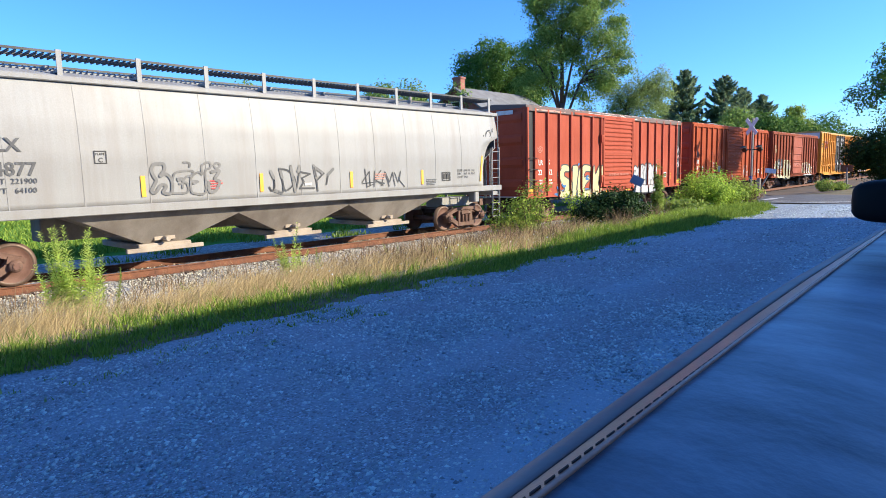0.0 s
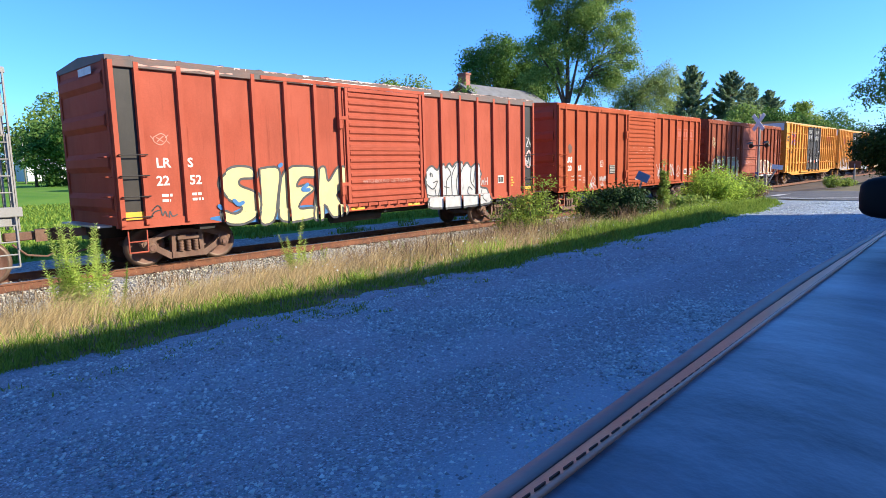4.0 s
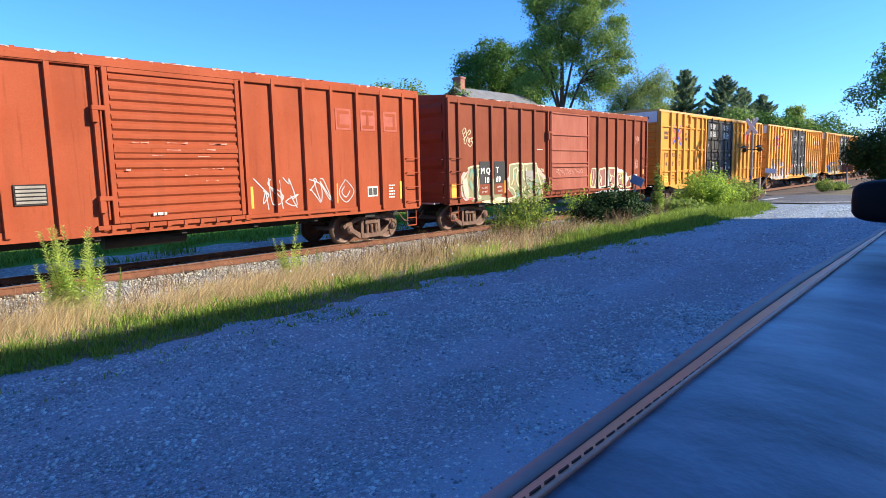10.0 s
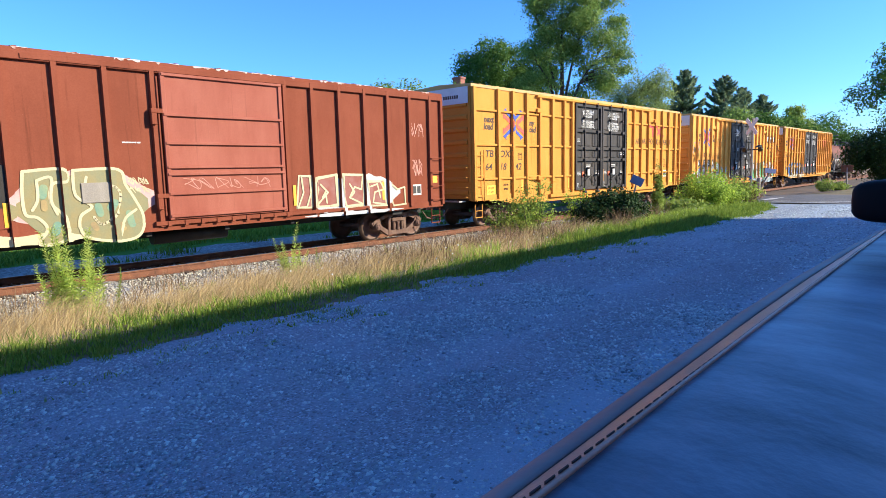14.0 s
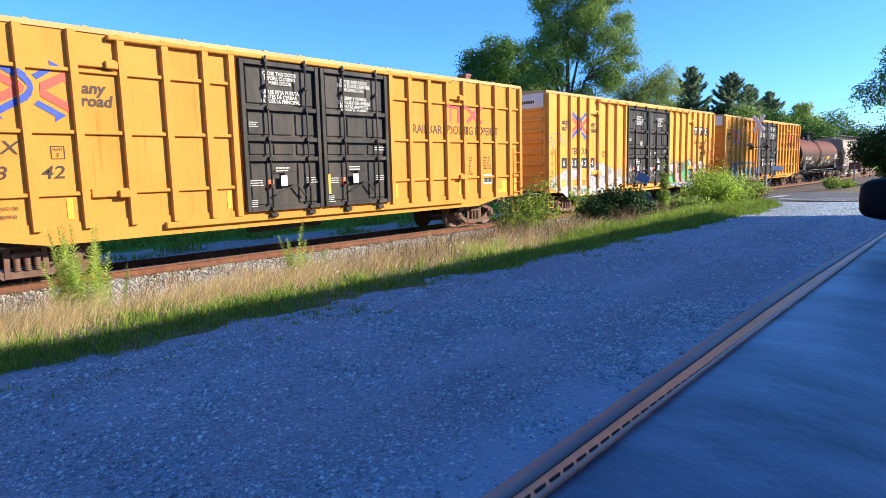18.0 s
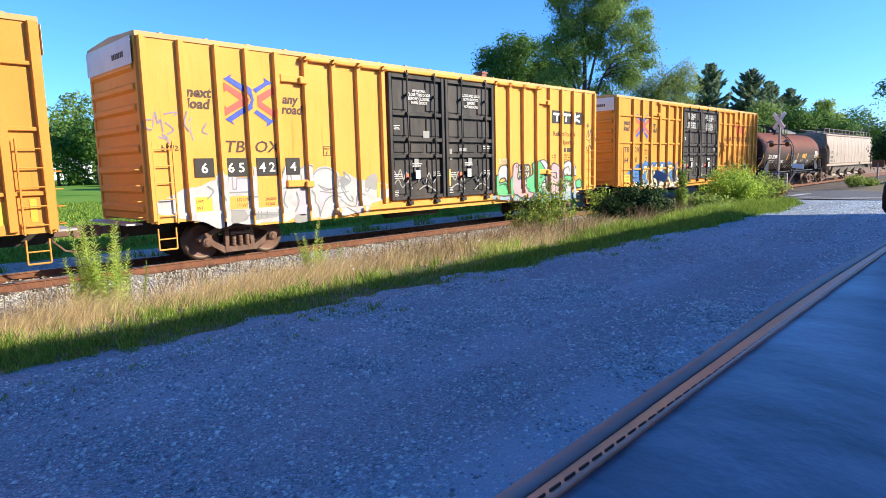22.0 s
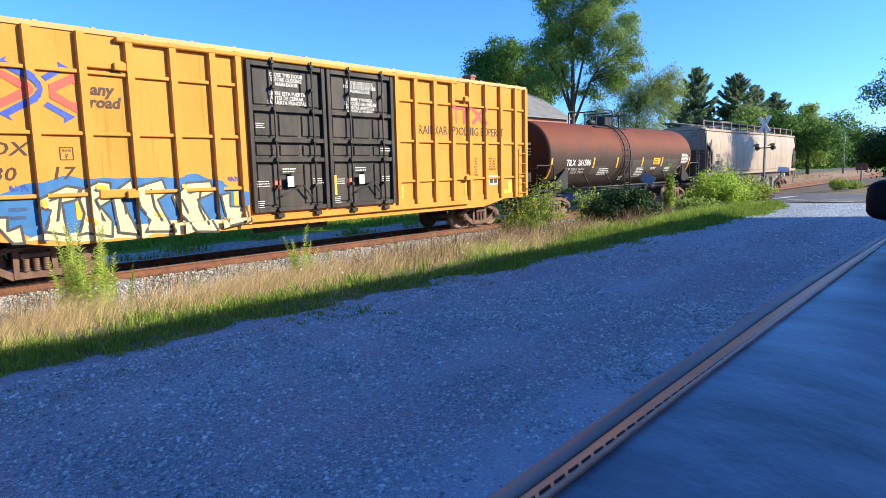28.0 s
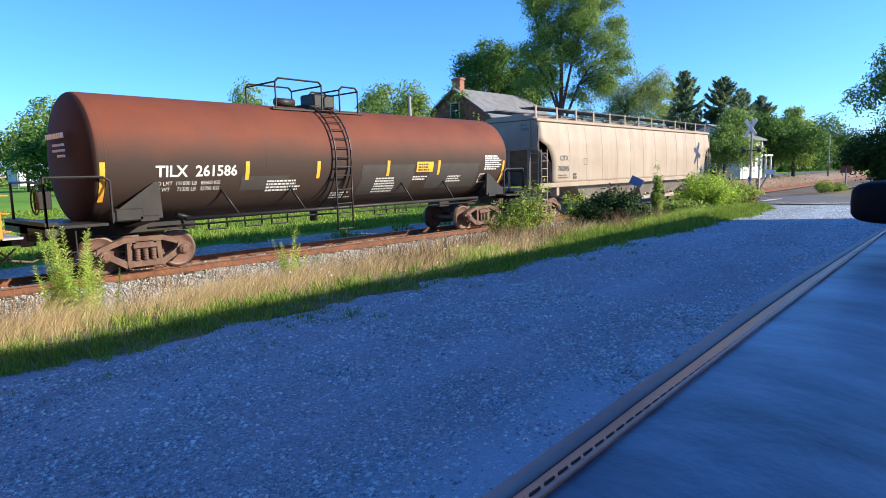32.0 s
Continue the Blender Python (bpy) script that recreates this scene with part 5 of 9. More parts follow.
spray(c, [smooth_line([(9.33, 1.73), (9.69, 1.45), (9.86, 1.47), (9.99, 1.68), (9.79, 1.63)]), [(9.88, 1.4), (9.91, 1.19)], smooth_line([(10.12, 2.09), (10.14, 1.59), (10.02, 1.18)]), smooth_line([(10.49, 2.15), (10.67, 1.91), (10.44, 1.66), (10.44, 1.15)]), [(10.23, 1.5), (10.57, 1.44)], smooth_line([(10.95, 2.2), (10.71, 1.82), (10.72, 1.14)]), smooth_line([(11.18, 2.11), (10.94, 1.64), (11.03, 1.11)]), [(11.26, 1.8), (11.17, 1.37)], smooth_line([(11.75, 2.14), (11.72, 1.61), (11.98, 1.32), (11.85, 1.1), (11.55, 1.21), (11.6, 1.43), (11.78, 1.33)]), [(11.96, 2.05), (11.87, 1.6)], smooth_line([(9.4, 1.31), (9.67, 1.21), (10.2, 1.19), (12.2, 1.11)]), smooth_line([(12.32, 1.3), (12.25, 1.03), (12.46, 0.88)]), smooth_line([(9.64, 1.9), (9.67, 1.96), (9.68, 1.84)]), [(9.73, 1.95), (9.77, 1.84)]], 0.035, SPRAYK, -1.556)
spray(c, [smooth_line([(12.26, 1.72), (12.31, 1.47), (12.39, 1.65), (12.45, 1.48)]), [(12.5, 1.71), (12.51, 1.48)], [(12.5, 1.59), (12.63, 1.6)], [(12.64, 1.73), (12.65, 1.47)], smooth_line([(12.4, 1.16), (12.54, 1.2), (12.58, 1.06), (12.39, 0.93), (12.59, 0.87)])], 0.03, SPRAYW, -1.552)
spray(c, [smooth_line([(0.67, 1.32), (0.8, 1.43), (0.87, 1.34), (0.72, 1.29), (0.64, 1.17)]), smooth_line([(0.87, 1.34), (0.9, 1.2), (0.96, 1.29), (1, 1.18)]), smooth_line([(1.04, 1.15), (1.07, 1.28), (1.12, 1.17), (1.23, 1.2)])], 0.03, SPRAYK, -1.547)
spray(c, [smooth_line([(0.83, 2.94), (1.01, 3.03), (1.13, 2.92), (0.99, 2.78), (0.84, 2.85), (0.83, 2.94)]), [(0.9, 2.94), (1.04, 2.85)], [(1.05, 2.97), (0.91, 2.85)], [(0.77, 2.97), (0.82, 2.9)], [(1.16, 3), (1.1, 2.94)], [(1.13, 2.86), (1.18, 2.82)]], 0.018, FADED, -1.547)
capacity_table(c, 13.28, 1.5, 0.34, 0.28)
bars(c, "stencil", 14.0, 1.72, 0.3, 4, 0.05, 0.1, REFLY, -1.546, 4)
for x in (0.10, 14.98):
    patch(c, "reflector", x, x + 0.44, 1.12, 1.32, -1.548, REFLY, "yellow reflector plate")
patch(c, "reflector", 6.3, 6.8, 0.96, 1.04, -1.575, REFLY)
patch(c, "reflector", 8.6, 9.1, 0.96, 1.04, -1.575, REFLY)
spray(c, [smooth_line([(15.08, 2.5), (15.3, 2.7), (15.42, 2.4), (15.3, 2.05), (15.08, 2.15), (15.05, 2.4)])], 0.07, SPRAYP, -1.545, False, label="pink sprayed figure on the black end panel")
spray(c, squiggle(15.05, 15.4, 2.1, 2.5, 2, 12) + squiggle(15.1, 15.4, 2.85, 3.2, 2, 13), 0.022, SPRAYW, -1.549, False)
write(c, "WITCHBOUND  DETHKOVEN", 0.15, 6.7, 1.72, FADED, -1.66)
bm = bmesh.new()
extrude_poly(bm, [(-1.0, 4.3), (-0.2, 4.3), (-0.2, 4.46), (-1.0, 4.46)], "x", -0.14, -0.135)
peel(c, [(0.1, 5.5, 0.25), (5.5, 9.6, 0.95), (9.6, 15.3, 0.3)], 4.60, -1.577, 5)
part("number_board", bm, INKW, c, "white number board on the end")

cloud(c, 3.6, 9.7, 4.41, 4.56, WHITEP, -1.624, "peeling_paint", "white paint along the roof fascia", 0.35, 21)
cloud(c, 0.6, 2.8, 4.42, 4.55, FADED, -1.624, "peeling_paint", "pale worn paint along the roof fascia", 0.8, 22)

SMUDGE = mat("smudged_paint", (0.085, 0.045, 0.03), (0.12, 0.055, 0.036), 6, 0.7, relief=0)

# orange-red boxcar
c = lrs_b
write(c, "LRS", 0.31, 0.68, 2.22, bold=0.012)
write(c, "20", 0.30, 0.80, 1.86, bold=0.012)
write(c, "65", 0.30, 1.62, 1.86, bold=0.012)
write(c, "LD LMT", 0.085, 1.04, 1.58)
write(c, "LT WT", 0.085, 1.06, 1.42)
write(c, "157500", 0.085, 1.66, 1.58)
write(c, "62500", 0.085, 1.70, 1.42)
bars(c, "stencil", 2.05, 1.55, 0.22, 4, 0.035, 0.07, FADED, -1.546, 5)
reflector(c, 0.69, 1.18, 2.08)
reflector(c, 3.42, 1.15, 1.60, w=0.07)
for x in (9.33 + 0.2, 12.22, 14.75):
    reflector(c, x, 1.3, 1.85, w=0.08)
frame_box(c, 3.62, 1.98, 0.26, 0.28, INKW, letter="C")
bm = bmesh.new()
bbox(bm, 4.42, 5.0, -1.57, -1.54, 1.64, 2.06, 0.01)
o = part("routing_board", bm, BLACKM, c, "dark slatted routing board")
bm = bmesh.new()
for k in range(5):
    bbox(bm, 4.45, 4.97, -1.59, -1.57, 1.68 + 0.075 * k, 1.73 + 0.075 * k, 0.005)
part("board_slats", bm, GREYWOOD, o)
spray(c, [[(0.96, 2.86), (1.02, 2.80)], [(1.0, 2.78), (1.0, 2.72)]], 0.27, SMUDGE, -1.545, False, "paint_patch", "round grey-brown smudge of old paint")
spray(c, squiggle(2.5, 3.2, 1.0, 1.28, 3, 8), 0.035, SPRAYW)
spray(c, [smooth_line([(2.98, 1.55), (2.82, 1.38), (2.95, 1.24), (3.15, 1.38), (3.0, 1.56)]), [(2.95, 1.4), (3.0, 1.4)]], 0.035, SPRAYW)
spray(c, squiggle(3.5, 4.15, 1.32, 1.55, 7, 6) + squiggle(3.6, 3.95, 1.1, 1.26, 3, 7), 0.022, SPRAYW)
spray(c, squiggle(2.45, 2.9, 1.6, 1.8, 2, 8), 0.014, FADED)
spray(c, squiggle(9.6, 10.9, 1.25, 2.05, 3, 3) + squiggle(11.25, 12.1, 1.35, 2.0, 2, 5) + [smooth_line([(12.55, 1.95), (12.3, 1.6), (12.55, 1.3), (12.85, 1.6), (12.6, 1.92)])]
      + [smooth_line([(12.5, 1.75), (12.4, 1.6), (12.55, 1.45), (12.7, 1.62)])], 0.03, SPRAYW)
for i, x in enumerate((12.28, 13.20, 14.10)):
    bm = bmesh.new()
    bbox(bm, x, x + 0.56, -1.552, -1.54, 3.36, 3.96, 0.004)
    part("faded_logo_panel", bm, FADED2, c, "faded square of an old painted-out logo")
for i in range(3):
    x = 12.34 + 0.915 * i
    spray(c, [[(x + 0.04, 3.86), (x + 0.40, 3.86)], [(x + 0.04, 3.47), (x + 0.40, 3.47)], [(x + 0.05 + 0.16 * i, 3.84), (x + 0.05 + 0.16 * i, 3.48)]], 0.09, RED2, -1.556, False, "faded_logo", "red bars left of a painted-out logo")
capacity_table(c, 13.38, 1.42, 0.40, 0.30)
bars(c, "stencil", 14.25, 1.75, 0.25, 5, 0.04, 0.09, INKW, -1.546, 6)
rng = random.Random(77)
for k in range(16):
    xa, za = rng.uniform(6.5, 8.6), 2.02 + 0.145 * rng.randint(0, 6)
    cloud(c, xa, xa + rng.uniform(0.08, 0.5), za, za + rng.uniform(0.015, 0.045), FADED, -1.653, "paint_scuff", "scuffed pale patch on the door", 1.6, k)
bars(c, "stencil", 7.0, 1.36, 0.4, 1, 0.06, 0.1, INKW, -1.66, 7)

peel(c, [(0.5, 6.0, 0.4), (6.0, 10.0, 0.6), (10.0, 15.0, 0.45)], 4.64, -1.577, 6)

# brown boxcar
c = mqt
peel(c, [(0.5, 15.0, 0.5)], 4.64, -1.577, 7)
drape(cloud(c, 0.55, 1.9, 0.98, 2.15, SPRAYP, -1.544, "graffiti", "pink spray around the graffiti", 0.25, 1), c)
drape(cloud(c, 3.2, 6.05, 0.98, 2.4, SPRAYP, -1.544, "graffiti", "pink spray around the graffiti", 0.2, 2), c)
drape(cloud(c, 0.7, 3.4, 0.92, 2.2, SPRAYO, -1.546, "graffiti", "olive spray of the graffiti", 0.3, 5), c)
drape(cloud(c, 3.4, 5.9, 0.92, 2.3, SPRAYO, -1.546, "graffiti", "olive spray of the graffiti", 0.2, 6), c)
shape(c, [(0.71, 1.77), (0.9, 1.97), (1.09, 2.12), (1.12, 2.22), (1.7, 2.29), (1.77, 2.04), (1.67, 1.65), (1.76, 1.17), (1.49, 1.12), (0.89, 1.2), (0.82, 1.44)], SPRAYO, -1.549, SPRAYE, 0.06, label="olive letter with a cream outline")
shape(c, [(3.56, 2.31), (4.24, 2.35), (4.32, 2.11), (4.05, 2.05), (4, 1.68), (4.22, 1.37), (4.19, 0.92), (3.73, 0.87), (3.89, 1.17), (3.74, 1.4), (3.54, 1.48), (3.52, 1.92)], SPRAYO, -1.553, SPRAYE, 0.06, label="olive letter with a cream outline")
shape(c, [(4.44, 2.32), (5.31, 2.33), (5.44, 2.01), (5.61, 1.69), (5.77, 1.28), (5.65, 0.89), (5.21, 0.8), (4.56, 0.96), (4.5, 1.36), (4.74, 1.57), (4.45, 1.81)], SPRAYO, -1.557, SPRAYE, 0.06, label="olive letter with a cream outline")
shape(c, [(1.12, 2.18), (1.02, 1.94), (0.99, 1.78), (1.08, 1.23), (0.86, 1.23), (0.77, 1.75), (0.95, 1.88)], SPRAYE, -1.564, SPRAYP, 0.03, label="cream wedge of the graffiti")
spray(c, [smooth_line([(1.67, 2.17), (1.46, 1.86), (1.51, 1.4), (1.72, 1.15)]), smooth_line([(3.78, 2.13), (4.04, 2.18), (4, 1.75), (4.09, 1.45)]), smooth_line([(3.78, 2.13), (3.77, 1.76), (3.66, 1.55)]), smooth_line([(5.02, 2.02), (5.32, 1.86), (5.2, 1.39), (4.92, 1.18), (4.76, 1.34)]), smooth_line([(4.68, 2.18), (4.64, 1.88), (4.96, 1.79)]), smooth_line([(5.62, 1.45), (5.38, 1.27), (5.26, 0.92)])], 0.055, SPRAYE, -1.5625)
spray(c, [[(1.27, 2.12), (1.22, 1.93)], [(1.45, 2.11), (1.39, 1.99)], [(1.17, 1.68), (1.28, 1.51)], [(3.89, 1.98), (3.86, 1.83)], [(4.07, 1.23), (4.02, 1.09)], [(4.86, 1.57), (4.89, 1.41)], [(5.17, 1.63), (5.1, 1.52)], [(5.47, 1.38), (5.51, 1.14)], [(0.97, 1.43), (1.05, 1.33)]], 0.15, SPRAYT, -1.5605)
spray(c, [[(1.28, 1.93), (1.3, 1.86)], [(1.48, 1.73), (1.49, 1.66)], [(3.87, 1.69), (3.87, 1.58)], [(4.74, 1.19), (4.78, 1.11)], [(5.28, 1.15), (5.32, 1.07)]], 0.12, SPRAYO2, -1.5612)
drape(cloud(c, 1.8, 4.9, 0.86, 1.12, SPRAYE, -1.548, "graffiti", "cream spray on the side sill", 0.3, 7), c)
for x0, x1 in ((1.70, 2.42), (2.58, 3.28)):
    patch(c, "lettering_panel", x0, x1, 1.62, 2.44, -1.552, BLACKM, "black painted lettering panel", 0.012)
    patch(c, "lettering_panel", x0, x1, 1.22, 1.62, -1.552, RED3, "", 0.012)
yy = -1.566
write(c, "M Q", 0.30, 1.76, 2.00, INKW, yy, bold=0.008)
write(c, "T", 0.30, 2.66, 2.02, INKW, yy, bold=0.008)
write(c, "10", 0.30, 1.96, 1.66, INKW, yy, bold=0.008)
write(c, "69", 0.30, 2.66, 1.68, INKW, yy, bold=0.008)
write(c, "LD LMT", 0.10, 1.82, 1.45, INKW, yy)
write(c, "LT WT", 0.10, 1.84, 1.30, INKW, yy)
write(c, "158900", 0.10, 2.72, 1.46, INKW, yy)
write(c, "61100", 0.10, 2.80, 1.31, INKW, yy)
patch(c, "reflector", 0.17, 0.42, 1.2, 1.68, -1.55, REFLY, "yellow reflector plate")
reflector(c, 3.22, 1.25, 1.72, w=0.08, y=-1.57)
bm = bmesh.new()
bbox(bm, 4.56, 5.16, -1.585, -1.54, 1.64, 2.06, 0.01)
part("routing_board", bm, GREYWOOD, c, "weathered wooden routing board")
spray(c, [smooth_line([(0.8, 3.48), (0.92, 3.6), (1, 3.52), (0.85, 3.39), (0.77, 3.5)]), smooth_line([(0.97, 3.58), (1.02, 3.36), (0.91, 3.27), (0.85, 3.36)]), smooth_line([(1.08, 3.43), (1.18, 3.54), (1.26, 3.47), (1.13, 3.37)]), smooth_line([(1, 3.15), (1.1, 3.29), (1.11, 3.12), (1.2, 3.26), (1.17, 3.09)]), smooth_line([(0.83, 3.2), (0.94, 3.27), (0.88, 3.11), (0.96, 3.06), (1.03, 3.21)]), smooth_line([(1.24, 3.25), (1.35, 3.27), (1.25, 3.16), (1.36, 3.12), (1.22, 2.97), (1.08, 3.06)])], 0.03, SPRAYE, -1.547)
spray(c, squiggle(5.5, 5.95, 2.0, 2.14, 4, 5) + squiggle(5.55, 5.95, 1.82, 1.95, 4, 6), 0.018, SPRAYE)
drape(cloud(c, 9.82, 13.68, 1.0, 2.15, SPRAYGREY, -1.544, "graffiti", "grey spray halo", 0.22, 4), c)
shape(c, [(9.91, 2.09), (10.32, 2.08), (10.3, 1.22), (9.81, 1.23)], SPRAYRED, -1.5475, SPRAYE, 0.05, False, label="red-brown letter outlined in cream")
shape(c, [(10.4, 2.02), (11.2, 2.11), (11.21, 1.22), (10.39, 1.23)], SPRAYRED, -1.55, SPRAYE, 0.05, False, label="red-brown letter outlined in cream")
shape(c, [(11.33, 2.11), (12.17, 2.08), (12.15, 1.18), (11.43, 1.16)], SPRAYRED, -1.5525, SPRAYE, 0.05, False, label="red-brown letter outlined in cream")
shape(c, [(12.25, 1.89), (12.98, 1.89), (13.06, 1.13), (12.42, 1.15)], SPRAYRED, -1.555, SPRAYE, 0.05, False, label="red-brown letter outlined in cream")
spray(c, [[(9.98, 2.08), (10.25, 2.07), (10.28, 1.63), (10.12, 1.24), (9.84, 1.24), (10.03, 1.64), (9.98, 2.08)], [(10.44, 1.98), (11.14, 2.09), (11.17, 1.26), (10.94, 1.23)], [(10.44, 1.98), (10.53, 1.7), (10.43, 1.24), (10.85, 1.61), (10.6, 1.84)], [(10.65, 1.47), (10.76, 1.62), (10.8, 1.32)], [(11.36, 2.09), (12.14, 2.06), (12.07, 1.65), (11.82, 1.73), (11.62, 1.43), (12.11, 1.22), (11.5, 1.19), (11.4, 1.59), (11.36, 2.09)], [(11.64, 1.82), (11.81, 1.58), (11.69, 1.47)], [(12.28, 1.86), (12.83, 1.86), (12.98, 1.62), (12.6, 1.55), (12.52, 1.24), (13.01, 1.16)], [(12.44, 1.72), (12.71, 1.79), (12.82, 1.38)], [(13.24, 1.81), (13.54, 1.6), (13.86, 1.66), (13.87, 1.13), (13.34, 1.1), (13.28, 1.53)]], 0.05, SPRAYE, -1.5625)
drape(cloud(c, 9.95, 13.75, 0.93, 1.05, SPRAYGREY, -1.575, "graffiti", "sprayed ground of the graffiti", 0.22, 7), c)
for x in (9.75, 12.95):
    reflector(c, x, 1.3, 1.85, w=0.09, y=-1.556)
patch(c, "reflector", 15.15, 15.4, 1.75, 1.98, -1.55, REFLY)
capacity_table(c, 14.2, 1.38, 0.42, 0.34)
spray(c, squiggle(14.2, 14.8, 3.25, 3.65, 3, 4) + squiggle(14.25, 14.7, 2.0, 2.5, 3, 5), 0.022, FADED)
patch(c, "stencil_panel", 1.05, 1.3, 1.08, 1.16, -1.58, INKR)
spray(c, squiggle(6.7, 9.0, 1.84, 2.1, 6, 5), 0.014, FADED, -1.638, False)
bars(c, "stencil", 5.45, 2.92, 0.5, 1, 0.03, 0.06, INKW, -1.546, 8)


# high-cube boxcars
def cross_logo(c, x, z):
    """Blue and red bent strips that cross, ending in arrow barbs."""
    for pts, m in (([(-0.65, 0.48), (-0.42, 0.61), (-0.47, 0.53), (-0.10, 0.35), (0.02, 0.26), (0.09, 0.17), (0.12, 0.04), (0.07, -0.12), (-0.02, -0.21), (-0.49, -0.50), (-0.43, -0.59), (-0.66, -0.46), (-0.12, -0.12), (-0.05, -0.06), (-0.01, 0.02), (-0.04, 0.10), (-0.12, 0.19)], INKB),
                   ([(-0.64, 0.40), (-0.15, 0.15), (-0.06, 0.03), (-0.10, -0.08), (-0.66, -0.39), (-0.65, -0.14), (-0.60, -0.19), (-0.25, 0.02), (-0.57, 0.22), (-0.65, 0.17)], INKRED),
                   ([(0.11, 0.29), (0.44, 0.48), (0.42, 0.59), (0.66, 0.47), (0.48, 0.40), (0.19, 0.20)], INKB),
                   ([(0.23, 0.14), (0.70, 0.40), (0.70, 0.16), (0.65, 0.20), (0.32, 0.00), (0.65, -0.20), (0.71, -0.14), (0.70, -0.40), (0.22, -0.12)], INKRED),
                   ([(0.10, -0.28), (0.18, -0.20), (0.50, -0.39), (0.65, -0.47), (0.43, -0.61), (0.45, -0.50)], INKB)):
        o = shape(c, [(x + a, z + b) for a, b in pts], m, -1.530, None, 0.05, False, "painted arrow strip of a crossing logo")
        o.name = "cross_logo"


INKRED = mat("bright_red_paint", (0.56, 0.075, 0.045), (0.52, 0.08, 0.05), 6, 0.6, relief=0)
INKBR = mat("brown_lettering", (0.045, 0.022, 0.012), (0.065, 0.032, 0.016), 6, 0.6, relief=0)


REFY2 = mat("bright_yellow_patch", (0.72, 0.46, 0.02), (0.66, 0.40, 0.02), 3, 0.5, relief=0)


def hicube_letters(c, num_l, num_r, grid):
    write(c, "next", 0.32, 0.68 if grid else 0.98, 3.86, INKBR, -1.526, shear=0.2, bold=0.011)
    write(c, "load", 0.32, 0.66 if grid else 0.96, 3.60, INKBR, -1.526, shear=0.2, bold=0.011)
    write(c, "any", 0.32, 3.46, 3.84, INKBR, -1.526, shear=0.2, bold=0.011)
    write(c, "road", 0.32, 3.42, 3.58, INKBR, -1.526, shear=0.2, bold=0.011)
    cross_logo(c, 2.50 if grid else 2.55, 3.84)
    frame_box(c, 2.80 if grid else 4.65, 2.50, 0.25, 0.26, INKBR, -1.526, 0.016, "F")
    patch(c, "notice_plate", 0.80, 1.42, 1.20, 1.56, -1.524, REFY2, "bright yellow repainted patch")
    patch(c, "notice_plate", 0.95, 1.55, 0.98, 1.14, -1.524, REFY2, "bright yellow repainted patch")
    bars(c, "stencil", 1.0, 1.11, 0.5, 2, 0.035, 0.06, INKBR, -1.530, 15)
    write(c, "LD LMT", 0.10, 0.88, 1.42, INKBR, -1.530)
    write(c, "LT WT", 0.10, 0.90, 1.27, INKBR, -1.530)
    for x in (3.05, 6.55):
        reflector(c, x, 1.28, 1.72, -1.527, 0.12)
    for x in (12.15, 15.15, 18.35):
        reflector(c, x, 1.25, 1.7, -1.527, 0.12)
    write(c, "70K", 0.11, 6.3, 1.14, INKBR, -1.526)
    capacity_table(c, 16.45, 1.55, 0.5, 0.34, -1.526)
    patch(c, "reflector", 17.2, 17.6, 1.2, 1.34, -1.527, REFLY)
    for k, w in enumerate(("EXH   17-0", "EXW  10-6", "EW     9-7", "IL      60-9", "IW      9-6", "IH     13-1", "CU FT 7559")):
        write(c, w, 0.085, 15.42, 2.46 - 0.095 * k, INKBR, -1.526)
    for k, w in enumerate(("EXW W   8-2", "CW H     8-2", "EW H   16-9", "EMPTY CG 5-2", "FLOOR H  3-8")):
        write(c, w, 0.085, 16.36, 2.46 - 0.095 * k, INKBR, -1.526)
    patch(c, "notice_plate", 17.55, 17.95, 1.22, 1.66, -1.524, REFY2, "bright yellow repainted patch")
    patch(c, "notice_plate", 15.42, 15.6, 1.25, 1.7, -1.5235, REFY2, "bright yellow repainted patch")
    bars(c, "stencil", 14.3, 1.25, 0.45, 1, 0.06, 0.1, INKBR, -1.526, 5)
    bm = bmesh.new()
    a = -1.0
    for k in range(7):
        box(bm, -0.122, -0.116, a, a + 0.07, 4.68, 4.80)
        a += 0.105
    part("end_number", bm, INKBR, c, "dark number bars on the end wall")


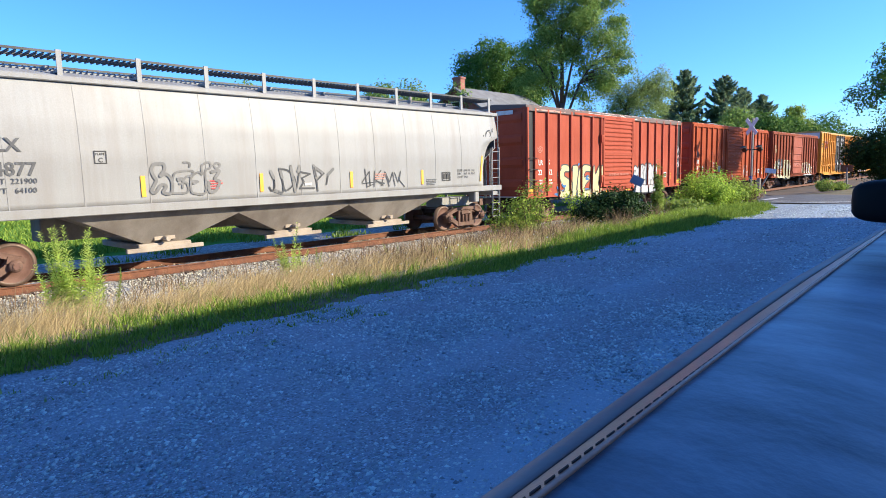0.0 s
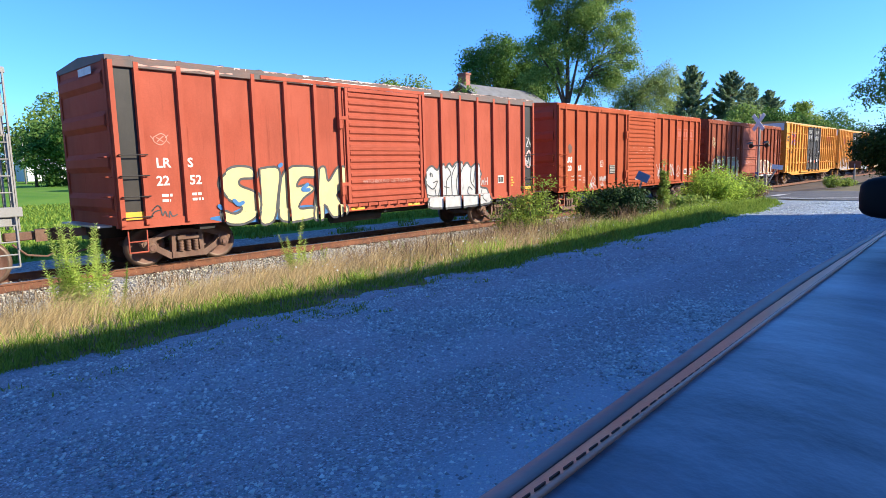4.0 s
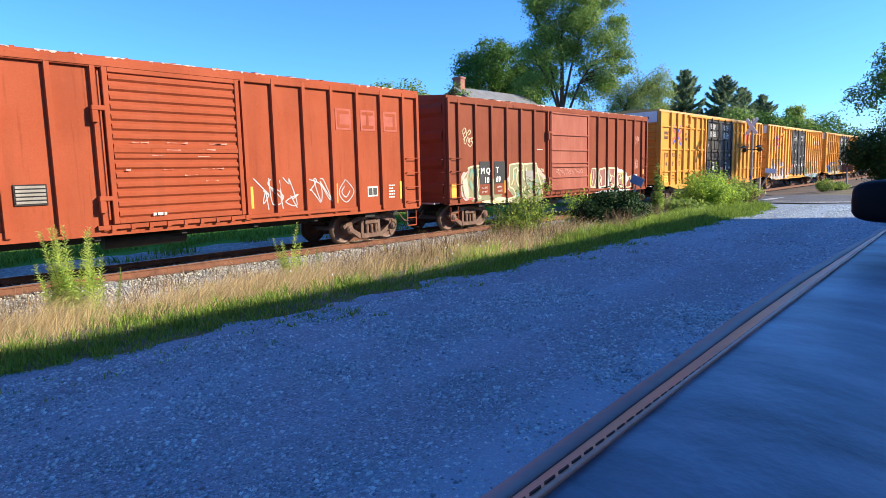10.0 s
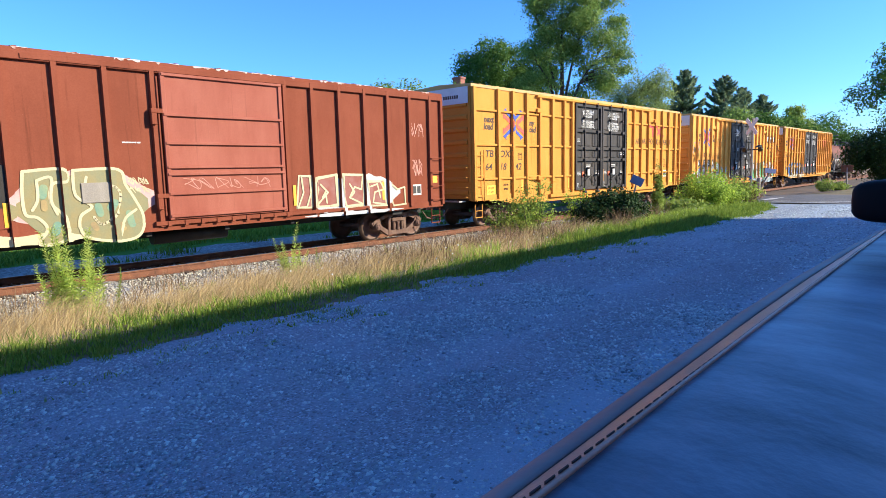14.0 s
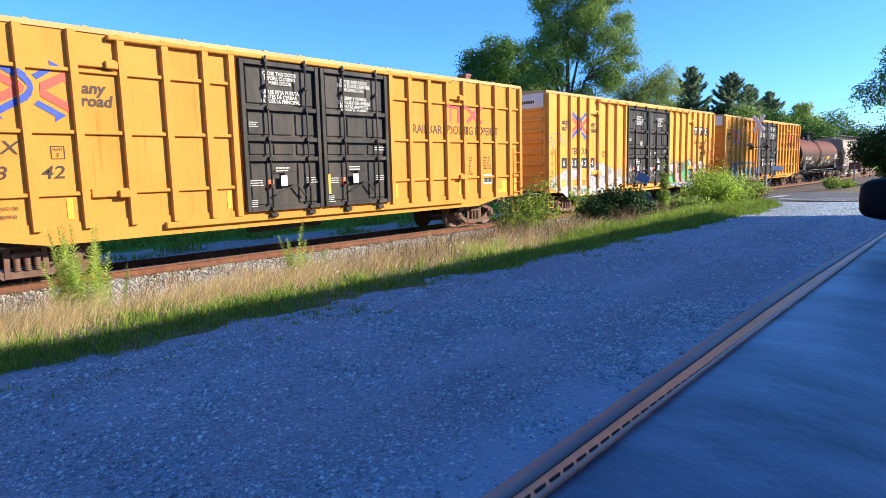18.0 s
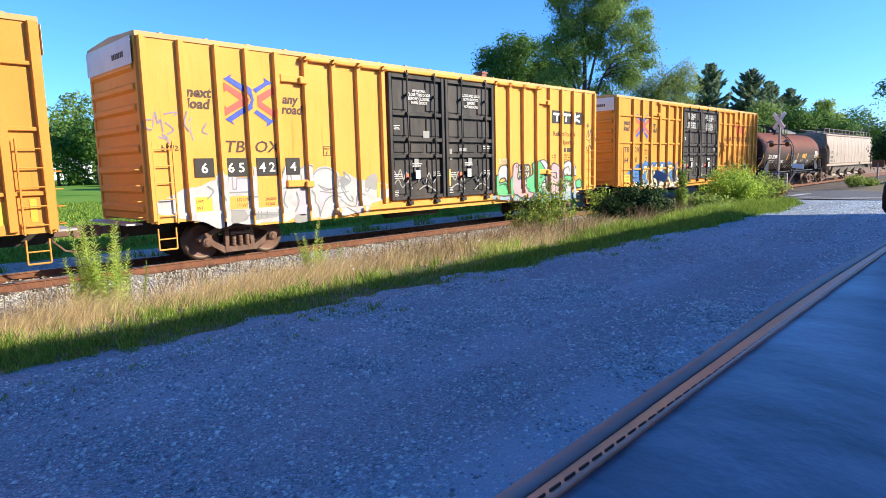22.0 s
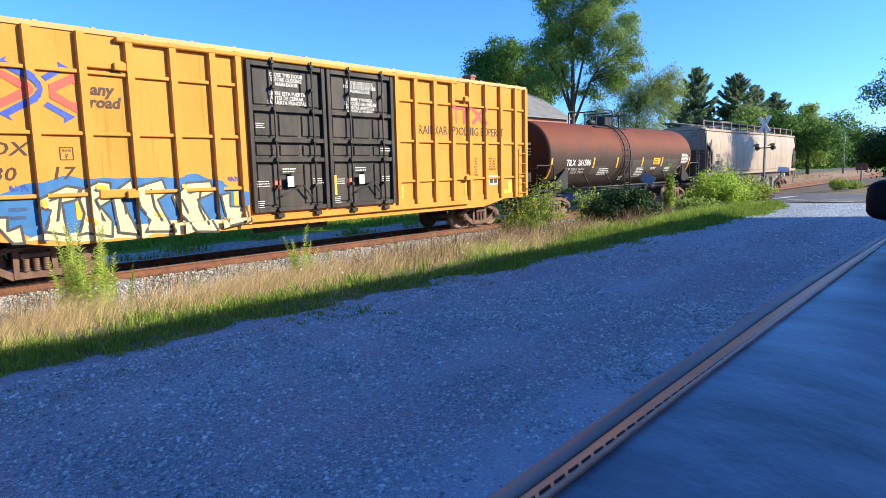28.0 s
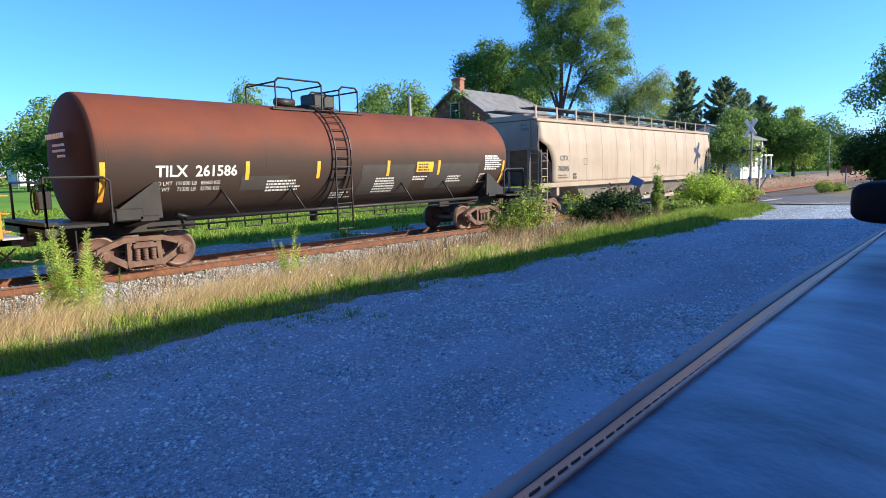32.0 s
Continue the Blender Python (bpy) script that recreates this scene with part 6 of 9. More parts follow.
for c, a, b in ((tb_a, "64 18", "42"), (tb_c, "64 30", "17")):
    hicube_letters(c, a, b, True)
    write(c, "TB", 0.36, 0.72, 2.60, INKBR, -1.526, shear=0.2, xs=1.2, bold=0.004)
    write(c, "OX", 0.36, 1.58, 2.60, INKBR, -1.526, shear=0.2, xs=1.2, bold=0.004)
    write(c, a.split()[0], 0.36, 0.72, 2.12, INKBR, -1.526, shear=0.2, xs=1.15, bold=0.004)
    write(c, a.split()[1], 0.36, 1.60, 2.12, INKBR, -1.526, shear=0.2, xs=1.15, bold=0.004)
    write(c, b, 0.36, 2.58, 2.12, INKBR, -1.526, shear=0.2, xs=1.2, bold=0.004)
    write(c, "205200" if c is tb_c else "205100", 0.11, 1.82, 1.52, INKBR, -1.526)
    write(c, "80800" if c is tb_c else "80900", 0.11, 1.84, 1.36, INKBR, -1.526)
    write(c, "RAILCAR POOLING EXPERTS", 0.40, 12.92, 3.28, INKBR, -1.526, xs=0.86, over=True)
    for st, y in (([(14.5, 4.2), (15.4, 4.2)], -1.527), ([(14.7, 4.2), (14.7, 3.72)], -1.528), ([(15.15, 4.2), (15.15, 3.72)], -1.529), ([(15.6, 4.2), (15.95, 3.96), (15.6, 3.72)], -1.527), ([(16.2, 4.2), (15.9, 3.96), (16.2, 3.72)], -1.528)):
        spray(c, [st], 0.13, INKR, y, True, "red_logo", "red painted logo strip")
    # notices on the doors
    for x, lines in ((8.12, ("CLOSE THIS DOOR", "BEFORE CLOSING", "MAIN DOOR", "", "CIERRE ESTA PUERTA", "ANTES DE CERRAR", "LA PUERTA PRINCIPAL")), (10.55, ("CLOSE AND LOCK", "BOTH DOORS BEFORE", "MOVING CAR", "", "CIERRE Y PONGA", "EL SEGURO EN AMBAS", "PUERTAS ANTES DE", "MOVER EL CARRO"))):
        for i, w in enumerate(lines):
            if w:
                write(c, w, 0.135, x, 4.58 - 0.115 * i, INKW, -1.592, align="CENTER", xs=0.86, bold=0.002)

c = tb_b
hicube_letters(c, "", "", False)
write(c, "TB", 0.40, 1.80, 2.60, INKBR, -1.526, shear=0.2, xs=1.15, bold=0.004)
write(c, "OX", 0.40, 2.58, 2.60, INKBR, -1.526, shear=0.2, xs=1.15, bold=0.004)
for x0, x1, w in ((1.05, 1.52, "6"), (1.80, 2.37, "6 5"), (2.63, 3.21, "4 2"), (3.47, 3.88, "4")):
    patch(c, "lettering_panel", x0, x1, 2.02, 2.46, -1.53, BLACKM, "black painted number panel", 0.012)
    write(c, w, 0.32, (x0 + x1) / 2, 2.12, INKW, -1.545, align="CENTER", xs=1.1, bold=0.006)
for i, (w, s, x, z) in enumerate((("-IMPORTANT-", 0.11, 8.25, 4.42), ("CLOSE THIS DOOR", 0.13, 8.25, 4.30), ("BEFORE CLOSING", 0.13, 8.25, 4.18), ("MAIN DOOR", 0.13, 8.25, 4.06), ("CLOSE AND LOCK", 0.125, 10.65, 4.42), ("BOTH DOORS", 0.125, 10.65, 4.30), ("BEFORE", 0.125, 10.65, 4.18), ("MOVING CAR", 0.125, 10.65, 4.06))):
    write(c, w, s, x, z, INKW, -1.592, align="CENTER", xs=0.9, bold=0.002)
patch(c, "logo_panel", 15.46, 17.72, 3.74, 4.24, -1.530, BLACKM, "dark logo panel")
drape(c.children[-1], c)
for k, st in enumerate(([(15.65, 4.1), (16.15, 4.1)], [(15.9, 4.1), (15.85, 3.85)], [(16.3, 4.1), (16.8, 4.1)], [(16.55, 4.1), (16.5, 3.85)], [(17.0, 4.12), (16.98, 3.86)], [(17.5, 4.1), (17.05, 3.98), (17.5, 3.86)])):
    spray(c, [st], 0.10, INKW, -1.540 - 0.001 * k, True, "white_logo", "white painted logo strip")
write(c, "Railcar Pooling", 0.27, 15.62, 3.24, INKBR, -1.526, over=True)
write(c, "Experts", 0.27, 16.15, 2.92, INKBR, -1.526, over=True)
bars(c, "stencil", 16.22, 2.78, 1.0, 1, 0.17, 0.2, INKBR, -1.526, 61)
SPRAYLILAC = mat("faint_lilac_spray", (0.48, 0.41, 0.46), (0.42, 0.36, 0.41), 2.0, 0.6, relief=0)
drape(cloud(c, 0.10, 6.86, 0.80, 2.02, SPRAYW, -1.524, "graffiti", "white spray of the graffiti", 0.14, 3), c)
shape(c, [(3.29, 2.09), (3.42, 2.28), (3.81, 2.15), (4.08, 2.27), (4.26, 2.19), (4.30, 1.59), (4.10, 1.66), (3.32, 1.70)], SPRAYW, -1.5270, None, 0.05, label="white top of the graffiti letters")
shape(c, [(4.30, 1.84), (4.33, 2.09), (4.54, 2.21), (4.82, 2.20), (5.01, 2.05), (5.10, 1.91), (5.31, 1.93), (5.30, 2.09), (5.59, 1.79), (5.75, 1.49), (4.49, 1.55)], SPRAYW, -1.5270, None, 0.05, label="white top of the graffiti letters")
shape(c, [(1.56, 2.03), (1.68, 2.16), (1.77, 2.05), (2.42, 2.00), (2.47, 2.25), (2.59, 2.13), (2.57, 1.74), (1.53, 1.73)], SPRAYW, -1.5270, None, 0.05, label="white top of the graffiti letters")
shape(c, [(1.91, 1.96), (2.41, 1.96), (2.40, 1.64), (1.90, 1.65)], SPRAYLILAC, -1.5290, None, 0.05, label="faint lilac spray of the graffiti")
shape(c, [(3.72, 1.60), (4.02, 1.58), (4.04, 1.00), (3.71, 0.98), (3.77, 1.27)], SPRAYLILAC, -1.5290, None, 0.05, label="faint lilac spray of the graffiti")
shape(c, [(4.49, 1.55), (4.95, 1.56), (5.15, 1.39), (4.75, 1.36), (4.49, 1.04), (4.43, 1.20)], SPRAYLILAC, -1.5290, None, 0.05, label="faint lilac spray of the graffiti")
shape(c, [(5.05, 1.86), (5.30, 1.91), (5.51, 1.79), (5.31, 1.67), (5.35, 1.51), (5.10, 1.76)], SPRAYASH, -1.5290, None, 0.05, label="ash-grey shade of the graffiti")
shape(c, [(6.14, 1.88), (6.45, 1.98), (6.51, 1.54), (6.18, 1.55), (6.01, 1.64)], SPRAYPALE, -1.5290, None, 0.05, label="pale grey cloud behind the tag")
shape(c, [(1.83, 1.19), (2.20, 1.18), (2.28, 0.95), (1.81, 0.90)], SPRAYPALE, -1.5290, None, 0.05, label="pale grey cloud low on the side")
shape(c, [(2.39, 1.10), (3.11, 1.08), (3.12, 0.96), (2.40, 0.94)], SPRAYPALE, -1.5290, None, 0.05, label="pale grey cloud low on the side")
shape(c, [(3.66, 0.96), (4.02, 0.96), (4.03, 0.78), (3.64, 0.77)], SPRAYPALE, -1.5290, None, 0.05, label="pale grey cloud low on the side")
spray(c, [smooth_line([(4.24, 1.66), (4.30, 1.99), (4.47, 2.14), (4.72, 2.17), (4.91, 2.10), (5.00, 1.88), (4.98, 1.62), (4.81, 1.59), (4.50, 1.68)]), smooth_line([(4.44, 1.73), (4.68, 1.57), (5.08, 1.68)]), smooth_line([(5.03, 1.92), (5.33, 1.93), (5.31, 2.06), (5.54, 1.82), (5.31, 1.67), (5.30, 1.76), (5.08, 1.77)]), smooth_line([(4.44, 0.95), (4.61, 1.25), (4.86, 1.41), (5.12, 1.34), (5.37, 1.13), (5.65, 1.09), (5.74, 1.35), (5.89, 1.41), (6.02, 1.23), (5.96, 0.98), (5.71, 0.87), (5.23, 1.08)]), smooth_line([(5.05, 1.84), (5.45, 1.26), (5.60, 1.28), (5.53, 1.37)]), smooth_line([(3.29, 1.68), (3.60, 1.75), (4.03, 1.67)]), smooth_line([(4.14, 1.60), (4.39, 1.14), (4.43, 0.88)]), smooth_line([(3.29, 2.07), (3.43, 2.26), (3.81, 2.15), (4.08, 2.26), (4.24, 2.19)]), smooth_line([(3.59, 2.01), (3.64, 1.77), (3.77, 1.67)]), smooth_line([(3.37, 1.64), (3.28, 1.34), (3.43, 1.09)]), smooth_line([(3.74, 1.56), (3.80, 1.31), (3.66, 1.07)]), smooth_line([(1.59, 2.00), (1.61, 1.73), (1.72, 1.45)]), smooth_line([(1.34, 1.80), (1.47, 1.68), (1.31, 1.51)]), smooth_line([(4.49, 1.55), (5.00, 1.48), (5.43, 1.50)]), smooth_line([(4.26, 1.59), (4.32, 1.39), (4.23, 1.15)]), smooth_line([(5.98, 1.64), (6.11, 1.47), (6.24, 1.63)]), [(1.96, 1.99), (1.96, 1.71), (2.05, 1.71), (2.08, 1.98), (2.39, 1.97)], [(1.86, 1.99), (1.82, 1.55)], [(1.87, 1.63), (2.36, 1.63)], [(2.56, 1.50), (2.37, 1.51)], [(1.82, 1.21), (2.22, 1.18)], [(2.20, 0.95), (2.36, 1.08), (3.09, 1.01)], [(3.49, 1.99), (3.47, 1.68)], [(3.91, 2.00), (3.89, 1.73)], [(2.52, 1.13), (2.50, 0.97)], [(2.67, 1.12), (2.66, 0.98)], [(2.83, 1.11), (2.82, 0.98)]], 0.032, SPRAYASH, -1.5315)
for x0, x1, z0, z1 in ((1.80, 2.33, 1.18, 1.54), (2.62, 3.17, 1.17, 2.00)):
    patch(c, "lettering_panel", x0, x1, z0, z1, -1.5335, YEL2, "", 0.008)
write(c, "LD LMT", 0.11, 2.04, 1.41, INKBR, -1.5425)
write(c, "LT WT", 0.11, 2.02, 1.27, INKBR, -1.5425)
write(c, "206800", 0.11, 2.80, 1.39, INKBR, -1.5425)
write(c, "79200", 0.11, 2.80, 1.26, INKBR, -1.5425)
spray(c, [smooth_line([(0.14, 3.3), (-0, 3.27), (0.02, 3.1), (0.17, 3.12), (0.26, 3.47), (0.3, 3.23), (0.37, 3.31), (0.4, 3.06)]), smooth_line([(0.46, 3.44), (0.73, 3.49), (0.69, 3.42)]), smooth_line([(0.47, 3.25), (0.64, 3.1), (0.5, 3)]), smooth_line([(0.92, 3.5), (0.85, 3.24), (0.93, 3.07)]), smooth_line([(1.05, 3.37), (1.01, 3.21), (1.07, 2.88)]), smooth_line([(1.41, 3.26), (1.3, 3.08), (1.42, 3.02)]), smooth_line([(0.3, 2.93), (0.5, 2.9), (0.39, 3), (0.52, 2.8)])], 0.035, SPRAYLIL, -1.526)
spray(c, [smooth_line([(0.36, 2.75), (0.35, 2.64), (0.42, 2.67), (0.36, 2.71)]), smooth_line([(0.46, 2.74), (0.45, 2.65), (0.5, 2.74)]), smooth_line([(0.53, 2.64), (0.55, 2.75), (0.59, 2.65), (0.61, 2.75)]), smooth_line([(0.65, 2.74), (0.7, 2.71), (0.64, 2.64), (0.72, 2.65)])], 0.02, INKBR, -1.526)
spray(c, [smooth_line([(5.96, 1.8), (5.9, 1.6), (6.06, 1.67), (5.96, 1.8)]), smooth_line([(6.11, 1.73), (6.22, 1.73), (6.1, 1.58), (6.23, 1.59)]), smooth_line([(6.3, 1.79), (6.29, 1.57), (6.4, 1.7), (6.5, 1.52)]), smooth_line([(6.61, 1.69), (6.79, 1.64), (6.62, 1.51), (6.84, 1.47)])], 0.03, SPRAYW, -1.526)
patch(c, "notice_plate", 8.38, 8.65, 3.00, 3.26, -1.592, SPRAYPALE, "worn pale sticker on the door", 0.004)
patch(c, "notice_plate", 10.00, 10.39, 2.63, 2.74, -1.592, SPRAYPALE, "worn pale sticker on the door", 0.004)
patch(c, "notice_plate", 9.56, 9.68, 2.36, 2.71, -1.592, SPRAYPALE, "worn pale sticker on the door", 0.004)
patch(c, "notice_plate", 7.97, 8.15, 1.81, 2.41, -1.592, SPRAYPALE, "worn pale sticker on the door", 0.004)
patch(c, "notice_plate", 10.47, 10.65, 1.79, 2.48, -1.592, SPRAYPALE, "worn pale sticker on the door", 0.004)
spray(c, [smooth_line([(7.01, 1.91), (7.12, 2.04), (7.24, 1.87), (7.38, 2.07), (7.49, 1.77), (7.61, 2.00), (7.72, 1.71)]), smooth_line([(7.09, 1.62), (7.29, 1.78), (7.44, 1.54), (7.69, 1.71), (7.85, 1.49)]), smooth_line([(8.12, 1.69), (8.26, 1.87), (8.42, 1.62), (8.59, 1.95), (8.75, 1.64), (8.95, 1.84)]), smooth_line([(8.16, 1.45), (8.49, 1.56), (8.92, 1.35)]), smooth_line([(9.44, 1.64), (9.57, 1.92), (9.80, 1.69), (9.98, 1.97), (10.17, 1.61), (10.35, 1.87)]), smooth_line([(9.55, 1.38), (9.92, 1.56), (10.28, 1.38)]), smooth_line([(10.78, 1.85), (10.94, 1.61), (11.18, 1.91), (11.35, 1.57), (11.59, 1.86)]), smooth_line([(10.80, 1.35), (11.16, 1.54), (11.52, 1.35)])], 0.045, SPRAYPALE, -1.592)
drape(cloud(c, 11.80, 17.65, 0.85, 1.65, SPRAYW, -1.524, "graffiti", "white spray of the graffiti", 0.22, 9), c)
drape(cloud(c, 11.87, 17.48, 0.86, 1.08, SPRAYGREY, -1.528, "graffiti", "grey spray at the sill", 0.22, 10), c)
SPRAYPK = mat("pale_pink_spray", (0.46, 0.32, 0.33), (0.40, 0.26, 0.28), 2.0, 0.6, relief=0)
SPRAYSL = mat("slate_blue_spray", (0.22, 0.29, 0.33), (0.30, 0.36, 0.38), 2.5, 0.6, relief=0)
shape(c, [(11.83, 1.12), (12.92, 1.37), (13.14, 1.01), (14.05, 1.37), (14.4, 1.23), (15.23, 1.06), (16.1, 0.95), (17.06, 1.05), (17.04, 0.71), (15.21, 0.71), (11.81, 0.93)], SPRAYSL, -1.5295, None, 0.045, label="slate-blue sprayed ground")
shape(c, [(13.35, 2.15), (14.06, 2.13), (14.01, 1.57), (13.3, 1.61)], SPRAYK, -1.5325, None, 0.045, label="dark sprayed ground")
shape(c, [(11.89, 1.76), (12.09, 1.82), (12.16, 1.52), (12.63, 1.58), (12.89, 1.78), (12.99, 1.5), (12.91, 1.08), (11.83, 1.11)], SPRAYG, -1.5355, SPRAYK, 0.045, label="green letter of the graffiti")
shape(c, [(12.04, 1.56), (12.13, 1.88), (12.29, 2.1), (12.59, 2.13), (12.72, 1.92), (12.67, 1.51), (12.52, 1.67), (12.28, 1.65), (12.15, 1.49)], SPRAYW, -1.5385, SPRAYK, 0.045, label="white letter of the graffiti")
shape(c, [(13.02, 2.12), (13.18, 2.21), (13.33, 2.11), (13.27, 1.63), (13.59, 1.61), (13.77, 1.31), (14.05, 1.15), (13.99, 0.88), (13.46, 0.9), (13.14, 0.99), (12.96, 1.23)], SPRAYPK, -1.5415, SPRAYK, 0.045, label="pale pink letter of the graffiti")
shape(c, [(14.19, 2.16), (14.41, 2.26), (14.71, 2.26), (15.01, 2.06), (15.1, 1.68), (14.8, 1.32), (14.9, 0.7), (14.6, 0.68), (14.57, 0.98), (13.89, 1.15), (13.79, 1.58), (14.23, 1.79)], SPRAYG, -1.5445, SPRAYK, 0.045, label="green letter of the graffiti")
shape(c, [(15.06, 1.84), (15.31, 2.09), (15.72, 2.16), (16.1, 1.96), (16.16, 1.55), (16.08, 0.98), (15.3, 0.96), (15.13, 1.3)], SPRAYPK, -1.5475, SPRAYK, 0.045, label="pale pink letter of the graffiti")
shape(c, [(14.68, 2.29), (15.03, 2.29), (15.32, 1.98), (15.11, 1.89), (14.92, 2.07)], SPRAYW, -1.5505, SPRAYK, 0.045, label="white letter of the graffiti")
shape(c, [(16.12, 1.8), (16.31, 2.11), (16.68, 2.26), (16.96, 2.09), (17.12, 1.67), (16.82, 1.67), (16.28, 1.69)], SPRAYW, -1.5535, SPRAYK, 0.045, label="white letter of the graffiti")
shape(c, [(16.21, 1.63), (16.84, 1.64), (16.92, 1.43), (16.46, 1.44), (16.43, 1.08), (16.17, 1.13)], SPRAYG, -1.5565, SPRAYK, 0.045, label="green letter of the graffiti")
shape(c, [(17.23, 1.42), (17.57, 1.49), (17.62, 1.17), (17.26, 1.15)], SPRAYG, -1.5595, SPRAYK, 0.045, label="green letter of the graffiti")
spray(c, [smooth_line([(13.38, 2.07), (13.39, 1.93), (13.52, 1.95)]), smooth_line([(13.55, 2.03), (13.63, 2.09), (13.63, 1.95), (13.55, 1.93), (13.55, 2.03)]), [(13.7, 2.08), (13.68, 1.92)], smooth_line([(13.81, 2.08), (13.69, 2), (13.81, 1.92)]), smooth_line([(13.84, 1.99), (13.94, 2.08), (13.95, 1.93), (13.84, 1.95)]), smooth_line([(13.32, 1.69), (13.36, 1.84), (13.42, 1.74), (13.49, 1.85), (13.5, 1.68)]), smooth_line([(13.55, 1.81), (13.64, 1.82), (13.61, 1.68), (13.54, 1.7), (13.55, 1.81)]), [(13.66, 1.82), (13.77, 1.83)], [(13.72, 1.82), (13.7, 1.67)], [(13.81, 1.83), (13.8, 1.67)], smooth_line([(13.85, 1.82), (13.88, 1.67), (13.95, 1.83)]), smooth_line([(13.98, 1.82), (13.96, 1.66), (14.02, 1.67)])], 0.035, SPRAYE, -1.536)
spray(c, [smooth_line([(12.16, 2.34), (12.23, 2.36), (12.2, 2.2), (12.13, 2.22)]), smooth_line([(12.27, 2.36), (12.26, 2.2), (12.33, 2.23)]), smooth_line([(12.37, 2.2), (12.38, 2.35), (12.45, 2.33), (12.38, 2.28), (12.46, 2.2)]), smooth_line([(12.51, 2.34), (12.58, 2.35), (12.57, 2.21), (12.5, 2.21), (12.51, 2.34)]), smooth_line([(12.69, 2.38), (12.63, 2.36), (12.63, 2.21), (12.72, 2.23)]), [(12.62, 2.29), (12.68, 2.3)]], 0.04, SPRAYE, -1.53)
spray(c, [smooth_line([(13.5, 1.3), (13.61, 1.4), (13.69, 1.25), (13.74, 1.03)]), smooth_line([(14.68, 1.92), (14.83, 1.84), (14.77, 1.62), (14.63, 1.7)]), smooth_line([(15.61, 1.81), (15.82, 1.77), (15.76, 1.57), (15.6, 1.66)]), smooth_line([(15.41, 1.28), (15.74, 1.34), (16.03, 1.16)]), [(13.18, 2.11), (13.23, 2.04)], smooth_line([(12.14, 1.42), (12.5, 1.47), (12.67, 1.32)]), [(14.47, 1.12), (14.82, 0.86)], smooth_line([(16.39, 1.95), (16.66, 2.02), (16.74, 1.85)]), [(13.95, 0.94), (14.9, 0.78)]], 0.035, SPRAYK, -1.5635)
spray(c, [smooth_line([(18.11, 3.73), (18.26, 3.68), (18.2, 3.82), (18.15, 3.61)]), smooth_line([(17.99, 3.48), (18.08, 3.23), (18.25, 3.53), (18.28, 3.23), (18.46, 3.58)]), smooth_line([(18.57, 3.63), (18.39, 3.36), (18.6, 3.33)]), smooth_line([(18.03, 3.18), (18.33, 3.1), (18.54, 3.24), (18.64, 3.11), (18.27, 3)]), smooth_line([(18.06, 2.89), (18.2, 2.67), (18.32, 2.91), (18.51, 2.72), (18.42, 2.89)])], 0.028, SPRAYK, -1.527)

c = tb_c
drape(cloud(c, 1.1, 6.9, 0.9, 2.2, SPRAYB, -1.524, "graffiti", "blue sprayed ground of the graffiti", 0.12, 3), c)
shape(c, [(1.65, 1.43), (1.81, 1.42), (1.78, 1.16), (2, 1.24), (2.03, 0.9), (1.84, 0.91), (1.63, 1.24)], SPRAYE, -1.5285, SPRAYK, 0.05, False, label="cream block letter with a dark outline")
shape(c, [(2.31, 1.73), (2.56, 1.85), (2.86, 1.98), (3.1, 1.93), (3.01, 1.69), (2.75, 1.64), (2.79, 0.99), (2.55, 1.05), (2.37, 1.1), (2.54, 1.51), (2.3, 1.59)], SPRAYE, -1.5315, SPRAYK, 0.05, False, label="cream block letter with a dark outline")
shape(c, [(3.12, 1.9), (3.44, 2.06), (3.69, 2.02), (3.7, 1.66), (3.46, 1.53), (3.66, 1.22), (3.63, 0.88), (3.14, 1), (3, 0.97), (3.14, 1.4), (3.07, 1.69)], SPRAYE, -1.5345, SPRAYK, 0.05, False, label="cream block letter with a dark outline")
shape(c, [(4.14, 1.9), (4.78, 2.06), (4.88, 1.75), (4.65, 1.61), (4.94, 0.88), (4.29, 0.93), (4.44, 1.17), (4.22, 1.48)], SPRAYE, -1.5375, SPRAYK, 0.05, False, label="cream block letter with a dark outline")
shape(c, [(4.98, 1.67), (5.33, 1.97), (5.91, 1.99), (5.98, 1.71), (5.56, 1.57), (5.96, 0.79), (5.42, 0.84), (5.11, 1.24)], SPRAYE, -1.5405, SPRAYK, 0.05, False, label="cream block letter with a dark outline")
shape(c, [(6.09, 1.66), (6.39, 1.69), (6.37, 1.36), (6.74, 1.34), (6.77, 0.98), (6.22, 0.9)], SPRAYE, -1.5435, SPRAYK, 0.05, False, label="cream block letter with a dark outline")
shape(c, [(3.7, 1.8), (4.12, 2.08), (4.15, 1.86), (3.9, 1.65), (4.17, 0.88), (3.77, 0.96)], SPRAYE, -1.5465, SPRAYK, 0.05, False, label="cream block letter with a dark outline")
spray(c, [[(2.55, 1.71), (2.74, 1.77), (2.65, 1.3)], [(3.35, 1.89), (3.52, 1.81), (3.34, 1.68), (3.51, 1.23)], [(4.52, 1.85), (4.57, 1.46), (4.7, 1.15)], [(5.4, 1.73), (5.66, 1.8), (5.59, 1.41), (5.73, 0.99)], [(3.92, 1.87), (3.95, 1.35)], [(5.14, 1.59), (5.28, 1.26)]], 0.04, SPRAYK, -1.5535)
drape(cloud(c, 2.08, 6.79, 0.80, 1.16, SPRAYE, -1.527, "graffiti", "cream spray on the side sill", 0.3, 4), c)
